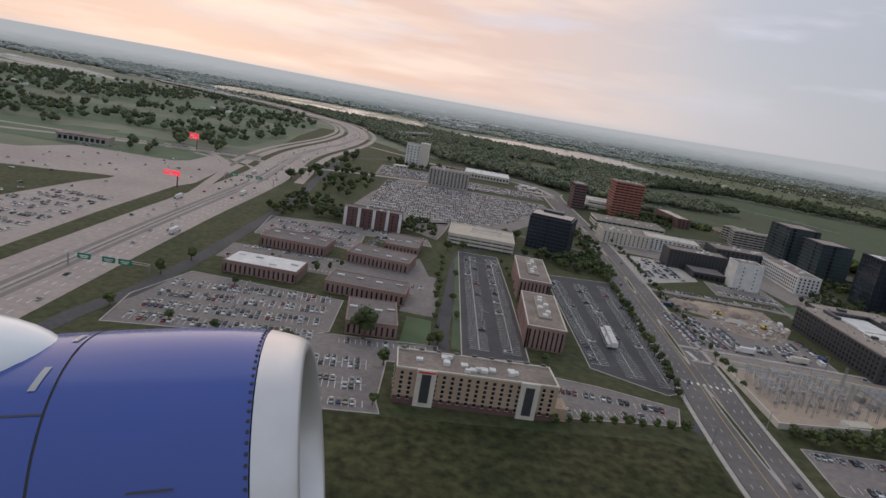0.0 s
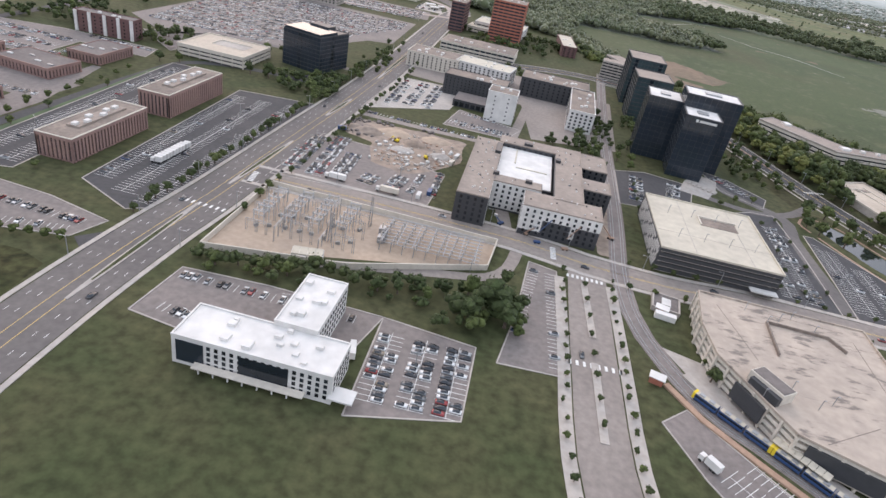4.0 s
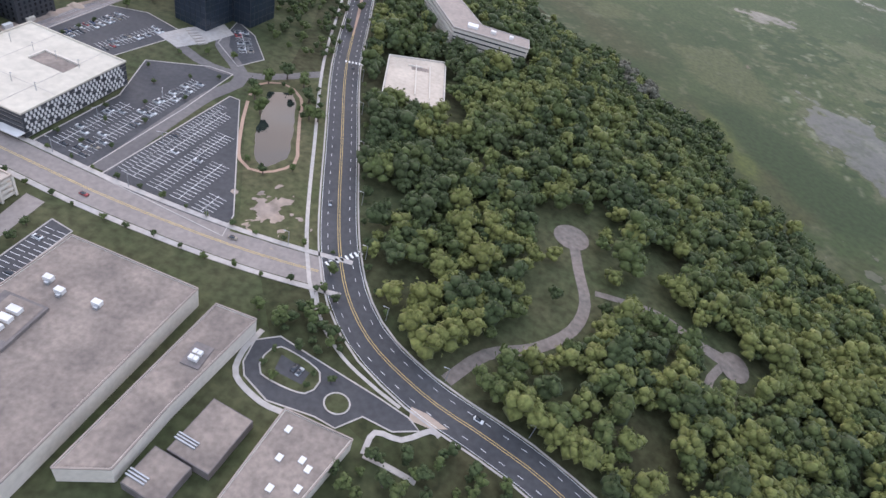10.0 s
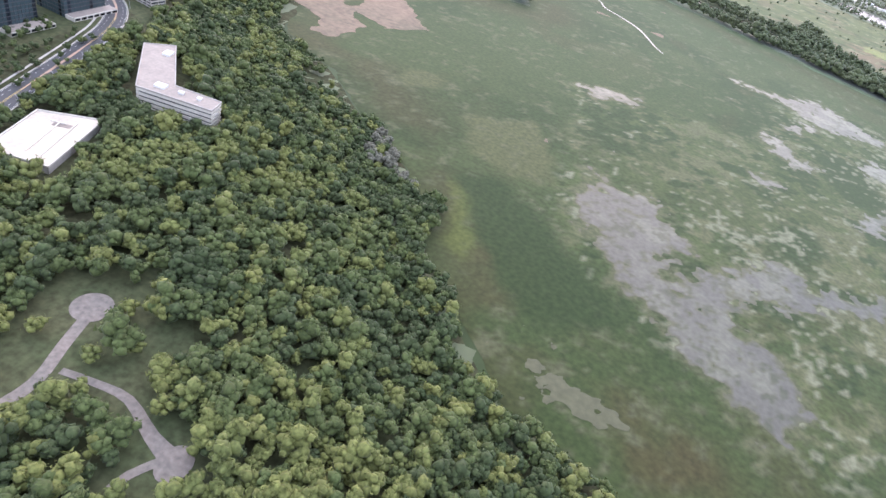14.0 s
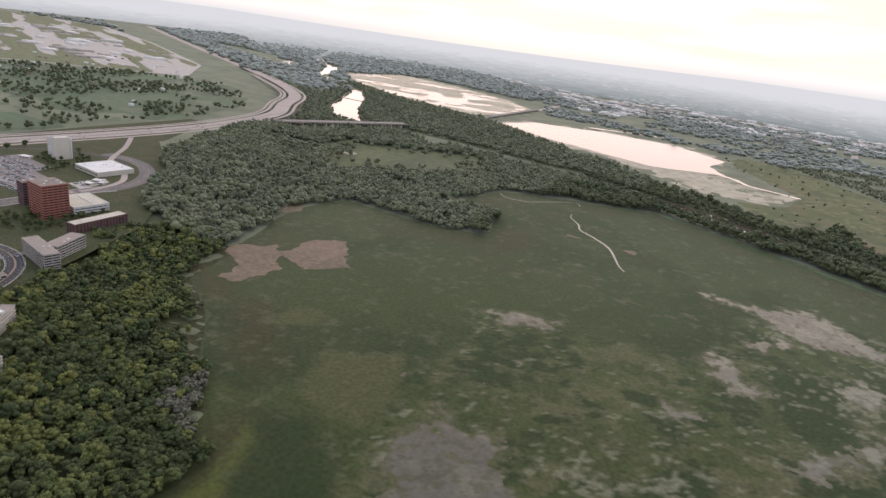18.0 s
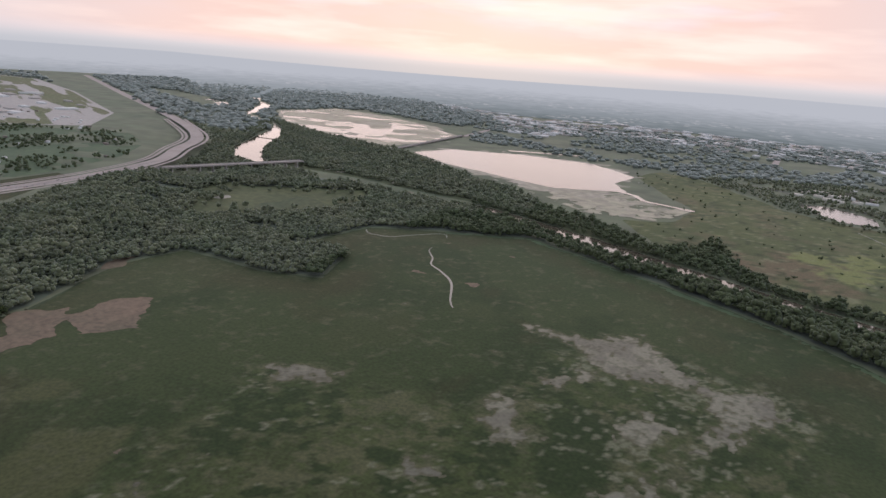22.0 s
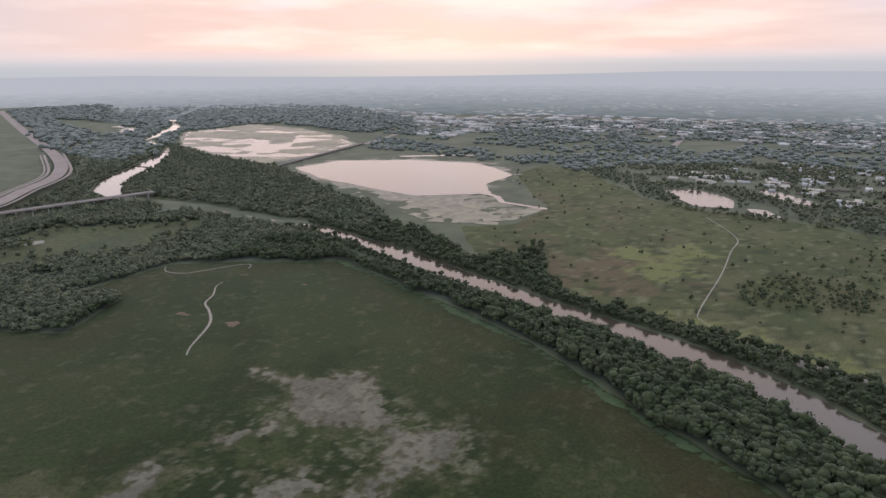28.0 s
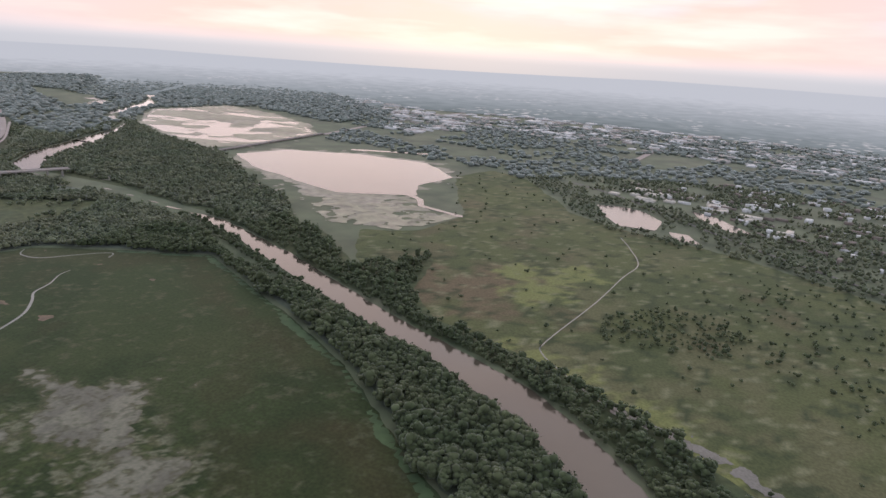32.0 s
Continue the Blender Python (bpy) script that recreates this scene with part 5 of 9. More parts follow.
sheet("pond_lawn", [(263.5, 141), (284, 144), (270, 183), (254, 220), (241, 212), (238, 193), (262, 148)], M["olive_lawn"], 0.085, 0.0, "olive lawn round the pond", "lawn")
patch("pond", (238, 160, 268, 210), 0.8, lambda x, y: inside(x, y, [(242, 198), (248, 202), (252, 196), (255.5, 188), (259, 179), (261.5, 172), (258.5, 165), (255, 167), (249.5, 177), (245, 190)]) + 1.2 * (fbm(x, y, 3, 9) - 0.5), 0.1, M["pond"], "small landscaped pond", "pond", 0.0)
ribbon("pond_path", [(239, 193), (237.5, 199), (243, 205), (251, 201), (256.5, 189), (261, 179), (264, 171), (259, 163.5), (252, 165), (245, 178), (240, 190)], 0.9, M["orange"], 0.12, 0.0, 3, "curving pinkish path round the pond", "path")
ribbon("drive", [(207, 213), (213, 222), (218, 213), (230, 203), (233, 196), (230.5, 186), (229.5, 170), (228.8, 144)], 4.2, M["road"], 0.09, 0.0, 5, "asphalt drive between the car parks", "road")
ribbon("drive", [(14, 118), (9.5, 124), (9, 140), (12, 170), (15, 205), (20, 230), (40, 238), (66, 238)], 3.8, M["asphalt"], 0.09, 0.0, 5, "dark asphalt office park drive", "road")
ribbon("drive", [(104, 117.2), (118, 120.6), (130, 123.4), (139.5, 126), (144, 131.5), (146, 140)], 3.0, M["pale_road"], 0.095, 0.0, 3, "pale concrete drive below the substation wall", "road")
ribbon("drive", [(60, 106), (66, 112)], 6, M["asphalt"], 0.09, 0.0, 3, "asphalt driveway", "road")
ribbon("frontage_road", [(-70, 40), (-69, 110), (-63, 142), (-60, 195), (-58, 281), (-62, 380), (-60, 470), (-20, 520), (40, 525)], 4.4, M["asphalt"], 0.08, 0.0, 8, "dark asphalt frontage road", "road")
ribbon("ramp", [(-100, 100), (-97, 135), (-93, 180), (-94, 237), (-100, 285), (-108, 332), (-124, 368), (-150, 391), (-192, 378), (-255, 370)], 4.5, M["highway"], 0.15, 0.0, 8, "curving concrete motorway ramp", "road")
ribbon("ramp", [(-80, 262), (-84, 300), (-93, 330), (-100, 352), (-140, 372)], 3.6, M["highway"], 0.14, 0.0, 8, "curving concrete motorway ramp", "road")
ribbon("ramp", [(-100, 372), (-93, 430), (-86, 500), (-84, 640), (-84, 722), (-116, 850)], 4.0, M["highway"], 0.16, 0.0, 8, "concrete motorway ramp", "road")
ribbon("overpass_road", [(-280, 330), (-160, 378), (-85, 383), (-40, 400), (20, 415), (96, 440)], 6.5, M["highway"], 0.22, 0.0, 8, "pale concrete crossing road", "road")
ribbon("drive", [(60, 245), (72, 242)], 4, M["asphalt"], 0.09, 0.0, 3, "asphalt driveway", "road")
ribbon("tower_drive", [(208, 205), (222, 200), (236, 204), (250, 218)], 3.5, M["road"], 0.10, 0.0, 4, "asphalt drive to the parkway", "road")
sheet("plaza", [(200, 206), (209, 203), (214, 212), (217, 222), (211, 226), (204, 216)], M["kerb"], 0.12, 0.0, "pale paved forecourt of the tower", "plaza")
sheet("station_plaza", [(176, 114), (184.5, 111), (190, 97), (207, 80), (220, 88), (224, 80), (214, 66), (196, 86), (184, 98)], M["concrete"], 0.10, 0.0, "paved station plaza", "plaza")
sheet("green", [(141, 202), (160, 206), (150, 222), (141, 219)], M["lawn"], 0.1, 0.0, "small green lawn between the apartments", "lawn")
ribbon("park_lane", PARK_LOOP, 2.9, M["old_lane"], 0.12, None, 3, "cracked grey park lane", "path")
ribbon("park_lane", PARK_LANE, [1.8, 2.0, 2.4, 3.2, 5], M["old_lane"], 0.14, None, 3, "cracked grey park lane", "path")
ring = [(338.5 + 5.0 * math.cos(a), 184 + 5.0 * math.sin(a)) for a in np.linspace(0, 6.283, 25)[:-1]]
sheet("turning_circle", ring, M["old_lane"], 0.2, None, "round cracked turning circle in the woods", "path")
ring = [(382 + 3.6 * math.cos(a), 159 + 4.6 * math.sin(a)) for a in np.linspace(0, 6.283, 21)[:-1]]
ribbon("park_lane", [(379, 158), (376, 153), (375, 149)], 2.0, M["old_lane"], 0.16, None, 3, "short spur of the park lane", "path")
sheet("turning_circle", ring, M["old_lane"], 0.3, None, "broken paved patch in the woods", "path")
patch("park_grass", (268, 115, 400, 215), 3, lambda x, y: np.maximum(inside(x, y, CLEAR) + 8, inside(x, y, CLEAR2) + 5), 0.07, M["turf"], "rough grass in a clearing", "grass", None)

# kerbs and pavements
for pts, w, name in ((AVENUE[1:10], 13.0, "avenue"), (CROSS, 8.5, "cross_street"), ([(162.1, 133)] + STATION_ST[1:6], 9.0, "station_street"), (PARKWAY[1:], 8.6, "parkway")):
    for s in (1, -1):
        wide = {"parkway": 0.4, "station_street": 2.4, "cross_street": 1.3}.get(name, 1.0)
        C = offset(pts, s * (w / 2 + 0.25 + wide / 2))
        slab_line("pavement_" + name, C, wide, M["kerb"], 0.16, "pale concrete pavement with a raised kerb", "pavement")
C = offset(PARKWAY, -7.4)
slab_line("pavement_parkway", C[int(0.2 * len(C)):int(0.72 * len(C))], 0.9, M["kerb"], 0.12, "pale concrete footpath along the parkway", "pavement")
for pts, a, b in ((AVENUE, (68.6, 90), (72, 131)), (AVENUE, (73.8, 143), (78, 178)), (AVENUE, (80, 205), (83, 228)), (AVENUE, (85.5, 262), (90, 330))):
    n = 14
    L = np.array([np.array(a) + (np.array(b) - np.array(a)) * k / (n - 1) for k in range(n)])
    slab_line("median", L, 0.4 + 1.1 * np.sin(np.linspace(0.05, 3.09, n)) ** 0.6, M["kerb"], 0.2, "raised kerbed median of the avenue", "median")
    L2 = L[2:-2]
    slab_line("median_planting", L2, 0.15 + 0.75 * np.sin(np.linspace(0.2, 2.9, len(L2))), M["turf"], 0.24, "grass strip on the median", "grass")
for a, b in (((161.7, 132), (161.9, 112)), ((161.5, 104), (161.2, 84))):
    slab_line("median", np.array([np.array(a) + (np.array(b) - np.array(a)) * k / 7 for k in range(8)]), 1.5, M["kerb"], 0.2, "kerbed median with young trees", "median")
for a, b in ((0.20, 0.30), (0.34, 0.46)):
    C = smooth_line(PARKWAY, 4)
    C = C[int(a * len(C)):int(b * len(C))]
    slab_line("median", C, 0.2 + 0.9 * np.sin(np.linspace(0.1, 3.04, len(C))), M["orange"], 0.2, "brown paved parkway median", "median")
Q = []
for d in (-5.0, -3.2, 3.2, 5.0):
    Q += stripes(AVENUE, d, 1.2, 3.6, 0.09, 0.125, 0.05, 0.75)
for d in (-2.6, 2.6):
    Q += stripes(PARKWAY, d, 1.2, 2.8, 0.10, 0.145, 0.02, 0.98)
for d in (-8.6, -6.6, -4.6, 4.6, 6.6, 8.6):
    Q += stripes(HIGHWAY[1:7], d, 2.0, 4.0, 0.16, 0.125)
for x0, y0, dx, dy in ((67, 131.5, 12, -1.5), (77, 153, 0.6, -7), (157.6, 134.6, 9, -0.6), (155, 140.4, 0, 6), (156, 103, 11, 0), (252, 231, 8.5, 3), (286, 142, 6, 8)):
    for k in range(8):
        f = (k + 0.5) / 8
        px, py = x0 + dx * f, y0 + dy * f
        t = np.array([dx, dy]) / math.hypot(dx, dy) * 0.28
        nn = np.array([-t[1], t[0]]) / 0.28 * 0.7
        p = np.array([px, py])
        Q.append([(*(p - t - nn), 0.16), (*(p + t - nn), 0.16), (*(p + t + nn), 0.16), (*(p - t + nn), 0.16)])
for d in (-4.15, 4.15):
    Q += stripes(PARKWAY, d, 6, 0.01, 0.09, 0.146, 0.02, 0.98)
quads("lane_marking", Q, M["line"], "white painted lane dashes and crossings", "road marking")
Q = []
for pts, d, z in ((AVENUE, -1.2, 0.13), (AVENUE, 1.2, 0.13), (PARKWAY, -0.25, 0.15), (PARKWAY, 0.25, 0.15), (CROSS, -0.2, 0.11), (CROSS, 0.2, 0.11)):
    Q += stripes(pts, d, 4, 0.01, 0.12, z, 0.03, 0.97)
quads("centre_line", Q, M["yline"], "yellow painted centre lines", "road marking")
slab_line("median_barrier", smooth_line(HIGHWAY[1:8], 20), 0.4, M["kerb"], 0.45, "concrete barrier between the carriageways", "barrier")
M["oil"] = mat("dark_lane_wear", (0.20, 0.18, 0.165), var=0.1, scale=0.3)
for d in (-2.2, 2.2):
    C = offset(HIGHWAY[1:8], d, 20)
    ribbon("shoulder", [tuple(p) for p in C[::3]], 1.6, M["oil"], 0.13, 0.0, 20, "darker shoulder of the motorway", "road")

# ---- boxes as parts ----
UNIT = {}


def unit_box(key):
    if key not in UNIT:
        me = bpy.data.meshes.new("box_" + key)
        c = [(-.5, -.5, -.5), (.5, -.5, -.5), (.5, .5, -.5), (-.5, .5, -.5), (-.5, -.5, .5), (.5, -.5, .5), (.5, .5, .5), (-.5, .5, .5)]
        me.from_pydata(c, [], [(3, 2, 1, 0), (4, 5, 6, 7), (0, 1, 5, 4), (1, 2, 6, 5), (2, 3, 7, 6), (3, 0, 4, 7)])
        me.materials.append(M[key])
        UNIT[key] = me
    return UNIT[key]


def bx(name, top, u, v, z, su, sv, sz, key, rot=0.0, label=""):
    """A box part: centre u, v and foot z in the thing's own frame."""
    ob = new(name, unit_box(key))
    ob.parent = top
    ob.location, ob.scale, ob.rotation_euler = (u, v, z + sz / 2), (su, sv, sz), (0, 0, radians(rot))
    if label:
        ob["label"] = label
    return ob


def sub(part, *pieces):
    """Hangs pieces that stand in the same thing under one of its parts."""
    for ob in pieces:
        ob.parent = part
        ob.matrix_parent_inverse = part.matrix_basis.inverted()


def thing(name, x, y, z, rot, label, category, group=""):
    top = new(name)
    top.location, top.rotation_euler = (x, y, z), (0, 0, radians(rot))
    return tagged(top, label, category, group)


def faces_of(w, d, which):
    """(centre u, v, length, turn, outward u, outward v) for each named face."""
    t = {"S": (0, -d / 2, w, 0, 0, -1), "N": (0, d / 2, w, 0, 0, 1), "E": (w / 2, 0, d, 90, 1, 0), "W": (-w / 2, 0, d, 90, -1, 0)}
    return [t[k] for k in which]


def parapet(top, w, d, h, key, rim=0.35, lift=0.35):
    for u, v, L, r, ou, ov in faces_of(w, d, "SNEW"):
        bx("parapet", top, u - ou * rim / 2, v - ov * rim / 2, h, L if r == 0 else L - 2 * rim, rim, lift, key, r)


def roof_units(top, w, d, h, n, rg, key="white", size=1.2):
    for k in range(n):
        s = size * rg.uniform(0.6, 1.2)
        bx("roof_unit", top, rg.uniform(-0.36, 0.36) * w, rg.uniform(-0.36, 0.36) * d, h, s, s * rg.uniform(0.6, 1.3), 0.35 + 0.4 * rg.random(), key)


def pier_office(x, y, w, d, h, rot, roof, label, name="office_building", brick="brick", pitch=1.15, units=6, seed=1):
    """Brick office: dark window slots between tall brick piers."""
    rg = np.random.default_rng(seed)
    top = thing(name, x, y, 0, rot, label, "building")
    bx("window_core", top, 0, 0, -0.2, w - 0.5, d - 0.5, h, "glass")
    bx("base_course", top, 0, 0, -0.2, w, d, 0.5, brick)
    bx("cornice", top, 0, 0, h - 0.75, w + 0.05, d + 0.05, 0.75, brick)
    bx("roof", top, 0, 0, h - 0.02, w - 0.6, d - 0.6, 0.06, roof)
    parapet(top, w + 0.1, d + 0.1, h, "cream" if h > 4.5 else brick, 0.3, 0.22)
    for u, v, L, r, ou, ov in faces_of(w, d, "SEW"):
        n = max(3, int(L / pitch))
        for k in range(n + 1):
            s = -L / 2 + 0.3 + (L - 0.6) * k / n
            wide = pitch * 0.62 if 0 < k < n else 0.6
            bx("brick_pier", top, u + (s if r == 0 else 0) - ou * 0.22, v + (s if r else 0) - ov * 0.22, 0.0, wide, 0.44, h - 0.5, brick, r)
    if h > 4.5:
        bx("penthouse_screen", top, 0, 0.04 * d, h, w * 0.36, d * 0.62, 0.5, "roof_tan")
        for k in range(units):
            bx("roof_unit", top, rg.uniform(-0.12, 0.12) * w, (-0.24 + 0.52 * k / max(1, units - 1)) * d, h + 0.5, 1.2, 1.5, 0.6, "white")
    else:
        for k in range(units):
            bx("roof_unit", top, (-0.38 + 0.76 * k / max(1, units - 1)) * w, rg.uniform(-0.25, 0.25) * d, h, 1.9, 0.7, 0.35, "steel" if k % 2 else "white", rg.uniform(-3, 3))
    return top


def punched(name, x, y, w, d, h, rot, wall, roof, label, rows, pitch, which="SEW", win=(0.5, 0.62), base=0.6, seed=3, trim=None, units=8, z=0.0, rim=None, lower=None):
    """A walled building with a grid of set-in windows, each a pane in a raised frame."""
    rg = np.random.default_rng(seed)
    top = thing(name, x, y, z, rot, label, "building")
    if lower:
        bx("lower_wall", top, 0, 0, -0.3, w + 0.06, d + 0.06, h * 0.22 + 0.3, lower)
        bx("wall", top, 0, 0, h * 0.22, w, d, h * 0.78, wall)
    else:
        bx("wall", top, 0, 0, -0.3, w, d, h + 0.3, wall)
    bx("roof", top, 0, 0, h, w - 0.5, d - 0.5, 0.05, roof)
    parapet(top, w + 0.08, d + 0.08, h, rim or wall, 0.28, 0.3)
    for u, v, L, r, ou, ov in faces_of(w, d, which):
        n = max(1, int((L - 0.6) / pitch))
        for j in range(rows):
            zz = base + (h - base - 0.35) * (j + 0.12) / rows
            for k in range(n):
                s = -L / 2 + 0.4 + (L - 0.8) * (k + 0.5) / n
                pane = bx("window", top, u + (s if r == 0 else 0) + ou * 0.02, v + (s if r else 0) + ov * 0.02, zz, win[0], 0.08, win[1], "window", r)
                if trim:
                    sub(pane, bx("sill", top, u + (s if r == 0 else 0) + ou * 0.04, v + (s if r else 0) + ov * 0.04, zz - 0.08, win[0] + 0.12, 0.12, 0.07, trim, r))
    roof_units(top, w, d, h + 0.04, units, rg)
    return top


def deck_garage(name, top, w, d, h, levels, which, deck, wall, opening=0.42):
    """Open parking decks: slabs and solid upstands, with an added dark block inside for the bands of shadow."""
    step = h / levels
    for j in range(levels):
        bx("deck", top, 0, 0, j * step + step * opening - 0.1, w, d, 0.12, "concrete")
        for u, v, L, r, ou, ov in faces_of(w, d, which):
            bx("upstand", top, u - ou * 0.12, v - ov * 0.12, j * step + step * opening, L, 0.24, step * (1 - opening), wall, r)
            for k in range(int(L / 4) + 1):
                s = -L / 2 + 0.15 + (L - 0.3) * k / max(1, int(L / 4))
                bx("column", top, u + (s if r == 0 else 0) - ou * 0.3, v + (s if r else 0) - ov * 0.3, j * step - 0.1, 0.3, 0.3, step * opening + 0.1, wall)
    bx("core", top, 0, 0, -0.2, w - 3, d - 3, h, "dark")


# ---- offices in the north-west ----
OFFICE = "pink brick office block with dark window slots"
LOW = "low pink brick office with dark window slots"
pier_office(35.2, 151.3, 9.6, 28.5, 6.0, -4.5, "roof", OFFICE + " and rooftop plant", units=6, seed=1)
pier_office(38.4, 190.5, 9.8, 30, 6.8, -4.5, "roof", OFFICE + " and rooftop plant", units=6, seed=2)
for k, (x, y, w, d, r, roof) in enumerate([(-39, 196.5, 21.5, 12, -6, "roof_dk"), (-10.5, 193, 20.5, 13, -10, "roof_dk"), (-4.3, 216, 12, 17.5, -5, "roof_dk"), (-41, 164.8, 20.5, 11.5, -4, "white"), (-11.6, 160.3, 22, 11, -5, "roof_dk"), (-8.4, 138, 12, 16, 5, "roof_dk")]):
    pier_office(x, y, w, d, 3.3, r, roof, LOW + (" and a white roof" if roof == "white" else " and a dark roof"), "low_office", pitch=1.3, units=4, seed=10 + k)
# hotel in front
hot = punched("hotel", 14.3, 106, 30.5, 8.6, 7.0, 2.5, "tan", "roof", "tan brick hotel with rows of dark windows", 6, 1.55, "SEW", (0.55, 0.62), 1.0, 5, "cream", 14, rim="cream", lower="plum")
for u in (-9.6, 9.8):
    bay = bx("stair_bay", hot, u, -4.45, 0, 3.6, 0.7, 7.3, "cream")
    sub(bay, bx("bay_glass", hot, u, -4.75, 0.9, 1.7, 0.3, 5.6, "dark"))
bx("sign_bar", hot, -9.6, -4.86, 6.75, 3.2, 0.12, 0.3, "red", 0, "red unreadable sign bar")
bx("canopy", hot, 16.6, -1.5, 0, 2.8, 4.5, 2.6, "tan")
for k in range(9):
    bx("roof_bay", hot, -14 + 3.5 * k, 4.4, 0, 0.9, 0.6, 7.6, "dark")
# plum apartment block
pl = punched("apartment_block", -19, 244.5, 24, 6, 7.5, 0, "plum", "roof_dk", "plum brick apartment block with white bays", 5, 2.2, "SE", (0.5, 0.6), 0.6, 6, None, 3)
for u in (-11, -5.5, 0.5, 6, 11.2):
    bx("white_bay", pl, u, -3.2, 0, 1.2, 0.5, 7.7, "white")
# tan garage
g = thing("parking_garage", 26.5, 248, 0, -5, "tan open parking garage with a pale top deck", "parking garage")
deck_garage("g", g, 27, 23, 4.2, 3, "SNEW", "gar_roof", "cream")
bx("top_deck", g, 0, 0, 4.1, 26.9, 22.9, 0.14, "gar_roof")
parapet(g, 27.1, 23.1, 4.24, "cream", 0.3, 0.4)
bx("ramp_well", g, 2, 2, 4.26, 13, 7, 0.05, "concrete")
bx("well_kerb", g, 2, 5.6, 4.26, 13, 0.3, 0.4, "cream")
bx("well_kerb", g, -4.6, 2, 4.26, 0.3, 7, 0.4, "cream")


def curtain(name, x, y, w, d, h, rot, label, floors, fin, roof="dark", seed=1, which="SEW", body="glass"):
    """A dark glass block: glazing bands floor by floor, with thin fins and spandrel lines."""
    top = thing(name, x, y, 0, rot, label, "building")
    bx("glass_body", top, 0, 0, -0.2, w, d, h + 0.2, body)
    bx("roof", top, 0, 0, h, w - 0.5, d - 0.5, 0.06, roof)
    parapet(top, w + 0.06, d + 0.06, h, "dark", 0.25, 0.3)
    for u, v, L, r, ou, ov in faces_of(w, d, which):
        for j in range(floors):
            bx("spandrel", top, u + ou * 0.03, v + ov * 0.03, h * (j + 0.86) / floors, L, 0.08, h / floors * 0.16, "dark", r)
        n = int(L / fin)
        for k in range(n + 1):
            s = -L / 2 + L * k / n
            bx("fin", top, u + (s if r == 0 else 0) + ou * 0.05, v + (s if r else 0) + ov * 0.05, 0, 0.07, 0.1, h, "dark", r)
        for j in range(floors):
            for k in range(0, n):
                if (j * 7 + k * 3 + seed) % 7 == 0:
                    s = -L / 2 + L * (k + 0.5) / n
                    bx("pane", top, u + (s if r == 0 else 0) + ou * 0.02, v + (s if r else 0) + ov * 0.02, h * j / floors + 0.05, fin * 0.9, 0.05, h / floors * 0.8, "bandglass", r)
    return top


dk = curtain("glass_office", 58.5, 262, 18, 19, 14, -20, "dark blue glass office with a sloping stepped roof", 9, 1.8, "dark", 2)
prism("sloped_top", [(-8.5, -9.5), (8.5, -9.5), (8.5, 2), (-8.5, 2)], 14, 15.2, M["glass"], dk)
bx("penthouse", dk, -1, 5, 14, 9, 5, 1.8, "dark")
# far white hotel, tower
punched("slab_hotel", 16, 408, 27, 14, 11, -5, "concrete", "roof", "pale concrete slab hotel", 7, 2.3, "SE", (1.0, 0.9), 0.8, 7, None, 4)
tw = punched("tower_hotel", -9, 494, 17, 13, 18, -5, "white", "roof", "white tower hotel far along the motorway", 8, 2.6, "SE", (1.0, 0.8), 1.0, 8, None, 2)
bx("side_tower", tw, 6, -2, 0, 7, 12, 20, "cream")
punched("shop_row", 50, 497, 36, 32, 4, -5, "cream", "white", "pale flat retail building", 1, 2.5, "S", (1.4, 1.6), 0.8, 9, None, 10)


def banded(name, x, y, w, d, h, rot, label, floors, wall, band, which="SEW", roof="roof", seed=1, units=4):
    """A block with continuous ribbon windows between solid bands."""
    top = thing(name, x, y, 0, rot, label, "building")
    bx("window_core", top, 0, 0, -0.2, w - 0.3, d - 0.3, h, band)
    for j in range(floors + 1):
        bx("wall_band", top, 0, 0, h * j / floors - (0.2 if j == 0 else h / floors * 0.25), w, d, h / floors * 0.5, wall)
    bx("roof", top, 0, 0, h + h / floors * 0.25, w - 0.4, d - 0.4, 0.05, roof)
    for u, v, L, r, ou, ov in faces_of(w, d, which):
        n = max(2, int(L / 3))
        for k in range(n + 1):
            s = -L / 2 + 0.2 + (L - 0.4) * k / n
            bx("mullion", top, u + (s if r == 0 else 0) - ou * 0.1, v + (s if r else 0) - ov * 0.1, 0, 0.22, 0.22, h, wall, r)
    roof_units(top, w, d, h + h / floors * 0.25, units, np.random.default_rng(seed))
    return top


banded("red_office_tower", 134, 401, 19, 17, 23, -5, "orange red brick office tower with ribbon windows", 13, "redbrick", "glass", "SEW", "roof", 4)
banded("red_office_tower", 104, 408, 8.5, 18, 16.5, -5, "dark red brick office tower", 9, "plum", "glass", "SEW", "roof", 5)
banded("terrace_building", 122, 352, 40, 20, 4, -5, "pale low terrace building", 2, "cream", "glass", "S", "roof", 6, 8)
punched("apartment_block", 104, 302, 24, 16, 6.5, -5, "cream", "roof", "cream and charcoal stepped apartment block", 5, 2.0, "SWE", (0.6, 0.7), 0.6, 11, None, 8)
punched("apartment_block", 128, 300, 26, 14, 6.5, -12, "white", "pale_roof", "white and charcoal apartment block", 5, 2.0, "SWE", (0.8, 0.7), 0.6, 12, None, 8)
punched("hotel_wing", 126, 266, 26, 11, 8, -5, "dark", "roof", "charcoal hotel wing with small windows", 6, 1.5, "SE", (0.4, 0.5), 0.8, 13, None, 5)
punched("hotel_cube", 137.3, 242, 11, 9.5, 11, -5, "white", "roof", "white cube hotel front with few windows", 6, 3.5, "SE", (0.5, 0.5), 1.0, 14, None, 2)
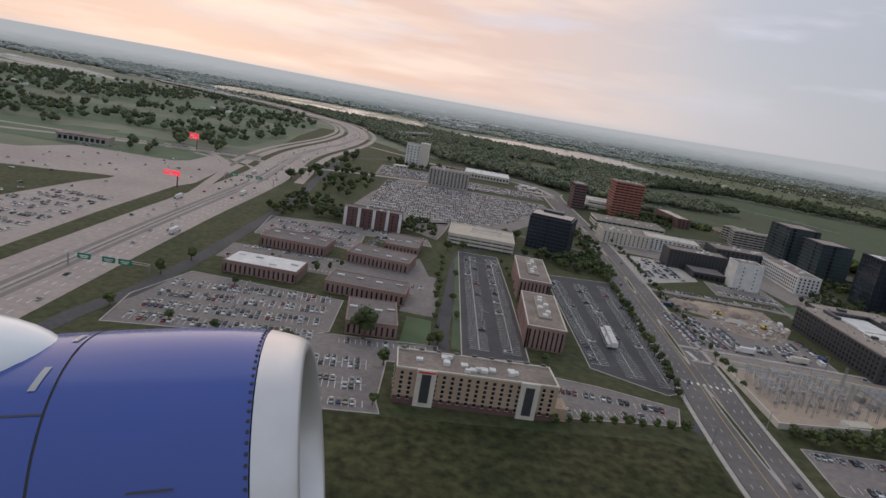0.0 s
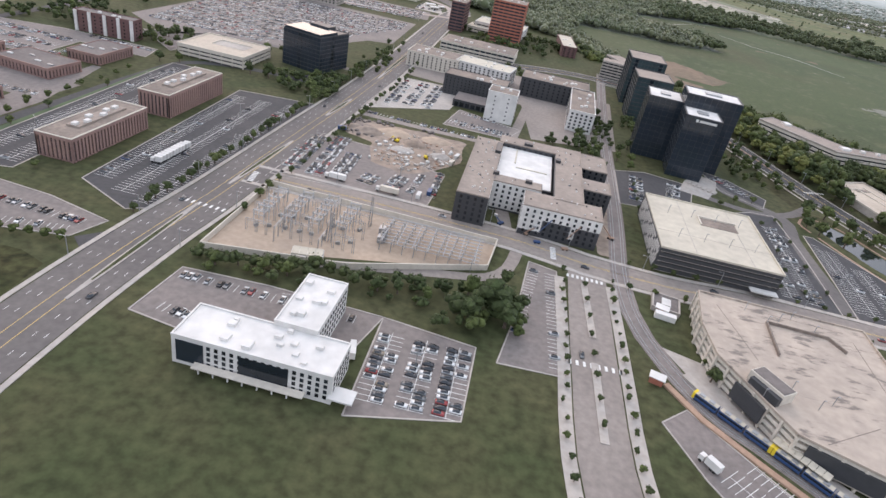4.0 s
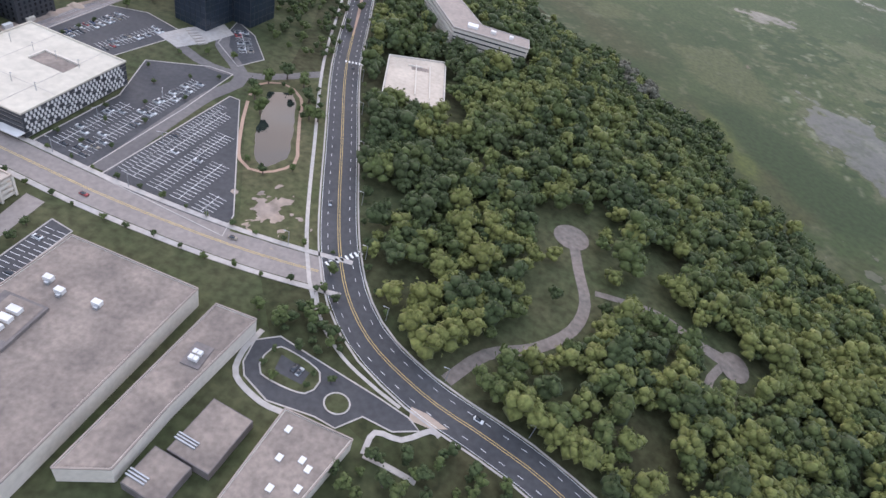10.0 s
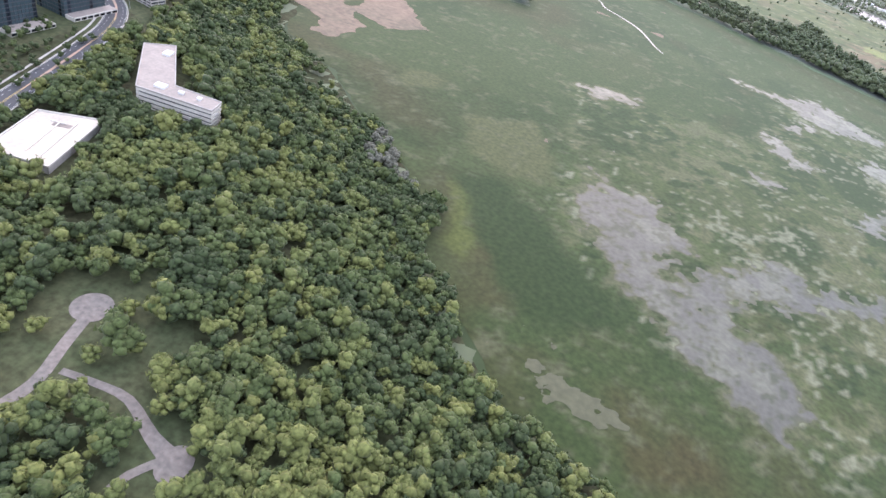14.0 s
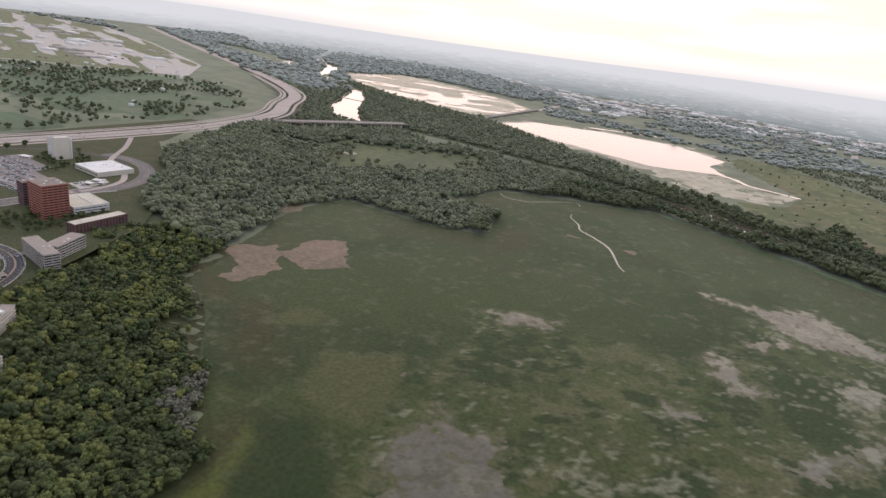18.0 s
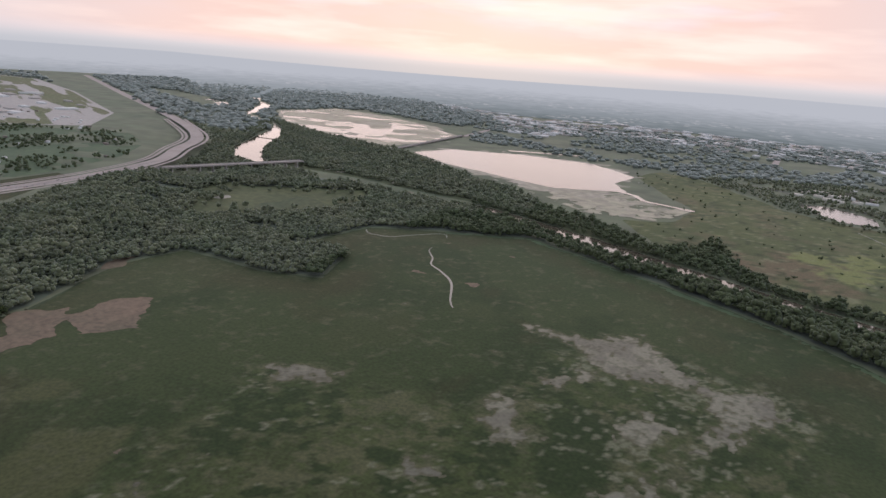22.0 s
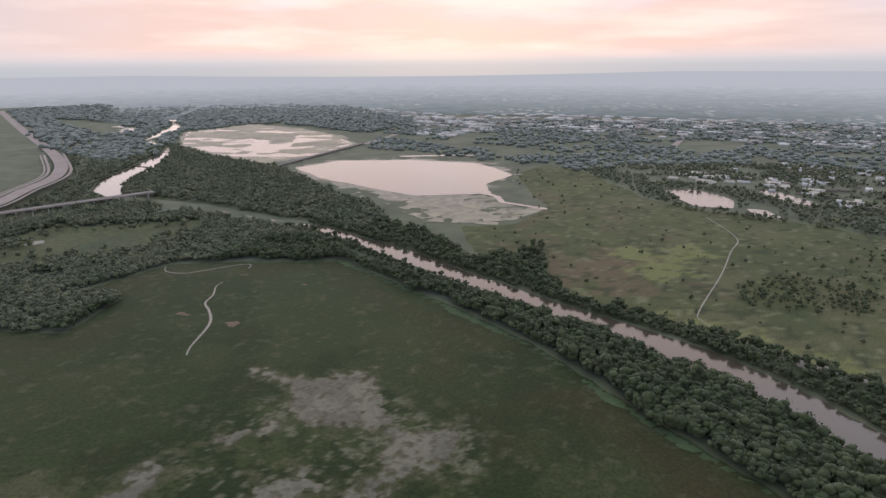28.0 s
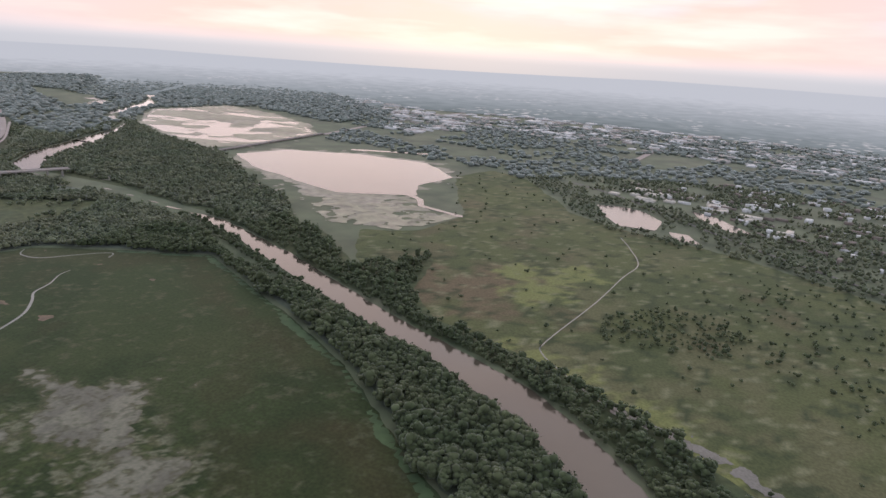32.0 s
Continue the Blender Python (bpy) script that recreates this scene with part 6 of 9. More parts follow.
pod = thing("hotel_podium", 126, 252, 0, -5, "low dark podium with a glazed front", "building")
bx("podium_wall", pod, 0, 0, -0.2, 14, 12, 3.0, "dark")
bx("podium_roof", pod, 0, 0, 2.8, 13.5, 11.5, 0.08, "roof_dk")
for k in range(6):
    bx("window", pod, -5.5 + 2.2 * k, -6.02, 0.4, 1.6, 0.08, 1.6, "window")
punched("apartment_block", 160, 290, 30, 16, 8, -5, "dark", "roof", "charcoal courtyard apartment block", 5, 2.2, "SWE", (0.7, 0.8), 0.8, 15, None, 10)
punched("apartment_block", 170, 264, 10, 36, 8, -5, "white", "roof", "white and charcoal apartment wing", 5, 1.7, "SWE", (0.8, 0.8), 0.8, 16, None, 8)
punched("apartment_block", 172.5, 410, 9, 38, 7.4, 2, "plum", "pale_roof", "brown apartment block with pale bands", 5, 2.2, "SE", (1.2, 0.5), 1.6, 17, None, 4, z=-1.4)
GREY_FLATS = "grey apartment block with open balconies and a pale flat roof"
banded("apartment_block", 205, 354.5, 33, 8.5, 9, -11, GREY_FLATS, 6, "concrete", "window", "SEW", "roof_tan", 18, 3)
banded("apartment_block", 202, 370, 9, 24, 8, 22, GREY_FLATS, 5, "concrete", "window", "SEW", "roof_tan", 19, 2)
M["teal_glass"] = mat("teal_curtain_glass", (0.055, 0.080, 0.088), rough=0.12, var=0.2, scale=0.3, spec=0.6)
curtain("glass_tower", 202, 319, 16, 21, 21, -4, "teal glass office tower with a pale roof rim", 12, 1.6, "roof_tan", 4, body="teal_glass")
curtain("glass_tower", 200, 287, 15, 18, 19, -4, "teal glass office tower with a pale roof rim", 11, 1.6, "roof_tan", 5, body="teal_glass")
for x, y, w, d in ((213, 319, 5, 23), (211, 288, 6, 20)):
    pd = thing("tower_podium", x, y, 0, -4, "low stone podium of a glass tower", "building")
    bx("podium_wall", pd, 0, 0, -0.2, w, d, 1.9, "cream")
    bx("podium_roof", pd, 0, 0, 1.7, w - 0.5, d - 0.5, 0.08, "roof_tan")
    for k in range(7):
        bx("window", pd, w / 2 + 0.02, -d / 2 + d * (k + 0.5) / 7, 0.3, d / 9, 0.06, 1.0, "window", 90)
gw = thing("parking_garage", 131, 425, 0, -8, "white open parking garage with a bright roof deck", "parking garage")
deck_garage("g", gw, 31, 24, 5.6, 3, "SNEW", "pale_roof", "white")
bx("top_deck", gw, 0, 0, 5.5, 30.9, 23.9, 0.14, "pale_roof")
parapet(gw, 31.1, 24.1, 5.64, "white", 0.3, 0.4)
bx("ramp_wall", gw, 0, 2, 5.64, 22, 0.4, 0.5, "white")
# dark tower group
tg = thing("office_tower", 204, 232, 0, -8, "black glass office tower with stepped white roofs", "office tower")
for (u, v, w, d, h) in ((-10.5, 8, 12, 15, 22), (5, 6, 19, 13, 25.8), (1.5, -7, 12, 13, 21.5)):
    bx("glass_block", tg, u, v, -0.2, w, d, h + 0.2, "glass")
    bx("white_roof", tg, u, v, h, w - 0.7, d - 0.7, 0.1, "white")
    for j in range(1, 11):
        bx("floor_line", tg, u, v, h * j / 11 - 0.06, w + 0.06, d + 0.06, 0.10, "dark")
    for uu, vv, L, r, ou, ov in faces_of(w, d, "SEW"):
        for k in range(int(L / 2) + 1):
            s = -L / 2 + L * k / int(L / 2)
            bx("mullion", tg, u + uu + (s if r == 0 else 0) + ou * 0.03, v + vv + (s if r else 0) + ov * 0.03, 0, 0.08, 0.08, h, "dark", r)
    for q, (pu, pv, pw, pd) in enumerate(((0, -d / 2 + .2, w, .4), (0, d / 2 - .2, w, .4), (w / 2 - .2, 0, .4, d), (-w / 2 + .2, 0, .4, d))):
        bx("parapet", tg, u + pu, v + pv, h, pw, pd, 0.35, "dark")
    bx("roof_unit", tg, u, v, h + 0.1, w * 0.3, d * 0.25, 0.5, "steel")
bx("sign_bar", tg, 3.0, -13.56, 20.1, 5.6, 0.12, 0.75, "white", 0, "white unreadable sign bar")
bx("sign_disc", tg, -0.6, -13.56, 20.0, 0.9, 0.13, 0.95, "line", 0, "small white round emblem")
for k in range(6):
    bx("entry_canopy", tg, 4 + k * 1.6, -16.5 - 0.8 * k, 0, 1.0, 3.0, 0.5, "kerb", -25)
# ---- apartments under construction by the tracks ----
ap = thing("new_apartments", 149, 174, 0, -3, "charcoal and white apartment building under construction", "apartment building")
BL = [(-14.8, -3, 8.2, 44, 8.0, "SWE"), (9.5, 5, 8.0, 42, 8.0, "SE"), (8, -19, 20, 9.5, 8.0, "SEW"), (17, 0.5, 9, 8.5, 7.6, "SE"), (16.5, 19, 10, 13, 7.6, "SEN"), (-3, 22, 18, 7, 8.0, "S"), (-4.2, -10.5, 13, 5, 8.0, "S")]
for q, (u, v, w, d, h, which) in enumerate(BL):
    bx("wall", ap, u, v, -0.3, w, d, h + 0.3, "dark")
    bx("roof", ap, u, v, h, w - 0.4, d - 0.4, 0.06 + 0.01 * q, "roof_tan")
    for fu, fv, L, r, ou, ov in faces_of(w, d, which):
        bx("parapet", ap, u + fu - ou * 0.12, v + fv - ov * 0.12, h - 0.1, L, 0.26, 0.36, "roof_tan", r)
        n = max(2, int(L / 1.75))
        if q == 2 and ov == -1:
            bx("white_cladding", ap, u, v + fv - 0.05, 5.0, L, 0.12, h - 5.1, "white", r)
            bx("white_cladding", ap, u - L * 0.36, v + fv - 0.052, 1.6, L * 0.28, 0.12, 3.4, "white", r)
            bx("white_cladding", ap, u + L * 0.17, v + fv - 0.052, 1.6, L * 0.06, 0.12, 3.4, "white", r)
        elif q == 2 and ou == -1 or q == 6:
            bx("white_cladding", ap, u + fu + ou * 0.05, v + fv + ov * 0.05, 0.6, L, 0.12, h - 0.7, "white", r)
        elif q == 0 and ou == 1:
            bx("white_cladding", ap, u + fu + 0.05, v + fv - 15, 0.6, 13, 0.12, h - 0.7, "white", r)
        for j in range(5):
            for k in range(n):
                s = -L / 2 + 0.5 + (L - 1.0) * (k + 0.5) / n
                bx("window", ap, u + fu + (s if r == 0 else 0) + ou * 0.09, v + fv + (s if r else 0) + ov * 0.09, 0.9 + 1.42 * j, 0.62, 0.08, 0.8, "window", r)
bx("podium_deck", ap, -3, 6, -0.2, 16, 30, 6.9, "dark")
bx("white_deck", ap, -3, 6, 6.7, 15.6, 29, 0.12, "white")
bx("deck_step", ap, -1, 3, 6.82, 9, 0.4, 0.2, "pale_roof")
bx("deck_step", ap, -6, 12, 6.82, 0.4, 12, 0.2, "pale_roof")
rv = np.random.default_rng(5)
for q, (u, v, w, d, h, which) in enumerate(BL):
    for k in range(int(w * d / 17)):
        bx("vent", ap, u + rv.uniform(-0.42, 0.42) * w, v + rv.uniform(-0.44, 0.44) * d, h + 0.06, 0.34, 0.34, 0.3, ("white", "roof_dk", "steel")[k % 3])
for u, v, w, d in ((-10.5, -8.4, 1.6, 1.2), (-1.5, -9.6, 1.8, 1.2), (6.4, 12, 1.4, 2.0), (-3, 20.4, 2.6, 1.6), (-11.6, 11.5, 1.6, 7.5)):
    bx("stair_head", ap, u, v, 8.0, w, d, 0.9, "dark")
for k in range(14):
    bx("vent", ap, -15 + (k % 3) * 1.6, -20 + 2.9 * k, 8.06, 0.3, 0.3, 0.35, "white")
for x, y, c1 in ((158, 146.5, "orange"), (151, 147, "blue_p")):
    li = thing("boom_lift", x, y, 0.1, 10, "boom lift with a raised arm beside the site", "lift")
    bx("chassis", li, 0, 0, 0.1, 1.6, 0.9, 0.45, c1)
    arm = bx("boom", li, 1.1, 0.2, 2.4, 0.16, 0.16, 5.0, c1)
    arm.rotation_euler = (0.25, 0.45, 0)
    for sx in (-0.5, 0.5):
        for sy in (-0.4, 0.4):
            bx("wheel", li, sx, sy, 0, 0.35, 0.2, 0.3, "tyre")

# ---- white-decked garage ----
gw = thing("parking_garage", 195.8, 161.8, 0, -3, "dark slatted parking garage with a pale roof deck", "parking garage")
deck_garage("gw", gw, 29.5, 33, 6.6, 5, "SNE", "pale_roof", "dark", 0.3)
bx("roof_deck", gw, 0, 0, 6.5, 29.6, 33.1, 0.22, "pale_roof")
parapet(gw, 29.8, 33.3, 6.6, "pale_roof", 0.3, 0.45)
bx("ramp_well", gw, 3.5, 5, 6.74, 10, 5, 0.04, "roof")
bx("well_kerb", gw, 3.5, 7.6, 6.74, 10.4, 0.35, 0.5, "cream")
bx("well_kerb", gw, -1.6, 5, 6.74, 0.35, 5, 0.5, "cream")
bx("deck_joint", gw, -6, 0, 6.73, 0.15, 32, 0.03, "kerb")
bx("deck_joint", gw, 8, 0, 6.73, 0.15, 32, 0.03, "kerb")
bx("deck_joint", gw, 0, -6, 6.73, 29, 0.15, 0.03, "kerb")
bx("west_wall", gw, -14.85, 0, -0.2, 0.3, 33, 6.6, "dark")
bx("east_wall", gw, 14.6, 0, 0.2, 0.3, 32, 6.2, "dark")
for side_u, count in ((14.8, 26), (-15.06, 26)):
    for j in range(6):
        for k in range(count):
            if (k * 5 + j * 3) % 7 != 0:
                bx("screen_panel", gw, side_u, -15.6 + 31.2 * (k + 0.5 * (j % 2)) / count, 0.5 + 1.0 * j, 0.12, 0.55, 0.8, "white")
bx("entrance_roof", gw, 11.5, -17.6, 1.6, 6.5, 2.2, 0.3, "white")
for k in range(4):
    for q in range(2):
        po = thing("lamp_post", 186 + 6.5 * k, 154 + 14 * q, 6.72, 0, "slim lamp post on the parking deck", "lamp post", "deck lamps")
        bx("pole", po, 0, 0, 0, 0.1, 0.1, 2.4, "steel")
        bx("lamp_head", po, 0.2, 0, 2.3, 0.5, 0.18, 0.1, "steel")

# ---- station garage with the big tan deck ----
GA = [(186, 131), (183.6, 118), (184, 108), (192.4, 90.2), (208, 82.8), (219.2, 91), (221.5, 128.5)]
ga = thing("station_garage", 0, 0, 0, 0, "tan concrete parking garage with a stained roof deck", "parking garage")
cx, cy = np.mean(GA, axis=0)
shr = lambda k: [(cx + (x - cx) * k, cy + (y - cy) * k) for x, y in GA]
# dark filler block stands in for the shade inside the decks
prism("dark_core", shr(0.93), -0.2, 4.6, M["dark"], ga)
for j in range(4):
    prism("deck_band", GA, j * 1.3 + 0.45, j * 1.3 + 1.15, M["cream"], ga)
prism("roof_deck", GA, 4.9, 5.15, M["tan_deck"], ga)
for (x0, y0), (x1, y1) in zip(GA, GA[1:] + GA[:1]):
    L = math.hypot(x1 - x0, y1 - y0)
    a = math.degrees(math.atan2(y1 - y0, x1 - x0))
    bx("parapet", ga, (x0 + x1) / 2, (y0 + y1) / 2, 5.1, L, 0.3, 0.42, "tan_deck", a)
    for k in range(int(L / 3.2) + 1):
        f = k / max(1, int(L / 3.2))
        bx("column", ga, x0 + (x1 - x0) * f, y0 + (y1 - y0) * f, -0.2, 0.5, 0.5, 5.2, "cream", a)
well = [(198.5, 123.5), (211, 122.3), (213, 118), (210, 100), (196, 101), (197, 112)]
prism("lower_deck", well, 5.0, 5.17, M["tan_deck"], ga)
for a, b in ((0, 1), (5, 0), (1, 2)):
    (x0, y0), (x1, y1) = well[a], well[b]
    bx("well_wall", ga, (x0 + x1) / 2, (y0 + y1) / 2, 5.1, math.hypot(x1 - x0, y1 - y0), 0.3, 0.7, "roof", math.degrees(math.atan2(y1 - y0, x1 - x0)))
for u, v, L, a in ((190.5, 118, 18, -80), (216, 112, 22, 86), (203, 93, 14, 30), (205, 127, 22, -5)):
    bx("deck_joint", ga, u, v, 5.14, L, 0.14, 0.03, "roof", a)
bx("stair_tower", ga, 191, 100.5, 0, 3.6, 7.0, 7.4, "cream", 33)
bx("tower_glass", ga, 190.0, 99.3, 0.4, 2.6, 6.0, 6.4, "dark", 33)
bx("tower_cap", ga, 191, 100.5, 7.4, 3.0, 6.6, 0.12, "roof_dk", 33)
bx("facade_glass", ga, 199.5, 86.6, 1.0, 12, 0.5, 3.4, "dark", -25.5)
bx("facade_glass", ga, 187.6, 99.0, 1.0, 7, 0.5, 3.4, "dark", -64)
bx("banner", ga, 186.6, 105.4, 2.2, 1.5, 0.3, 1.5, "yellow_p", -65, "yellow unreadable banner")
for j in range(4):
    bx("slot_window", ga, 213.0, 86.1, 0.7 + 1.1 * j, 5.0, 0.5, 0.5, "dark", 36)
bx("dark_annex", ga, 217.4, 86.3, 0, 5.6, 5.0, 3.6, "dark", 10)
for k in range(10):
    po = thing("lamp_post", 189 + 3.3 * (k % 5) + 6 * (k // 5), 98 + 25 * (k // 5) + 2 * (k % 3), 5.15, 0, "slim lamp post on the parking deck", "lamp post", "deck lamps")
    bx("pole", po, 0, 0, 0, 0.1, 0.1, 2.2, "steel")
    bx("lamp_head", po, 0.2, 0, 2.1, 0.5, 0.18, 0.1, "steel")

# ---- station: track, platform roofs, train ----
Q = []
for d in (-1.6, -0.9, 0.9, 1.6):
    C = offset(RAIL, d, 3.0)
    slab_line("rail", C, 0.09, M["steel"], 0.2, "steel tram rail", "rail")
C = offset(RAIL, 0, 1.0)
s = np.concatenate([[0], np.cumsum(np.linalg.norm(np.diff(C, axis=0), axis=1))])
plat = [(176.5, 104), (181.5, 96.3), (189, 88.6), (198, 80), (204, 74)]
slab_line("platform", np.array(plat) + np.array([-1.9, -1.7]), 1.3, M["orange"], 0.42, "tram platform with an orange edge", "platform")
slab_line("platform", np.array(plat) + np.array([2.6, 2.4]), 1.6, M["concrete"], 0.42, "tram platform beside the garage", "platform")
for x, y, L in ((193.6, 88.4, 9.5), (203.6, 77.6, 6.0)):
    ca = thing("platform_canopy", x, y, 0.4, -44, "pale ribbed platform canopy on posts", "canopy", "platform canopies")
    for k in range(8):
        bx("roof_panel", ca, -L / 2 + L * (k + 0.5) / 8, 0, 1.75, L / 8 - 0.08, 2.0, 0.14, "pale_roof")
    for k in range(4):
        bx("post", ca, -L / 2 + 0.6 + (L - 1.2) * k / 3, 0, 0, 0.14, 0.14, 1.75, "steel")
tr = thing("light_rail_train", 190, 90.2, 0.2, -43.5, "dark blue light rail train with yellow ends at the platform", "train")
for k in range(6):
    u = -12.5 + 5.0 * k
    body = bx("car_body", tr, u, 0, 0.25, 4.7, 1.25, 1.15, "blue_p")
    if k in (0, 2, 3, 5):
        bx("end_cap", tr, u + (-2.2 if k in (0, 3) else 2.2), 0, 0.25, 0.5, 1.31, 1.3, "yellow_p", 0, "yellow end panel")
    sub(body, bx("window_strip", tr, u, 0, 0.8, 4.4, 1.29, 0.4, "window"), bx("roof", tr, u, 0, 1.4, 4.5, 1.1, 0.12, "pale_roof"))
    for q in (-1.6, 1.6):
        bx("bogie", tr, u + q, 0, 0, 0.8, 1.0, 0.28, "tyre")
        bx("roof_box", tr, u + q * 0.6, 0, 1.52, 1.0, 0.8, 0.18, "steel")
for x, y in ((172.8, 102.5), (178.5, 127)):
    kb = thing("station_kiosk", x, y, 0, -20, "small brick station kiosk with a white roof", "kiosk")
    bx("wall", kb, 0, 0, -0.1, 2.4, 1.6, 1.5, "redbrick")
    bx("roof", kb, 0, 0, 1.4, 3.0, 2.2, 0.18, "white")
bld = thing("track_building", 180, 130, 0, -12, "small grey rail building with a pale roof light", "building")
bx("roof", bld, 0, 0, 0, 5.8, 6.4, 0.95, "roof_dk")
for u, v, w, d in ((0, -3.1, 5.6, 0.35), (0, 3.1, 5.6, 0.35), (-2.9, 0, 0.35, 6.5), (2.9, 0, 0.35, 6.5)):
    bx("wall", bld, u, v, 0, w, d, 1.25, "concrete")
bx("roof_light", bld, 0, 0, 0.9, 2, 3, 0.4, "white")
bx("white_annex", bld, 0, -5.2, 0, 4.5, 1.6, 1.3, "white")

# ---- industrial plant, south east ----
pn = thing("plant_building", 0, 0, 0, 0, "long tan flat roofed plant with rooftop machines", "building")
PL = [(238, 70), (266, 68), (269.5, 119.8), (242, 120.5)]
prism("wall", PL, -0.3, 4.9, M["cream"], pn)
inn = [(238.3, 70.3), (265.7, 68.3), (269.2, 119.5), (242.3, 120.2)]
prism("roof", inn, 4.85, 4.96, M["roof"], pn)
for (x0, y0), (x1, y1) in zip(PL, PL[1:] + PL[:1]):
    bx("parapet", pn, (x0 + x1) / 2, (y0 + y1) / 2, 4.85, math.hypot(x1 - x0, y1 - y0), 0.25, 0.3, "roof_tan", math.degrees(math.atan2(y1 - y0, x1 - x0)))
for u, v, w, d, h, k in ((247, 99, 8.5, 10, 0.7, "roof_dk"), (247.5, 99.5, 6.5, 8, 0.75, "roof"), (247.5, 101, 2.2, 1.3, 1.6, "white"), (247.5, 99, 2.2, 1.3, 1.6, "white"), (247.5, 97, 2.2, 1.3, 1.6, "white")):
    bx("roof_yard", pn, u, v, 4.95, w, d, h, k)
for k in range(5):
    chiller = bx("chiller", pn, 249, 90 - 2.4 * k, 4.95, 5.5, 1.2, 0.7, "steel")
    for q in range(5):
        sub(chiller, bx("fan", pn, 247.2 + 0.9 * q, 90 - 2.4 * k, 5.65, 0.6, 0.8, 0.12, "white"))
for k in range(9):
    bx("vent", pn, 241.2, 92 - 1.6 * k, 4.95, 0.7, 0.5, 0.3, "white")
for u, v in ((246.5, 109.5), (250, 108), (257, 108.5)):
    bx("roof_unit", pn, u, v, 4.95, 1.6, 1.1, 1.0, "white")
    bx("roof_unit", pn, u + 0.4, v - 0.8, 4.95, 0.8, 0.8, 0.6, "steel")
bx("glazed_front", pn, 239.6, 96, 0, 0.8, 20, 3.8, "glass", 3)
for k in range(10):
    bx("window", pn, 240.4, 106 + 1.3 * k, 1.0, 0.2, 0.8, 1.6, "window", -3)
p2 = thing("plant_annex", 0, 0, 0, 0, "tan flat roofed plant wing", "building")
P2 = [(270.5, 81.5), (278, 84.5), (279, 97), (282.3, 118.8), (274, 118.6)]
prism("wall", P2, -0.3, 4.2, M["cream"], p2)
prism("roof", [(270.8, 81.9), (277.7, 84.7), (278.7, 97), (282, 118.5), (274.2, 118.3)], 4.15, 4.26, M["roof"], p2)
for (x0, y0), (x1, y1) in zip(P2, P2[1:] + P2[:1]):
    bx("parapet", p2, (x0 + x1) / 2, (y0 + y1) / 2, 4.15, math.hypot(x1 - x0, y1 - y0), 0.25, 0.3, "roof_tan", math.degrees(math.atan2(y1 - y0, x1 - x0)))
bx("roof_yard", p2, 277.5, 107, 4.25, 3.5, 5, 0.25, "roof_dk")
for k in range(4):
    bx("roof_unit", p2, 277 + 0.9 * (k % 2), 106 + 1.3 * (k // 2), 4.5, 0.8, 0.9, 0.7, "white")
p3 = thing("loop_building", 0, 0, 0, 0, "tan flat roofed building with skylights", "building")
P3 = [(293.6, 84), (303.5, 84), (308.5, 103.7), (295.7, 104.3)]
prism("wall", P3, -0.3, 3.8, M["cream"], p3)
prism("roof", [(293.9, 84.3), (303.3, 84.3), (308.1, 103.5), (296, 104)], 3.75, 3.86, M["roof"], p3)
for (x0, y0), (x1, y1) in zip(P3, P3[1:] + P3[:1]):
    bx("parapet", p3, (x0 + x1) / 2, (y0 + y1) / 2, 3.75, math.hypot(x1 - x0, y1 - y0), 0.25, 0.3, "roof_tan", math.degrees(math.atan2(y1 - y0, x1 - x0)))
for u, v in ((299, 96), (302.5, 97), (304, 96), (300, 91), (304, 92.5), (298, 101)):
    bx("skylight", p3, u, v, 3.86, 1.0, 1.2, 0.25, "white", -8)
for u, v, w, d in ((287, 96, 8, 11), (283.4, 87, 7, 7)):
    sh = thing("service_yard_shed", u, v, 0, -8, "low dark service shed with rooftop pipes", "shed")
    bx("wall", sh, 0, 0, 0, w, d, 2.2, "roof_dk")
    bx("roof", sh, 0, 0, 2.2, w - 0.3, d - 0.3, 0.05, "roof")
    for k in range(3):
        bx("pipe", sh, -w * 0.3, -d * 0.3 + k * 0.5, 2.2, w * 0.5, 0.25, 0.3, "steel")
for walk_pts in ([(283, 120), (282.3, 114), (283.9, 108.8), (290.5, 105.8), (296, 105.6)], [(310.8, 104), (311.2, 108.7), (316.1, 109.3), (320.4, 113.2), (322.4, 112.8)], [(310.9, 103.9), (315.9, 103.5), (321, 102.8)]):
    slab_line("loop_walk", smooth_line(walk_pts, 1.5), 1.1, M["kerb"], 0.14, "pale concrete walk round the loop", "path")
slab_line("park_path", smooth_line([(287.8, 133.9), (292.5, 126.8), (299.5, 121.1), (307.1, 117.6), (313.6, 115.4)], 2), 0.7, M["concrete"], 0.1, "narrow grey footpath over the lawn", "path")
sheet("crossing_pad", [(315.5, 116.5), (318.9, 116.3), (323.4, 114.9), (320.4, 113.6), (316, 113.6)], M["sand"], 0.13, 0.0, "tan brick pad where the loop meets the parkway", "pavement")
isl = [(286.2, 114.8), (288.1, 118), (297.1, 115.9), (296.6, 110.6), (287.6, 111)]
isl_line = smooth_line(isl + [isl[0]], 1.5)
sheet("island_grass", [tuple(p) for p in isl_line[:-1]], M["turf"], 0.17, 0.0, "grass island with trees in the loop", "grass")
slab_line("island_kerb", isl_line, 0.3, M["kerb"], 0.2, "pale kerb round the loop island", "kerb")
sheet("island_bay", [(289, 116.4), (295.5, 115), (295.2, 112), (289.4, 112.6)], M["asphalt"], 0.185, 0.0, "small parking bay on the island", "car park")
ringp = [(302.7 + 2.4 * math.cos(a), 111.2 + 2.2 * math.sin(a)) for a in np.linspace(0, 6.283, 21)]
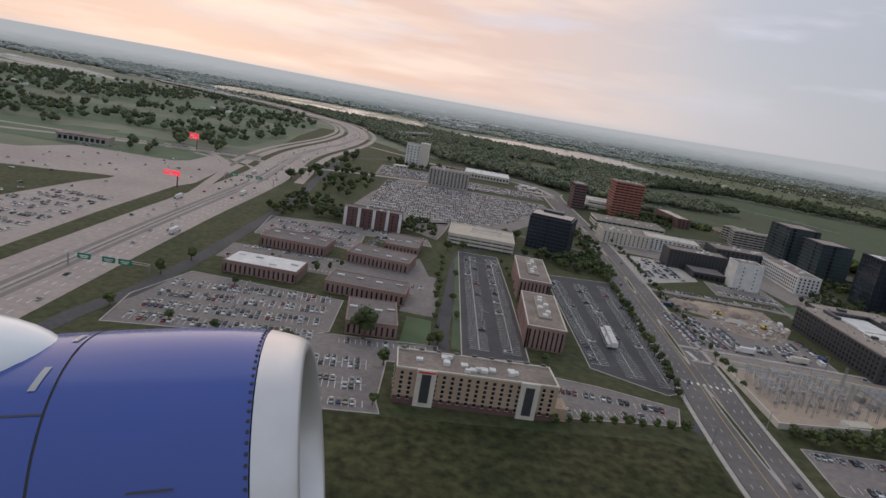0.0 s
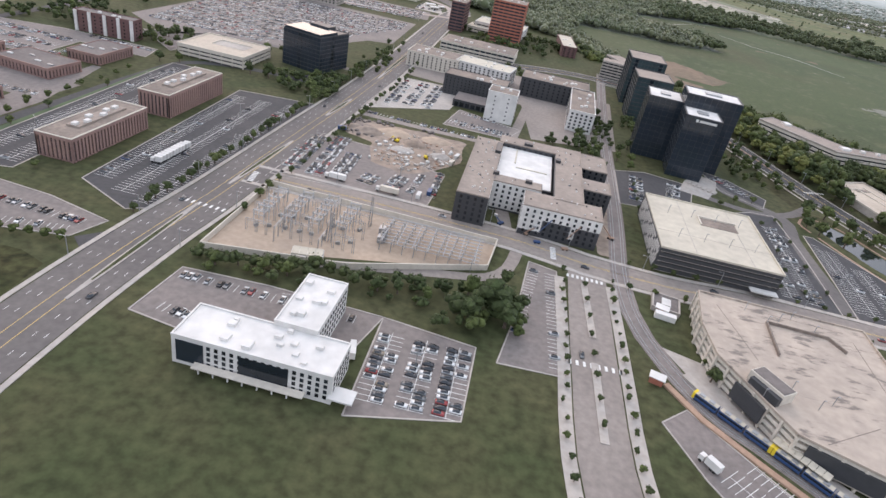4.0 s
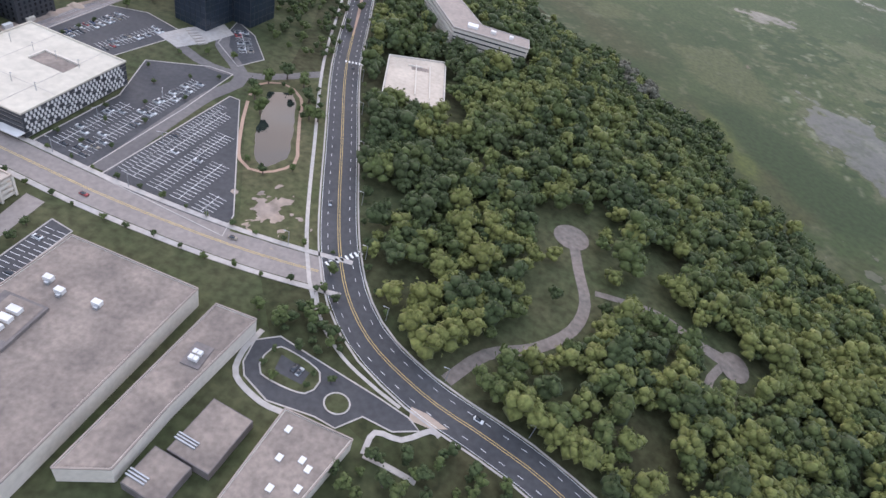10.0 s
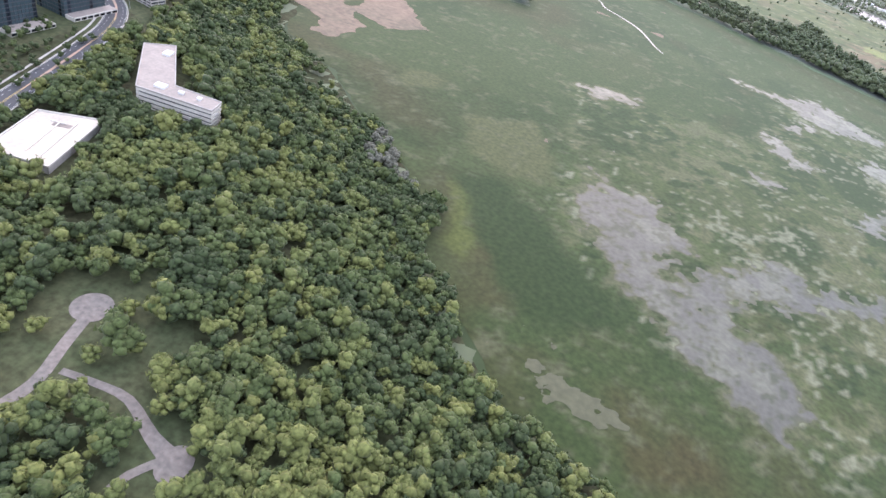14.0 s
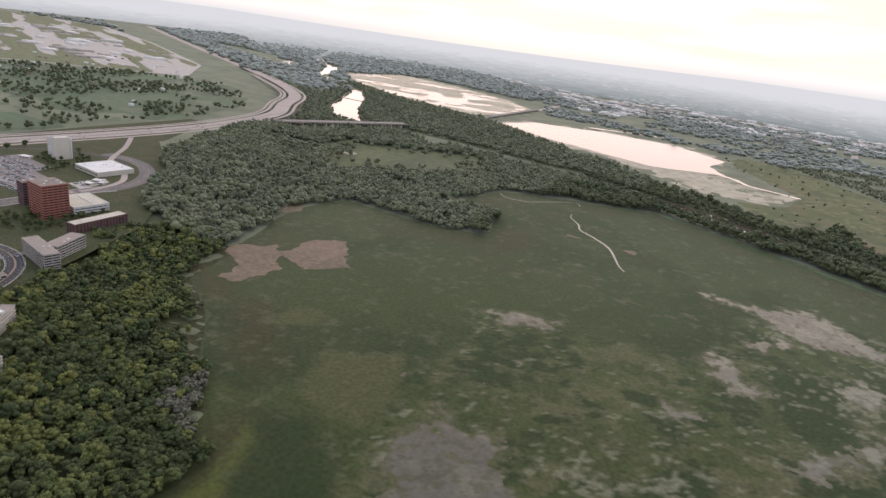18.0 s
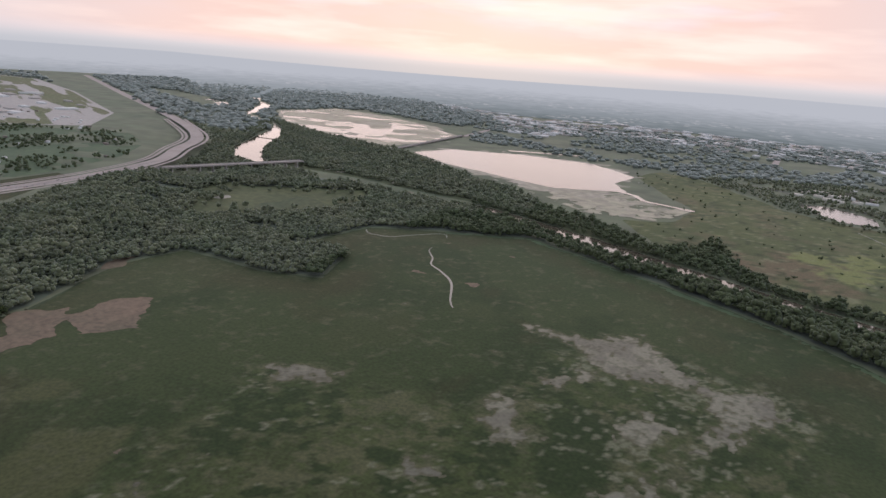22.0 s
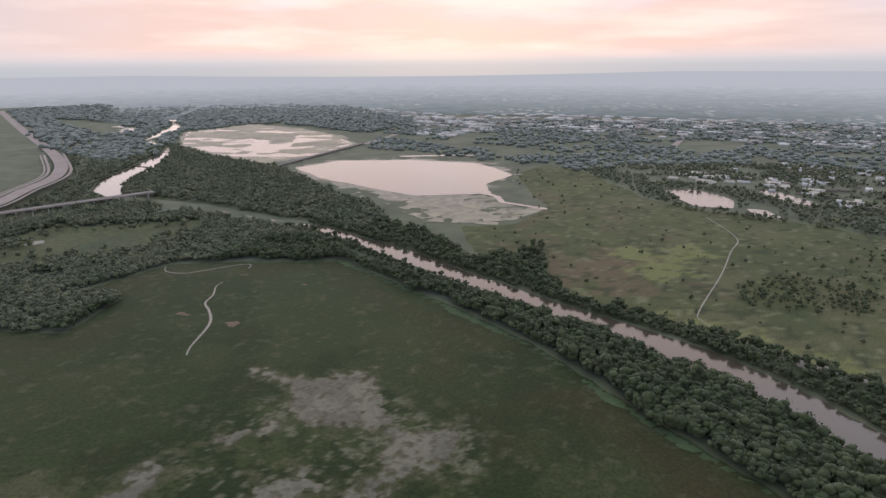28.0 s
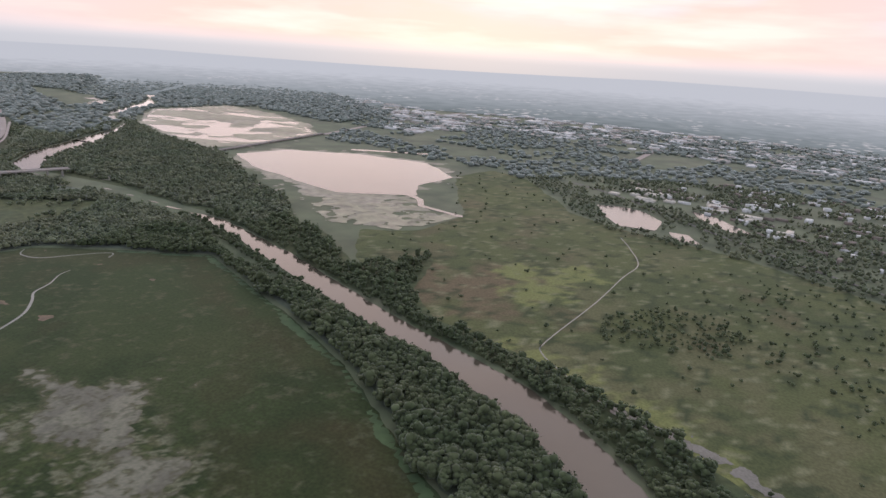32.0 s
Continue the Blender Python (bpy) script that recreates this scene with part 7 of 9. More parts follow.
slab_line("island_kerb", np.array(ringp), 0.3, M["kerb"], 0.2, "round kerb of a planted island", "kerb")
sheet("island_grass", ringp[:-1], M["turf"], 0.17, 0.0, "round grass island", "grass")

# ---- garage and office in the bluff woods ----
gb = thing("woods_garage", 0, 0, 0, 0, "pale parking deck among the bluff trees", "parking garage")
prism("wall", GARAGE_B, -3, 2.6, M["concrete"], gb)
prism("deck", [(271.4, 216), (290, 219.3), (281.7, 249.3), (264.5, 240.6)], 2.55, 2.72, M["gar_roof"], gb)
for (x0, y0), (x1, y1) in zip(GARAGE_B, GARAGE_B[1:] + GARAGE_B[:1]):
    bx("parapet", gb, (x0 + x1) / 2, (y0 + y1) / 2, 2.5, math.hypot(x1 - x0, y1 - y0), 0.3, 0.6, "cream", math.degrees(math.atan2(y1 - y0, x1 - x0)))
for u, v, L, a in ((277, 231, 20, -73), (281.5, 232.5, 22, -73), (274, 239.5, 5, 17)):
    bx("ramp_wall", gb, u, v, 2.6, L, 0.3, 0.5, "cream", a)
bx("ramp_well", gb, 276, 239, 2.72, 6, 2.4, 0.03, "roof", 20)
bo = thing("bluff_office", 0, 0, 0, 0, "pale concrete office with ribbon windows above the marsh", "building")
prism("window_core", [(278.6, 270.8), (306.2, 274.9), (304.9, 281.7), (286.3, 279.9), (264.6, 307.9), (256.6, 300.7)], -4, 7.4, M["glass"], bo)
for j in range(5):
    prism("wall_band", BLUFF_OFFICE, -4 + j * 2.6 if j == 0 else j * 1.75 - 0.9, j * 1.75 + 0.1, M["cream"], bo)
prism("roof", BLUFF_OFFICE, 7.1, 7.6, M["roof_tan"], bo)
for (x0, y0), (x1, y1) in zip(BLUFF_OFFICE, BLUFF_OFFICE[1:] + BLUFF_OFFICE[:1]):
    bx("parapet", bo, (x0 + x1) / 2, (y0 + y1) / 2, 7.5, math.hypot(x1 - x0, y1 - y0), 0.3, 0.35, "concrete", math.degrees(math.atan2(y1 - y0, x1 - x0)))
for u, v, w, d in ((284, 276, 4, 3), (268, 300, 3, 4), (292, 277, 2, 1.5), (299, 278, 1.5, 1.5)):
    bx("roof_unit", bo, u, v, 7.6, w, d, 0.9, "white", 10)

# ---- white hotel by the avenue ----
wh = punched("white_hotel", 105, 84.8, 26, 8.5, 5.4, -4, "white", "white", "white hotel with blue glass panels", 4, 1.25, "SEW", (0.6, 0.7), 0.7, 21, None, 12)
bx("glass_panel", wh, 2, -4.32, 1.0, 8, 0.14, 3.6, "bandglass")
bx("glass_panel", wh, -10, -4.32, 0.8, 4.5, 0.14, 4.0, "bandglass")
bx("entry_canopy", wh, 14.5, -3.5, 1.6, 4.0, 3.0, 0.3, "white")
for k in range(7):
    bx("arcade_post", wh, -8 + 2.4 * k, -5.4, 0, 0.2, 0.2, 1.2, "white")
bx("arcade_roof", wh, 0, -5.2, 1.2, 18, 1.4, 0.2, "cream")
punched("white_hotel_wing", 109.5, 96, 7.5, 15, 6.2, -4, "white", "white", "white hotel wing with a row of roof vents", 4, 1.3, "SEW", (0.6, 0.7), 0.7, 22, None, 10)

# ---- substation ----
wall_pts = [(80.7, 113.8), (83, 147.3), (113, 144.6), (141, 142), (139.3, 129), (110, 117.5), (90, 115), (80.7, 113.8)]
sw = thing("substation_wall", 0, 0, 0, 0, "pale concrete wall round the substation", "wall")
for (x0, y0), (x1, y1) in zip(wall_pts, wall_pts[1:]):
    L = math.hypot(x1 - x0, y1 - y0)
    a = math.degrees(math.atan2(y1 - y0, x1 - x0))
    n = max(1, int(L / 3.2))
    for k in range(n):
        f = (k + 0.5) / n
        bx("wall_panel", sw, x0 + (x1 - x0) * f, y0 + (y1 - y0) * f, 0, L / n - 0.04, 0.25, 1.45, "cream", a)


def gantry(x, y, rot, span, h, bays, label):
    """A steel lattice portal: legs, cross beams and hanging insulators."""
    top = thing("switch_gantry", x, y, 0.07, rot, label, "gantry", "substation gantries")
    for k in range(bays + 1):
        u = -span / 2 + span * k / bays
        for q in (-0.22, 0.22):
            bx("leg", top, u + q, 0, 0, 0.09, 0.09, h, "steel")
        for j in range(2):
            lg = bx("brace", top, u, 0, h * (j + 0.3) / 3, 0.5, 0.06, 0.06, "steel")
            lg.rotation_euler = (0, 0.6 if j % 2 else -0.6, 0)
    for zz in (h, h - 0.45):
        bx("beam", top, 0, 0, zz, span, 0.1, 0.1, "steel")
    for k in range(bays * 2):
        bx("insulator", top, -span / 2 + span * (k + 0.5) / (bays * 2), 0, h - 1.1, 0.14, 0.14, 0.65, "cream")
    return top


rg = np.random.default_rng(9)
for k in range(5):
    for q in range(3):
        gantry(88 + 5.0 * k + rg.uniform(-0.4, 0.4), 124 + 6.5 * q, 86 if k % 2 else -5, 4.6, 3.0 + 0.8 * ((k + q) % 3), 2, "grey steel lattice portal with insulators")
for k in range(9):
    gantry(115.5 + 2.6 * k, 133.5 - 0.12 * k, 84, 11.5, 2.6, 4, "grey steel bus gantry of the switchyard")
for x, y in ((104, 126.5), (110.5, 138)):
    ma = thing("lattice_mast", x, y, 0.07, 0, "tall tapering steel lattice mast", "mast")
    for q in ((-.4, -.4), (.4, -.4), (.4, .4), (-.4, .4)):
        lg = bx("leg", ma, q[0] * 0.6, q[1] * 0.6, 0, 0.1, 0.1, 7.5, "steel")
        lg.rotation_euler = (0.05 * q[1], -0.05 * q[0], 0)
    for j in range(8):
        br = bx("brace", ma, 0, 0, 0.6 + 0.85 * j, 0.95 - 0.09 * j, 0.07, 0.07, "steel")
        br.rotation_euler = (0, 0.5 * (-1) ** j, 0.8 * (j % 2))
for k in range(16):
    bk = thing("switch_breaker", 87 + 3.1 * (k % 8) + rg.uniform(-0.5, 0.5), 127 + 7 * (k // 8) + rg.uniform(-1, 1), 0.07, rg.uniform(0, 90), "grey circuit breaker with three bushings", "breaker", "substation breakers")
    bx("tank", bk, 0, 0, 0, 1.0, 0.6, 0.7, "steel")
    for q in (-0.3, 0, 0.3):
        bx("bushing", bk, q, 0, 0.7, 0.12, 0.12, 0.8, "cream")
for x, y in ((114.5, 131.5), (114, 135.5)):
    tf = thing("transformer", x, y, 0.07, 0, "large grey power transformer with cooling fins", "transformer")
    bx("tank", tf, 0, 0, 0, 1.4, 2.0, 1.5, "steel")
    for q in range(6):
        bx("fin", tf, 0.9, -0.8 + 0.32 * q, 0.2, 0.5, 0.08, 1.1, "steel")
    for q in (-0.5, 0, 0.5):
        bx("bushing", tf, 0, q, 1.5, 0.16, 0.16, 0.9, "cream")
ht = thing("substation_hut", 101.5, 118.7, 0, 8, "white flat roofed control hut", "hut")
bx("wall", ht, 0, 0, 0, 6.5, 2.8, 1.4, "white")
for k in range(4):
    bx("roof_panel", ht, -2.4 + 1.6 * k, 0, 1.4, 1.5, 3.0, 0.14, "pale_roof")

bus = thing("bus_bars", 126, 133, 0.07, -3, "grey tubular bus bars over the switchyard", "bus bars")
for k in range(8):
    for zz in (1.9, 2.75):
        bx("bar", bus, 0, -5.2 + 1.5 * k, zz, 23, 0.14, 0.12, "galv")
for k in range(7):
    bx("cross_beam", bus, -10.5 + 3.5 * k, 0, 2.3, 0.16, 11.5, 0.2, "galv")

# ---- cars ----
def car_mesh(joined=False):
    """Body with bonnet, tapering cabin and boot: 2.05 long along y."""
    P = [(-1.02, 0.14), (1.02, 0.14), (1.04, 0.36), (0.55, 0.44), (-0.95, 0.44), (-1.04, 0.34)]
    V = [(sx * 0.42, y, z) for sx in (-1, 1) for y, z in P]
    n = len(P)
    F = [tuple(range(n)), tuple(range(2 * n - 1, n - 1, -1))] + [(i, n + i, n + (i + 1) % n, (i + 1) % n) for i in range(n)]
    return V, F


def cabin_mesh():
    b, t = [(-0.39, -0.80), (0.39, -0.80), (0.39, 0.48), (-0.39, 0.48)], [(-0.31, -0.58), (0.31, -0.58), (0.31, 0.14), (-0.31, 0.14)]
    V = [(x, y, 0.43) for x, y in b] + [(x, y, 0.67) for x, y in t]
    return V, [(0, 1, 5, 4), (1, 2, 6, 5), (2, 3, 7, 6), (3, 0, 4, 7), (4, 5, 6, 7)]


def mesh_of(name, VF, m):
    me = bpy.data.meshes.new(name)
    me.from_pydata(VF[0], [], VF[1])
    me.materials.append(m)
    me.update()
    return me


CAR_BODY, CAR_CABIN = mesh_of("car_body", car_mesh(), M["car"]), mesh_of("car_cabin", cabin_mesh(), M["window"])
tv, tf = [], []
for k in range(10):
    a = 6.283 * k / 10
    tv += [(-0.07, 0.16 * math.cos(a), 0.16 * math.sin(a)), (0.07, 0.16 * math.cos(a), 0.16 * math.sin(a))]
tf = [(2 * k, 2 * k + 1, (2 * k + 3) % 20, (2 * k + 2) % 20) for k in range(10)] + [tuple(range(0, 20, 2)), tuple(range(19, 0, -2))]
CAR_WHEEL = mesh_of("car_wheel", (tv, tf), M["tyre"])
CARS, STALLS = [], []


def row(x0, y0, x1, y1, fill, face=1, depth=2.4, lines=True, seed=0, pitch=1.22):
    """A row of stalls along a line, on its left side for face 1, with some of them taken."""
    rg = np.random.default_rng(int(abs(x0 * 31 + y0 * 17 + seed)) + 1)
    L = math.hypot(x1 - x0, y1 - y0)
    t = np.array([x1 - x0, y1 - y0]) / L
    nn = np.array([-t[1], t[0]]) * face
    n = int(L / pitch)
    for k in range(n + 1):
        p = np.array([x0, y0]) + t * pitch * k
        if lines:
            w = t * 0.055
            STALLS.append([(*(p - w), 0.085), (*(p + w), 0.085), (*(p + w + nn * depth), 0.085), (*(p - w + nn * depth), 0.085)])
        if k < n and rg.random() < fill:
            q = p + t * pitch / 2 + nn * depth * rg.uniform(0.46, 0.56)
            CARS.append((q[0], q[1], math.degrees(math.atan2(nn[1], nn[0])) - 90 + (180 if rg.random() < 0.5 else 0) + rg.normal(0, 1.5), 0.09))


def double(x0, y0, x1, y1, fill, seed=0):
    row(x0, y0, x1, y1, fill, 1, seed=seed)
    row(x0, y0, x1, y1, fill, -1, seed=seed + 5)
    L = math.hypot(x1 - x0, y1 - y0)
    a, b = -(y1 - y0) / L * 0.05, (x1 - x0) / L * 0.05
    STALLS.append([(x0 + a, y0 + b, 0.086), (x0 - a, y0 - b, 0.086), (x1 - a, y1 - b, 0.086), (x1 + a, y1 + b, 0.086)])


for a in ((47.8, 134, 50.2, 206), (55, 129, 59, 206), (62, 126, 68.5, 208)):
    double(*a, 0.035)
for a in ((18, 132, 20.5, 222), (26, 132, 28.5, 222)):
    double(*a, 0.04)
row(-30, 95.2, -5, 97.4, 0.5)
double(-30, 104, -6, 106, 0.55)
double(-30, 113, -6, 115, 0.6)
row(-14, 124, 6, 126, 0.3)
row(31, 105.8, 56, 109.3, 0.15)
row(33, 117.5, 57, 114.8, 0.75, -1)
for a in ((-56, 175, 4, 171), (-54, 187, -22, 186)):
    row(*a, 0.5)
for y in (121, 129, 137, 145):
    double(-59, y + 1, -19, y + 5, 0.55)
for y in (209, 218, 227):
    double(-54, y + 3, -22, y, 0.6)
row(-22, 236, 4, 234, 0.5)
double(-18, 206, -12, 236, 0.4)
for k in range(15):
    y = 286 + 7.4 * k
    xa, xb = (-27 + 0.2 * k, 38 + 3.2 * k) if k > 2 else (-25, 30 + 6 * k)
    double(xa, y, min(xb, 76), y - 2, 0.64, seed=k)
for x, y0, y1 in ((83.5, 160, 186), (90, 158.5, 189), (96, 159.5, 178)):
    double(x, y0, x + 0.8, y1, 0.85)
double(103.5, 160, 105.5, 167, 0.65)
double(111, 160.5, 113, 170, 0.7)
row(117.5, 159.5, 119, 173, 0.8)
row(123.5, 160, 124, 178, 0.75)
for x in (96, 102.5, 109):
    double(x, 236 if x > 100 else 230, x + 2, 268, 0.5)
row(90, 219.5, 139, 214.5, 0.75, -1)
double(120, 227, 143, 224, 0.7)
row(123, 238, 144, 233, 0.6)
row(82, 104.8, 117, 102.6, 0.35, -1)
row(83, 92.5, 92, 90.5, 0.1)
for x in (123, 129.5, 135.5):
    double(x, 82, x + 0.6, 100, 0.62)
row(147.5, 108, 151.5, 134, 0.2)
row(155, 100, 155, 134, 0.15)
for a in ((215.5, 147, 217.5, 170), (221.5, 146, 224.5, 190)):
    double(*a, 0.3)
for a in ((236, 146, 238.5, 181), (242.3, 145, 244, 172), (248.6, 144.5, 249.6, 161), (254.8, 143.5, 255.4, 150)):
    double(*a, 0.012)
row(231.3, 147, 235, 184, 0.03, -1)
double(183, 189, 186, 210, 0.35)
double(194, 189, 199, 210, 0.35)
for a in ((181, 83, 203, 58), (186, 86, 208, 61)):
    double(*a, 0.02)
row(231.2, 76, 232.4, 124, 0.05, -1, 2.2)
row(236.6, 76, 237.4, 124, 0.12, 1, 2.2)
double(217, 226, 226, 214, 0.4)
row(289.4, 114.4, 295.4, 113.2, 0.35, 1, 1.7)
row(289.6, 114.2, 295.4, 113.1, 0.5, -1, 1.5)
for k in range(9):
    double(-150 + 2 * k, 150 + 9 * k, -112, 148 + 9 * k, 0.5, seed=k)
for k in range(6):
    double(-32, 416 + 8.6 * k, 24 if k > 3 else 80, 414 + 8.6 * k, 0.75, seed=k)
for k in range(4):
    row(72 + 4 * k, 454, 73 + 4 * k, 476, 0.5)
rg = np.random.default_rng(33)
for k in range(60):
    CARS.append((rg.uniform(-190, -110), rg.uniform(130, 350), rg.uniform(0, 360), 0.09))
for k in range(75):
    C = offset(HIGHWAY[1:8], [-9.6, -7.6, -5.6, -3.4, 3.4, 5.6, 7.6, 9.6][rg.integers(8)], 4)
    i = int(rg.uniform(0.02, 0.85) * (len(C) - 2))
    a = math.degrees(math.atan2(*(C[i + 1] - C[i])[::-1])) - 90
    CARS.append((C[i][0], C[i][1], a, 0.12))
for pts, n, off in ((AVENUE[2:9], 9, 4), (CROSS, 6, 2), (PARKWAY, 7, 2.2), (STATION_ST, 3, 2.4)):
    for k in range(n):
        C = offset(pts, off * (1 if k % 2 else -1), 4)
        i = int((k + 0.5) / n * (len(C) - 2))
        CARS.append((C[i][0], C[i][1], math.degrees(math.atan2(*(C[i + 1] - C[i])[::-1])) - 90, 0.13))
quads("stall_lines", STALLS, M["line"], "white painted parking stall lines", "road marking")
NEAR_LOT = [(80, 78), (142, 78), (142, 106), (80, 106)], [(205, 140), (265, 138), (262, 200), (200, 215)], [(28, 100), (60, 100), (60, 124), (28, 124)], [(-30, 92), (-2, 92), (-2, 108), (-30, 108)], [(228, 74), (240, 74), (240, 126), (228, 126)], [(145, 98), (158, 98), (158, 136), (145, 136)], [(284, 106), (318, 106), (318, 118), (284, 118)]
cars_near, cars_far = [], []
for c in CARS:
    (cars_near if max(float(inside(c[0], c[1], p)) for p in NEAR_LOT) > 0 else cars_far).append(c)
cars_far += cars_near[56:]
for x, y, a, z in cars_near[:56]:
    top = new("car", CAR_BODY)
    top.location, top.rotation_euler = (x, y, z), (0, 0, radians(a))
    tagged(top, "small parked car with dark windows", "car", "parked cars")
    new("cabin", CAR_CABIN).parent = top
    for sx in (-0.38, 0.38):
        for sy in (-0.62, 0.64):
            wl = new("wheel", CAR_WHEEL)
            wl.parent, wl.location = top, (sx, sy, 0.16)


def joined_cars(cars):
    for name, (V, F), m in (("distant_cars", car_mesh(), M["car_joined"]), ("distant_car_windows", cabin_mesh(), M["window"])):
        V, T = np.array(V), np.array([(f[0], f[i], f[i + 1]) for f in F for i in range(1, len(f) - 1)])
        Vs, Fs = [], []
        for k, (x, y, a, z) in enumerate(cars):
            c, s = math.cos(radians(a)), math.sin(radians(a))
            Vs.append(np.column_stack([V[:, 0] * c - V[:, 1] * s + x, V[:, 0] * s + V[:, 1] * c + y, V[:, 2] + z - 0.1]))
            Fs.append(T + k * len(V))
        big_mesh(name, np.concatenate(Vs), np.concatenate(Fs), m, "rows of parked and driving cars of many colours", "cars", "stuff")


joined_cars(cars_far)


def truck(x, y, a, L, col, label):
    top = thing("truck", x, y, 0.12, a, label, "truck", "trucks")
    bx("box", top, 0, -0.4, 0.45, 1.1, L, 1.35, col)
    cab = bx("cab", top, 0, L / 2 + 0.35, 0.3, 1.0, 0.9, 1.0, "white")
    sub(cab, bx("windscreen", top, 0, L / 2 + 0.82, 0.7, 0.9, 0.06, 0.4, "window"))
    for sy in (-L / 2 + 0.3, -L / 2 + 0.9, L / 2 + 0.3):
        for sx in (-0.45, 0.45):
            bx("wheel", top, sx, sy, 0, 0.2, 0.45, 0.45, "tyre")


for x, y, a in ((-79, 268, 1), (-92, 330, 182), (-77, 190, 0), (-96, 240, 180), (-82, 410, 4)):
    truck(x, y, a, 5.5, "white", "white box truck on the motorway")
for k in range(10):
    truck(54.1 + 0.15 * k, 146.2 + 1.32 * k, 93, 1.6, "white", "white delivery van parked in a row")
truck(118, 92, 10, 3.0, "white", "white box truck beside the hotel")
truck(178, 84, 40, 2.6, "white", "white bus at the park and ride")
truck(96.5, 158.5, 85, 4.5, "white", "white site trailer by the car park")
truck(111, 157, 86, 5.0, "cream", "pale site trailer by the car park")


# ---- trees along streets and lots ----
def mesh_tree(k, key):
    V, F = NEAR_CROWNS[k]
    me = bpy.data.meshes.new("tree_crown")
    me.from_pydata([tuple(v) for v in V], [], [tuple(int(i) for i in f) for f in F])
    me.materials.append(LEAF[key])
    me.update()
    return me


TREE_MESH = {(k, key): mesh_tree(k, key) for k in range(4) for key in ("green", "dark", "lime")}
bm = bmesh.new()
bmesh.ops.create_cone(bm, segments=7, radius1=0.12, radius2=0.05, depth=1.0, cap_ends=True)
TRUNK = bpy.data.meshes.new("tree_trunk")
bm.to_mesh(TRUNK)
bm.free()
TRUNK.materials.append(M["trunk"])
tree_n = 0


def tree(x, y, s, key="green", label="small leafy street tree with a round crown", group="street trees"):
    global tree_n
    tree_n += 1
    z = float(ground_z(x, y))
    top = thing("tree", x, y, z, (tree_n * 77) % 360, label, "tree", group)
    cr = new("crown", TREE_MESH[(tree_n % 4, key)])
    cr.parent, cr.scale, cr.location = top, (s, s, s * (0.9 + 0.05 * (tree_n % 5))), (0, 0, 0.15 * s)
    tk = new("trunk", TRUNK)
    tk.parent, tk.scale, tk.location = top, (s, s, s * 1.0), (0, 0, s * 0.5)


rg = np.random.default_rng(44)
for pts, d, gap, s, lo, hi in ((CROSS, 5.9, 6.5, 0.75, 0.45, 0.98), (CROSS, -5.9, 6.0, 0.8, 0.45, 0.98), (STATION_ST, 5.6, 4.5, 0.7, 0.03, 0.36), (STATION_ST, -5.6, 4.5, 0.7, 0.03, 0.36), (AVENUE, -9.4, 6.0, 1.1, 0.35, 0.62), (AVENUE, 8.8, 4.0, 1.35, 0.33, 0.60), (PARKWAY, 6.0, 8, 1.0, 0.3, 0.72)):
    C = offset(pts, d, 1.0)
    C = C[int(lo * len(C)):int(hi * len(C)):max(1, int(gap))]
    for p in C:
        tree(p[0] + rg.normal(0, 0.3), p[1] + rg.normal(0, 0.3), s * rg.uniform(0.75, 1.3), ("green", "dark", "dark")[rg.integers(3)])
for k in range(10):
    tree(180.3 + 0.35 * k, 146 + 6.0 * k, 0.8, "dark", "small dark tree in a row beside the garage")
for k in range(12):
    tree(229.8 + rg.normal(0, 0.3), 76 + 4.2 * k, 1.0 * rg.uniform(0.7, 1.2), "dark", "dark tree in the hedge strip beside a lot")
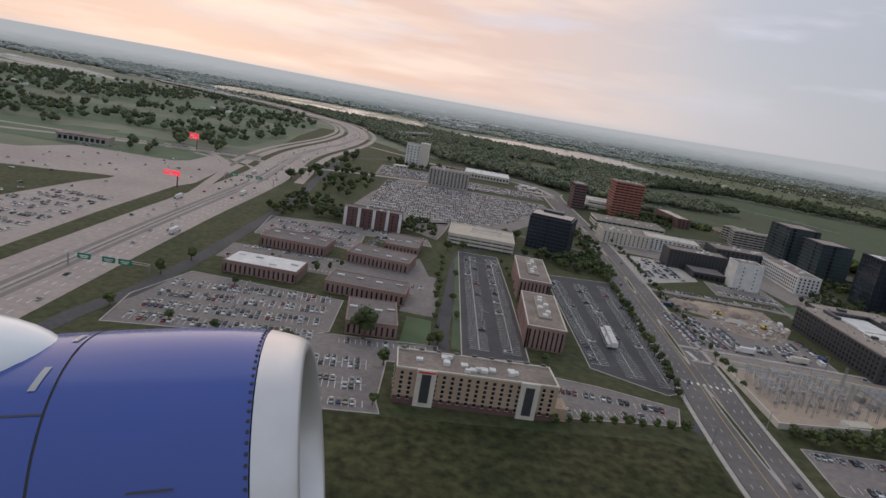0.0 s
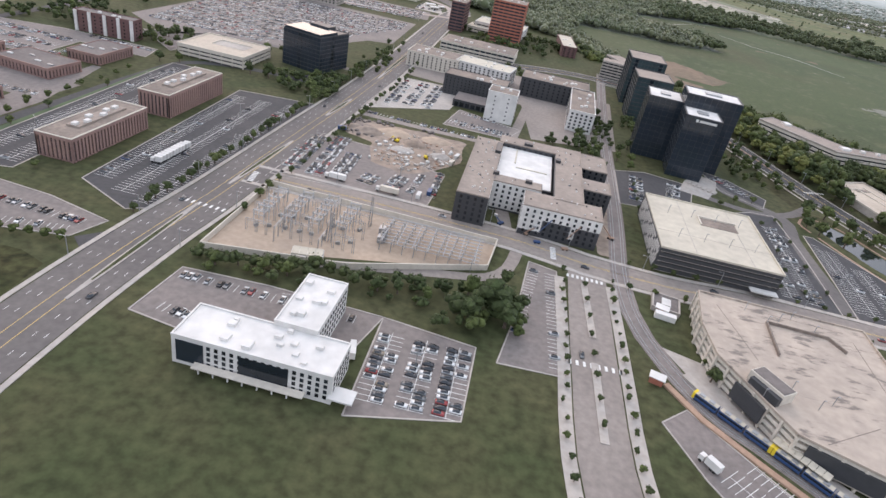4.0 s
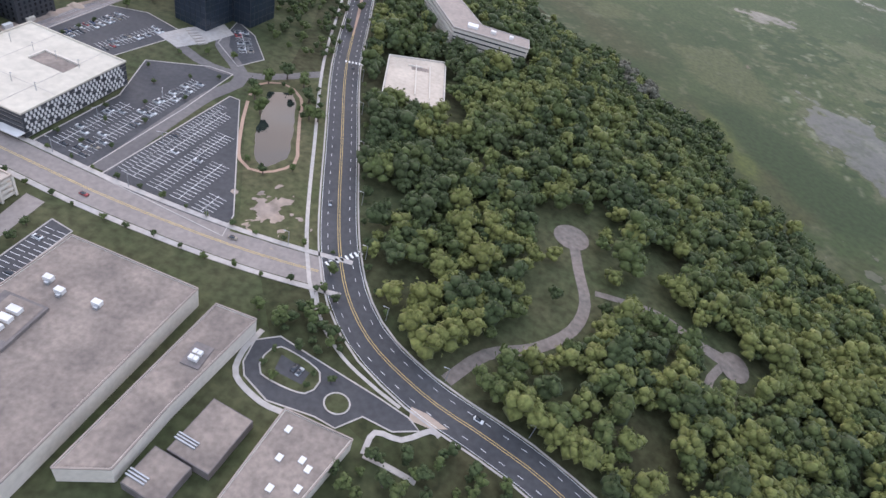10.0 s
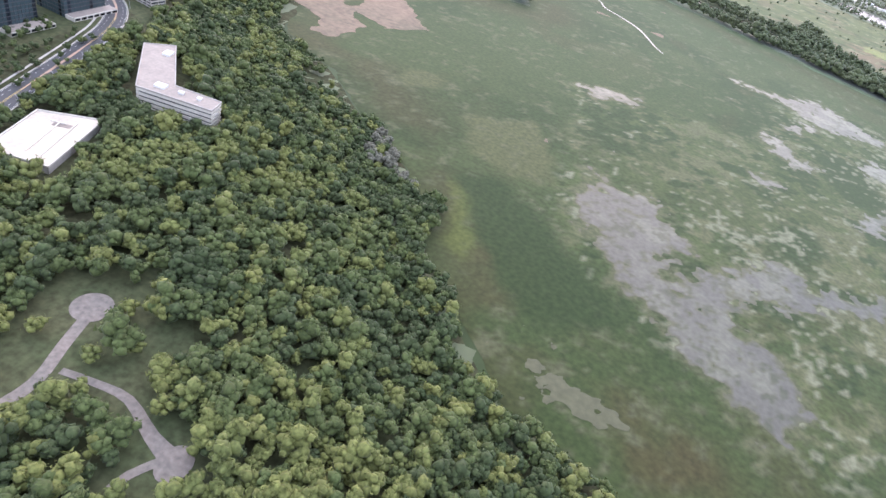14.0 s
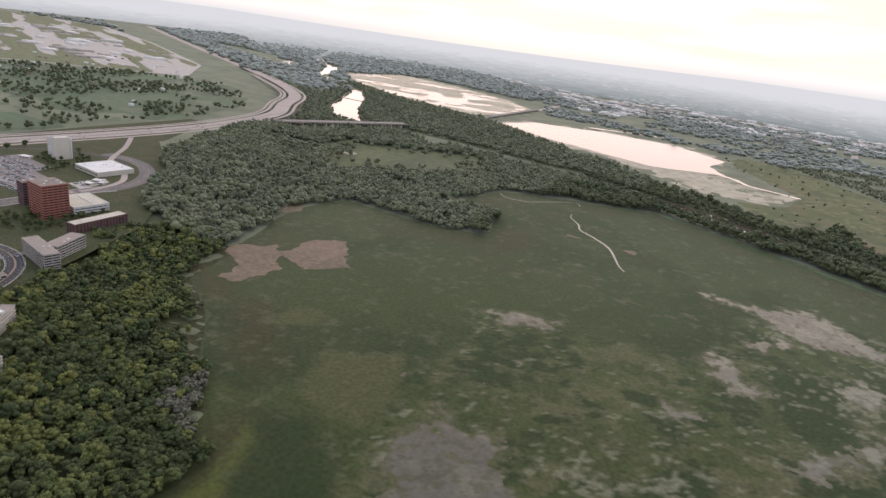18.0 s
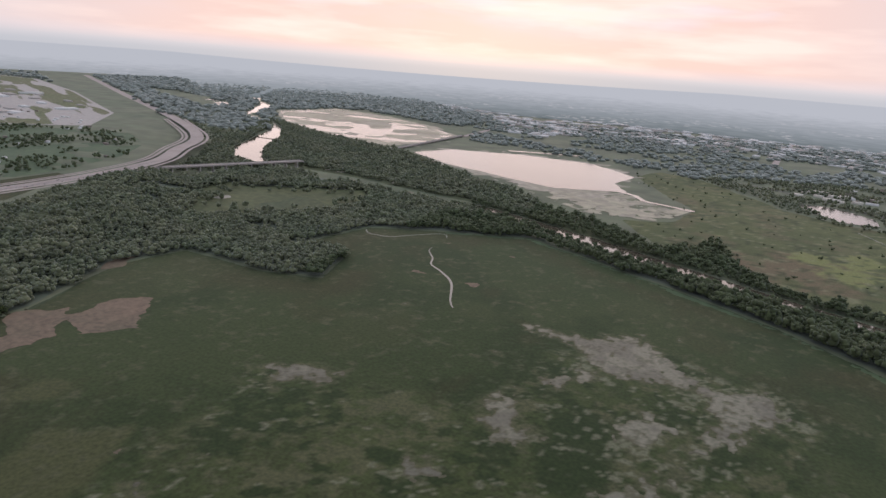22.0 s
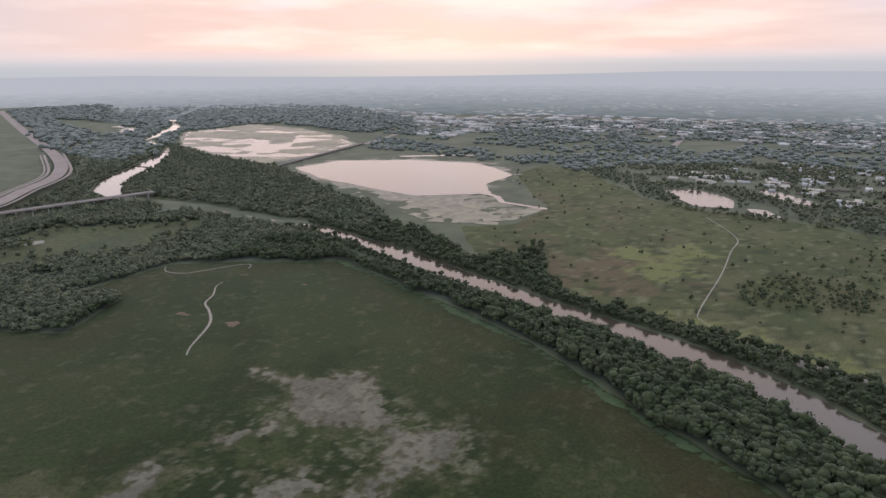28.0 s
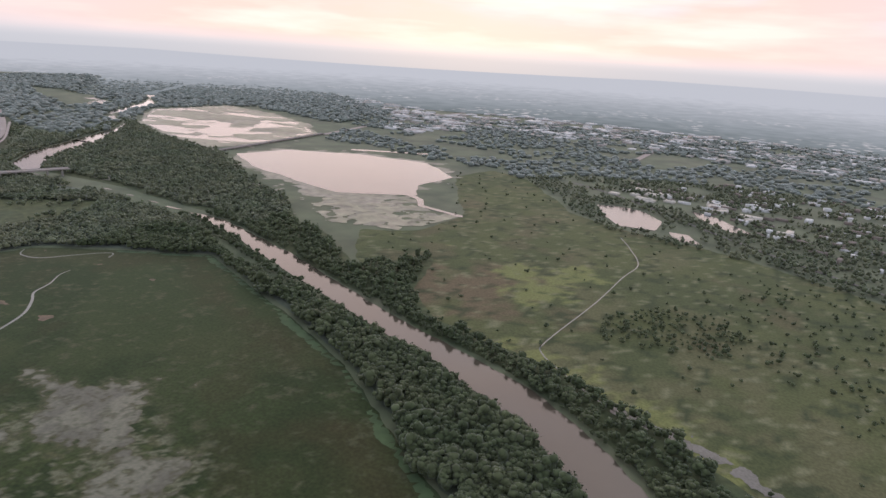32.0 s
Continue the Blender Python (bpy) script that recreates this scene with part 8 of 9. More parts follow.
for x, y, s in ((6, 130, 1.6), (-9, 128, 3.4), (-24, 118, 1.8), (-3.5, 116, 1.6), (-4, 99, 1.3), (8, 131, 1.7), (30, 104, 1.4), (12, 225, 1.8), (18, 228, 1.8), (13, 150, 1.2), (12.5, 165, 1.2), (14, 190, 1.2), (43, 232, 2.2), (50, 232, 2.4), (67, 228, 2.4), (72, 232, 2.4), (70, 222, 2.0),
                (38, 262, 2.2), (44, 266, 2.2), (-2, 258, 2.0), (-5, 250, 2.0), (82, 111, 1.3), (86, 109, 1.6), (90, 110.5, 1.5), (95, 110, 1.8), (100, 110.5, 1.6), (118, 112, 1.8), (122, 112.5, 1.8), (136, 116, 2.6), (141, 112, 4.2), (144, 109, 3.4), (137, 108, 3.0), (143.5, 124, 2.0),
                (128, 112, 1.5), (260.5, 192.5, 1.6), (238.5, 196, 1.3), (259.5, 163, 1.5), (240, 202, 1.5), (243, 208, 1.7), (249, 207, 1.8), (254, 200, 1.7), (258, 192, 1.5), (241, 192, 1.5), (246, 186, 1.7), (265, 168, 1.2), (254, 165, 1.1), (184, 106, 1.7), (186.5, 108.5, 1.6), (211, 77, 1.4), (214, 79, 1.5), (217, 74, 1.3), (219, 70, 1.5), (166.5, 71, 1.6), (172, 69, 1.7),
                (285, 124, 2.0), (291, 126, 1.6), (296, 122, 1.5), (280, 124, 1.7), (290, 111, 1.1), (300, 115, 1.0), (312, 104, 1.6), (318, 106, 1.8), (310, 97, 1.7), (316, 100, 1.9), (322, 104, 2.0), (330, 108, 1.8), (145, 205, 1.3), (150, 212, 1.3), (156, 208, 1.3), (162, 216, 1.4), (166, 228, 1.5), (158, 225, 1.3),
                (181, 222, 1.6), (184, 214, 1.6), (186, 224, 1.8), (183, 232, 1.8), (187, 238, 1.8), (218, 205, 1.2), (225, 208, 1.2), (212, 200, 1.0), (-45, 150, 1.4), (-50, 122, 1.2), (-40, 121, 1.2), (-64, 150, 1.8), (-62, 165, 2.0), (-64, 125, 1.6)):
    s *= 1.45 if 238 < x < 262 and 180 < y < 212 else 1.0
    tree(x, y, s, ("green", "dark", "dark", "green")[rg.integers(4)], "leafy green tree beside the lots" if s > 1.4 else "small leafy street tree with a round crown", "garden trees" if s > 1.4 else "street trees")
belt = np.array([(82 + 2.6 * k + rg.normal(0, 0.5), 109.3 + 0.40 * k + rg.normal(0, 0.6)) for k in range(22)])
plant("garden_trees", belt, rg.uniform(1.3, 2.1, len(belt)), MID_CROWNS, LEAF["dark"], "dense dark trees below the substation wall", rg)
belt = np.array([(33.2 + rg.normal(0, 0.4), 131 + 8.6 * k) for k in range(11)] + [(7.5 + 0.024 * k * k + rg.normal(0, 0.3), 133 + 7.6 * k) for k in range(11)] + [(30 + 3.0 * k, 102.2 + 0.42 * k + rg.normal(0, 0.3)) for k in range(10)])
plant("garden_trees", belt, rg.uniform(0.9, 1.5, len(belt)), MID_CROWNS, LEAF["green"], "leafy trees along the office car parks", rg)
for k in range(8):
    tree(161.8 - 0.08 * k, 131 - 6.2 * k, 0.75, "dark", "small dark tree on a street median", "street trees")
for x, y in ((287, 113), (287.3, 116.6), (296.4, 114.6), (296.2, 111.8), (213, 150), (219.5, 150), (226, 152), (218, 160), (225.5, 165), (214.5, 165), (220.5, 172), (227, 180), (216, 182), (222, 190), (210, 188), (228, 195)):
    tree(x, y, 0.8, "dark", "small dark tree on a planted lot island", "lot trees")
for k in range(14):
    tree(-70 + 1.2 * k + rg.normal(0, 2), 330 + 12 * k + rg.normal(0, 4), rg.uniform(2.0, 3.6), "dark", "dark roadside tree beside the motorway", "roadside trees")
for key, (P, S) in SINGLE.items():
    if key == "grey":
        plant("woodland_trees", P, S, NEAR_CROWNS, LEAF[key], "bare grey half dead trees at the marsh edge", rng)
        continue
    plant("woodland_trees", P[9:], S[9:], NEAR_CROWNS, LEAF[key], "mixed trees of the bluff woods", rng)
    for p, s in zip(P[:9], S[:9]):
        tree(p[0], p[1], s, key, {"green": "broad green tree at the wood edge", "dark": "broad dark green tree at the wood edge", "lime": "broad yellow green tree at the wood edge"}[key], "wood edge trees")

# joined shrubs and trees between the buildings
GROVES = [([(62, 224), (76, 222), (78, 246), (68, 252), (48, 240), (46, 230)], 3.0, 0.8, 1.6), ([(-12, 246), (8, 240), (10, 262), (0, 272), (-8, 262)], 3.4, 0.7, 1.7), ([(-60, 240), (-30, 250), (-34, 276), (-62, 290)], 4.0, 0.6, 2.0), ([(81, 108), (140, 106), (139, 118), (110, 114), (84, 111)], 3.2, 0.45, 1.3),
          ([(132, 103), (149, 104), (148, 118), (138, 119)], 3.6, 0.8, 2.2), ([(166, 220), (176, 216), (186, 262), (178, 280), (170, 250)], 3.2, 0.7, 1.5), ([(188, 256), (214, 254), (226, 240), (230, 262), (214, 300), (196, 300)], 3.6, 0.6, 1.7), ([(240, 206), (262, 186), (270, 168), (266, 180), (252, 212)], 3.0, 0.35, 1.2),
          ([(223, 230), (238, 222), (250, 226), (232, 300), (222, 300)], 3.4, 0.5, 1.6), ([(283, 121), (300, 119), (298, 128), (288, 142), (280, 126)], 3.0, 0.55, 1.5), ([(306, 90), (330, 92), (345, 104), (324, 110), (312, 103)], 3.2, 0.6, 1.6), ([(225, 70), (229.6, 70), (231, 126), (229.8, 126)], 2.0, 0.7, 1.0),
          ([(184, 106), (190, 101), (186.5, 113), (184, 113)], 1.8, 0.8, 1.0), ([(208, 79), (222, 84), (226, 76), (214, 66)], 2.4, 0.45, 1.1), ([(80, 250), (88, 300), (80, 300), (70, 262)], 3.2, 0.5, 1.6), ([(148, 204), (176, 208), (172, 236), (158, 232)], 3.2, 0.45, 1.4), ([(112, 366), (160, 370), (186, 420), (130, 440), (110, 420)], 4.2, 0.5, 2.0),
          ([(-34, 474), (20, 472), (22, 500), (-30, 520)], 5.0, 0.6, 2.0), ([(24, 455), (28, 455), (30, 500), (24, 500)], 4.0, 0.5, 1.6), ([(-60, 300), (-34, 300), (-30, 400), (-58, 420)], 5.0, 0.35, 2.2), ([(-56, 172), (-20, 170), (-20, 184), (-56, 186)], 4.0, 0.3, 1.2), ([(70, 262), (84, 262), (86, 330), (72, 330)], 4.0, 0.3, 1.5), ([(90, 316), (150, 312), (150, 330), (92, 334)], 3.6, 0.5, 1.5)]
GP, GS = [], []
for poly, gap, keep, s in GROVES:
    p = scatter(rg, poly, gap, keep)
    GP.append(p)
    GS.append(s * rg.uniform(0.6, 1.25, len(p)))
GP, GS = np.concatenate(GP), np.concatenate(GS)
pick = rg.uniform(size=len(GP))
plant("garden_trees", GP[pick < 0.6], GS[pick < 0.6], MID_CROWNS, LEAF["dark"], "dark shrubs and trees between the buildings", rg)
plant("garden_trees", GP[pick >= 0.6], GS[pick >= 0.6], MID_CROWNS, LEAF["green"], "green shrubs and trees between the buildings", rg)

# kerb lines of the lots
for k, (m, poly, text) in enumerate(LOTS):
    if k in (0, 1, 8, 20):
        continue
    P = []
    for (x0, y0), (x1, y1) in zip(poly, poly[1:] + poly[:1]):
        n = max(2, int(math.hypot(x1 - x0, y1 - y0) / 3))
        P += [(x0 + (x1 - x0) * i / n, y0 + (y1 - y0) * i / n) for i in range(n)]
    P.append(P[0])
    slab_line("kerb_lot", np.array(P), 0.28, M["kerb"], 0.15, "pale concrete kerb round a car park", "kerb")

# ---- motorway furniture ----
for x, y, w in ((-75, 146, 20), (-86, 300, 24)):
    gt = thing("sign_gantry", x, y, 0, 0, "motorway sign gantry with green panels", "sign gantry", "sign gantries")
    for u in (-w / 2, w / 2):
        bx("post", gt, u, 0, 0, 0.3, 0.3, 3.4, "steel")
    for zz in (3.0, 3.5):
        bx("truss", gt, 0, 0, zz, w, 0.15, 0.12, "steel")
    for u in (-w * 0.3, 0, w * 0.2):
        panel = bx("sign_panel", gt, u, -0.25, 2.5, 3.2, 0.12, 1.4, "green_sign")
        sub(panel, bx("lettering_bar", gt, u, -0.33, 3.2, 2.2, 0.04, 0.2, "line"), bx("lettering_bar", gt, u, -0.33, 2.8, 1.6, 0.04, 0.2, "line"))
M["led"] = bpy.data.materials.new("lit_red_screen")
M["led"].use_nodes = True
eb = M["led"].node_tree.nodes["Principled BSDF"]
eb.inputs["Base Color"].default_value, eb.inputs["Emission Color"].default_value, eb.inputs["Emission Strength"].default_value = (0.6, 0.05, 0.06, 1), (0.9, 0.05, 0.07, 1), 0.7
for x, y, h, w, d in ((-108, 262, 5.0, 7.5, 2.2), (-145, 383, 7.0, 6, 3.4)):
    bb = thing("billboard", x, y, 0, -12, "lit red billboard on a dark post", "billboard", "billboards")
    bx("post", bb, w * 0.35, 0, 0, 0.4, 0.4, h, "dark")
    screen = bx("screen", bb, 0, -0.2, h - 0.2, w, 0.35, d, "led")
    sub(screen, bx("lettering_bar", bb, -w * 0.2, -0.4, h + d * 0.4, w * 0.4, 0.06, d * 0.22, "line"), bx("lettering_bar", bb, w * 0.1, -0.4, h + d * 0.1, w * 0.5, 0.06, d * 0.16, "line"))
tb = thing("terminal_building", -190, 345, 0, 10, "pale low building with blue windows beside the apron", "building")
bx("wall", tb, 0, 0, 0, 26, 12, 4, "concrete")
for k in range(9):
    bx("window", tb, -11 + 2.7 * k, -6.05, 1, 1.8, 0.1, 2, "bandglass")
bx("roof", tb, 0, 0, 4, 27, 13, 0.3, "roof")
for k in range(5):
    sh = thing("shop", -165 + 14 * k, 376 + 2.5 * k, 0, 8, "small pale shop beside the crossing road", "shop", "small shops")
    bx("wall", sh, 0, 0, 0, 9, 6, 2.0, "cream")
    bx("roof", sh, 0, 0, 2.0, 9.4, 6.4, 0.25, "roof_dk")

ribbon("loop_road", [(95, 446), (94, 466), (86, 488), (62, 506), (34, 514), (12, 530), (-20, 566), (-58, 600)], 5, M["highway"], 0.2, None, 5, "pale curving access road at the wood edge", "road")
for d, w in ((19, 5), (-19, 5), (26, 3.5)):
    C = offset(HIGHWAY[3:11], d, 20)
    ribbon("collector_road", [tuple(p) for p in C[::2]], w, M["highway"], 0.14, 0.0, 20, "pale concrete collector road beside the motorway", "road")
dk2 = thing("parking_deck", 123, 414, 0, -8, "pale two level parking deck behind the red tower", "parking garage")
deck_garage("d", dk2, 24, 15, 3.4, 2, "SEW", "gar_roof", "cream")
bx("top_deck", dk2, 0, 0, 3.3, 24, 15, 0.14, "pale_roof")
parapet(dk2, 24.1, 15.1, 3.44, "cream", 0.3, 0.35)
for x, y, w, d in ((82, 462, 6, 4), (78, 472, 7, 5), (86, 470, 4, 4), (-20, 470, 10, 5)):
    sh = thing("shop", x, y, 0, 20, "small pale flat roofed building", "shop", "small shops")
    bx("wall", sh, 0, 0, 0, w, d, 1.8, "cream")
    bx("roof", sh, 0, 0, 1.8, w + 0.3, d + 0.3, 0.2, "white")
    for k in range(3):
        bx("window", sh, (-0.3 + 0.3 * k) * w, -d / 2 - 0.02, 0.5, w * 0.2, 0.06, 0.8, "window")

# ---- bridges ----
def bridge(name, a, b, width, z, piers, label):
    L = math.hypot(b[0] - a[0], b[1] - a[1])
    top = thing(name, (a[0] + b[0]) / 2, (a[1] + b[1]) / 2, 0, math.degrees(math.atan2(b[1] - a[1], b[0] - a[0])), label, "bridge")
    bx("deck", top, 0, 0, z, L, width, 1.2, "highway")
    for s in (-1, 1):
        bx("parapet", top, 0, s * (width / 2 - 0.2), z + 1.2, L, 0.4, 1.0, "kerb")
    for k in range(piers):
        bx("pier", top, -L / 2 + L * (k + 0.5) / piers, 0, VALLEY - 2, 1.8, width * 0.7, z - VALLEY + 2, "concrete")


bridge("river_bridge", (-101, 857), (-2, 1078), 13, -4.5, 12, "long concrete road bridge over the river")
bridge("causeway_bridge", (-8, 1389), (-19, 1788), 9, VALLEY + 2.5, 16, "low concrete causeway bridge between the lakes")

# ---- far suburbs and the distance ----
def roofs(name, poly, n, smin, smax, keys, rg, z=VALLEY, hmax=5):
    xs, ys = [p[0] for p in poly], [p[1] for p in poly]
    for key in keys:
        Vs, Fs, m = [], [], 0
        while m < n:
            x, y = rg.uniform(min(xs), max(xs)), rg.uniform(min(ys), max(ys))
            if float(inside(x, y, poly)) <= 0:
                continue
            w, d, h, a = rg.uniform(smin, smax), rg.uniform(smin, smax) * 0.55, rg.uniform(2.5, hmax), radians(rg.choice([-12, -10, 78, 10]))
            c, s = math.cos(a), math.sin(a)
            zz = z if z is not None else float(ground_z(x, y))
            c8 = [(u * w / 2, v * d / 2, k * h) for k in (0, 1) for u, v in ((-1, -1), (1, -1), (1, 1), (-1, 1))]
            Vs += [(x + c * u - s * v, y + s * u + c * v, zz + q) for u, v, q in c8]
            Fs += [tuple(m * 8 + i for i in f) for f in ((4, 5, 6), (4, 6, 7), (0, 1, 5), (0, 5, 4), (1, 2, 6), (1, 6, 5), (2, 3, 7), (2, 7, 6), (3, 0, 4), (3, 4, 7))]
            m += 1
        big_mesh(name, Vs, Fs, M[key], "many pale distant roofs of a suburb", "roofs", "stuff")


rg = np.random.default_rng(55)
roofs("near_suburb_roofs", [(749, 1665), (893, 1533), (1006, 1402), (1054, 1351), (1324, 1176), (1714, 1095), (1823, 1436), (1245, 1797), (950, 1807)], 230, 6, 22, ("white", "roof"), rg)
roofs("works_roofs", [(737, 1587), (804, 1526), (912, 1538), (1036, 1421), (1076, 1439), (944, 1600), (808, 1654)], 22, 14, 40, ("cream",), rg, hmax=4)
roofs("far_suburb_roofs", [(375, 2266), (961, 2150), (1936, 1923), (2338, 2205), (1568, 2720), (99, 2864), (-111, 2429)], 320, 12, 60, ("white", "concrete"), rg)
roofs("far_town_roofs", [(-1142, 2756), (-738, 2792), (-160, 2430), (-71, 2133), (130, 1979), (228, 2271), (-200, 2726), (-780, 3039)], 110, 12, 55, ("white", "concrete"), rg)
roofs("house_roofs", [(-620, 430), (-300, 450), (-180, 860), (-420, 1060), (-800, 1150), (-900, 900)], 40, 5, 11, ("roof", "white"), rg, None, 3)
roofs("airfield_roofs", [(-1700, 1100), (-900, 1000), (-620, 1060), (-900, 1330), (-1900, 1500)], 26, 15, 60, ("concrete", "white"), rg, None, 5)
patch("airfield", (-2400, 780, -500, 1780), 16, lambda x, y: inside(x, y, AIRFIELD), 0.3, M["concrete"], "pale concrete far airfield", "airfield", None)
M["airgrass"] = mat("dry_airfield_grass", (0.150, 0.165, 0.090), var=0.3, scale=0.1, col2=(0.175, 0.170, 0.105), big=0.01, spec=0.1)
patch("airfield_grass", (-2400, 780, -500, 1780), 10, lambda x, y: np.minimum(inside(x, y, AIRFIELD) - 8, 40 * (fbm((x * 0.9 - y * 0.43) * 0.10, (y * 0.9 + x * 0.43) * 0.75, 30, 171, 3) - 0.45)), 0.4, M["airgrass"], "grass strips between runways", "grass", None)
ribbon("far_road", [(749, 1960), (795, 2440), (910, 3330), (1025, 4211)], 16, M["highway"], 1.0, VALLEY, 40, "straight far suburban road", "road")
ribbon("far_road", [(-17, 1787), (-43, 2083), (-52, 2250), (6, 3032), (130, 3846)], 16, M["highway"], 1.0, VALLEY, 40, "far highway beyond the lakes", "road")
ribbon("rail_line", [(689, 1608), (804, 1526), (937, 1385), (1080, 1252), (1320, 1078), (1804, 847)], 5, M["lot"], 0.6, VALLEY, 20, "railway line along the far bank", "railway")


def backdrop():
    """Land of the horizon with haze painted into its glow, out past everything that shifts."""
    m = bpy.data.materials.new("hazed_horizon_land")
    m.use_nodes = True
    nt = m.node_tree
    N, L = nt.nodes.new, nt.links.new
    b = nt.nodes["Principled BSDF"]
    geo = N("ShaderNodeNewGeometry")
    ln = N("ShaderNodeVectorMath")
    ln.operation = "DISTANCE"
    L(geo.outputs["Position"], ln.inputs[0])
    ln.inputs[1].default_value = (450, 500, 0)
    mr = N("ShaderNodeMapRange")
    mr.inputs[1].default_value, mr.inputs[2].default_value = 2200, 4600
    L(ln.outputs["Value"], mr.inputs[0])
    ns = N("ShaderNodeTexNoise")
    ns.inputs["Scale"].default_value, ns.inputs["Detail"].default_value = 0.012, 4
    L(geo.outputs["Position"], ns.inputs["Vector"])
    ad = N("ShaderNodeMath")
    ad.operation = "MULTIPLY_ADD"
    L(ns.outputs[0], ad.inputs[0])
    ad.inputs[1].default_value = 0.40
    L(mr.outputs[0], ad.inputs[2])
    # painted haze: the emitted colour pales with distance
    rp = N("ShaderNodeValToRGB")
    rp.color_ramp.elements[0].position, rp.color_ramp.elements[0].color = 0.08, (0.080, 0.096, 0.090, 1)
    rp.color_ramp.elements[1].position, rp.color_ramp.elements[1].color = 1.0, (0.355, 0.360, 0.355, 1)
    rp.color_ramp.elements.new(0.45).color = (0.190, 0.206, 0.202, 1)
    L(ad.outputs[0], rp.inputs[0])
    # pale roofs and fields in loose towns, faded into the painted haze towards the horizon
    vo, tn = N("ShaderNodeTexVoronoi"), N("ShaderNodeTexNoise")
    vo.inputs["Scale"].default_value = 0.022
    tn.inputs["Scale"].default_value, tn.inputs["Detail"].default_value = 0.0026, 5
    L(geo.outputs["Position"], vo.inputs["Vector"])
    L(geo.outputs["Position"], tn.inputs["Vector"])
    lim, tm, fade = N("ShaderNodeMapRange"), N("ShaderNodeMapRange"), N("ShaderNodeMapRange")
    lim.inputs[1].default_value, lim.inputs[2].default_value, lim.inputs[3].default_value, lim.inputs[4].default_value = 0.22, 0.34, 1.0, 0.0
    tm.inputs[1].default_value, tm.inputs[2].default_value = 0.50, 0.60
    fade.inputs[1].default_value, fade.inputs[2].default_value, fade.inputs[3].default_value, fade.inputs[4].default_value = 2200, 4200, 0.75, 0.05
    L(vo.outputs["Distance"], lim.inputs[0])
    L(tn.outputs[0], tm.inputs[0])
    L(ln.outputs["Value"], fade.inputs[0])
    k1, k2 = N("ShaderNodeMath"), N("ShaderNodeMath")
    k1.operation = k2.operation = "MULTIPLY"
    L(lim.outputs[0], k1.inputs[0])
    L(tm.outputs[0], k1.inputs[1])
    L(k1.outputs[0], k2.inputs[0])
    L(fade.outputs[0], k2.inputs[1])
    mx = N("ShaderNodeMix")
    mx.data_type = "RGBA"
    L(k2.outputs[0], mx.inputs[0])
    L(rp.outputs[0], mx.inputs[6])
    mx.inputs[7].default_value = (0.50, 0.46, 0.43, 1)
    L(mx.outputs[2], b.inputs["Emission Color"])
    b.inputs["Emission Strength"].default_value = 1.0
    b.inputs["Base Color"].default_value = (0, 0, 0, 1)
    b.inputs["Specular IOR Level"].default_value = 0
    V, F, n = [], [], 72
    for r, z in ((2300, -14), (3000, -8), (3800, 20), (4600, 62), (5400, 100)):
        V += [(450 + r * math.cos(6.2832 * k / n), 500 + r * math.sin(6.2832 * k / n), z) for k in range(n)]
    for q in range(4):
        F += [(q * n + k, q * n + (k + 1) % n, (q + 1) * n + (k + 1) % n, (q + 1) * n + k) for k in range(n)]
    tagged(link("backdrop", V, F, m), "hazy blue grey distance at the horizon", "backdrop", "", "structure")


backdrop()

# ---- jet engine beside the window, as it hangs at the start ----
M["cowl"] = mat("blue_cowl_paint", (0.050, 0.085, 0.33), rough=0.2, var=0.08, scale=3.0, col2=(0.042, 0.072, 0.29), big=1.5)
M["lip"] = mat("bare_lip_metal", (0.62, 0.60, 0.59), rough=0.38, metal=0.55, var=0.06, scale=6.0)
M["liner"] = mat("grey_inlet_liner", (0.24, 0.23, 0.23), rough=0.6, var=0.1, scale=8.0)
M["gloss_white"] = mat("glossy_white_fairing", (0.78, 0.79, 0.80), rough=0.2, var=0.04, scale=2.0)


def lathe(profile, n=96):
    """Turns a line of (along, radius) round the x axis."""
    V = [(s, r * math.sin(6.28318 * k / n), r * math.cos(6.28318 * k / n)) for s, r in profile for k in range(n)]
    F = [(q * n + k, q * n + (k + 1) % n, (q + 1) * n + (k + 1) % n, (q + 1) * n + k) for q in range(len(profile) - 1) for k in range(n)]
    return V, F


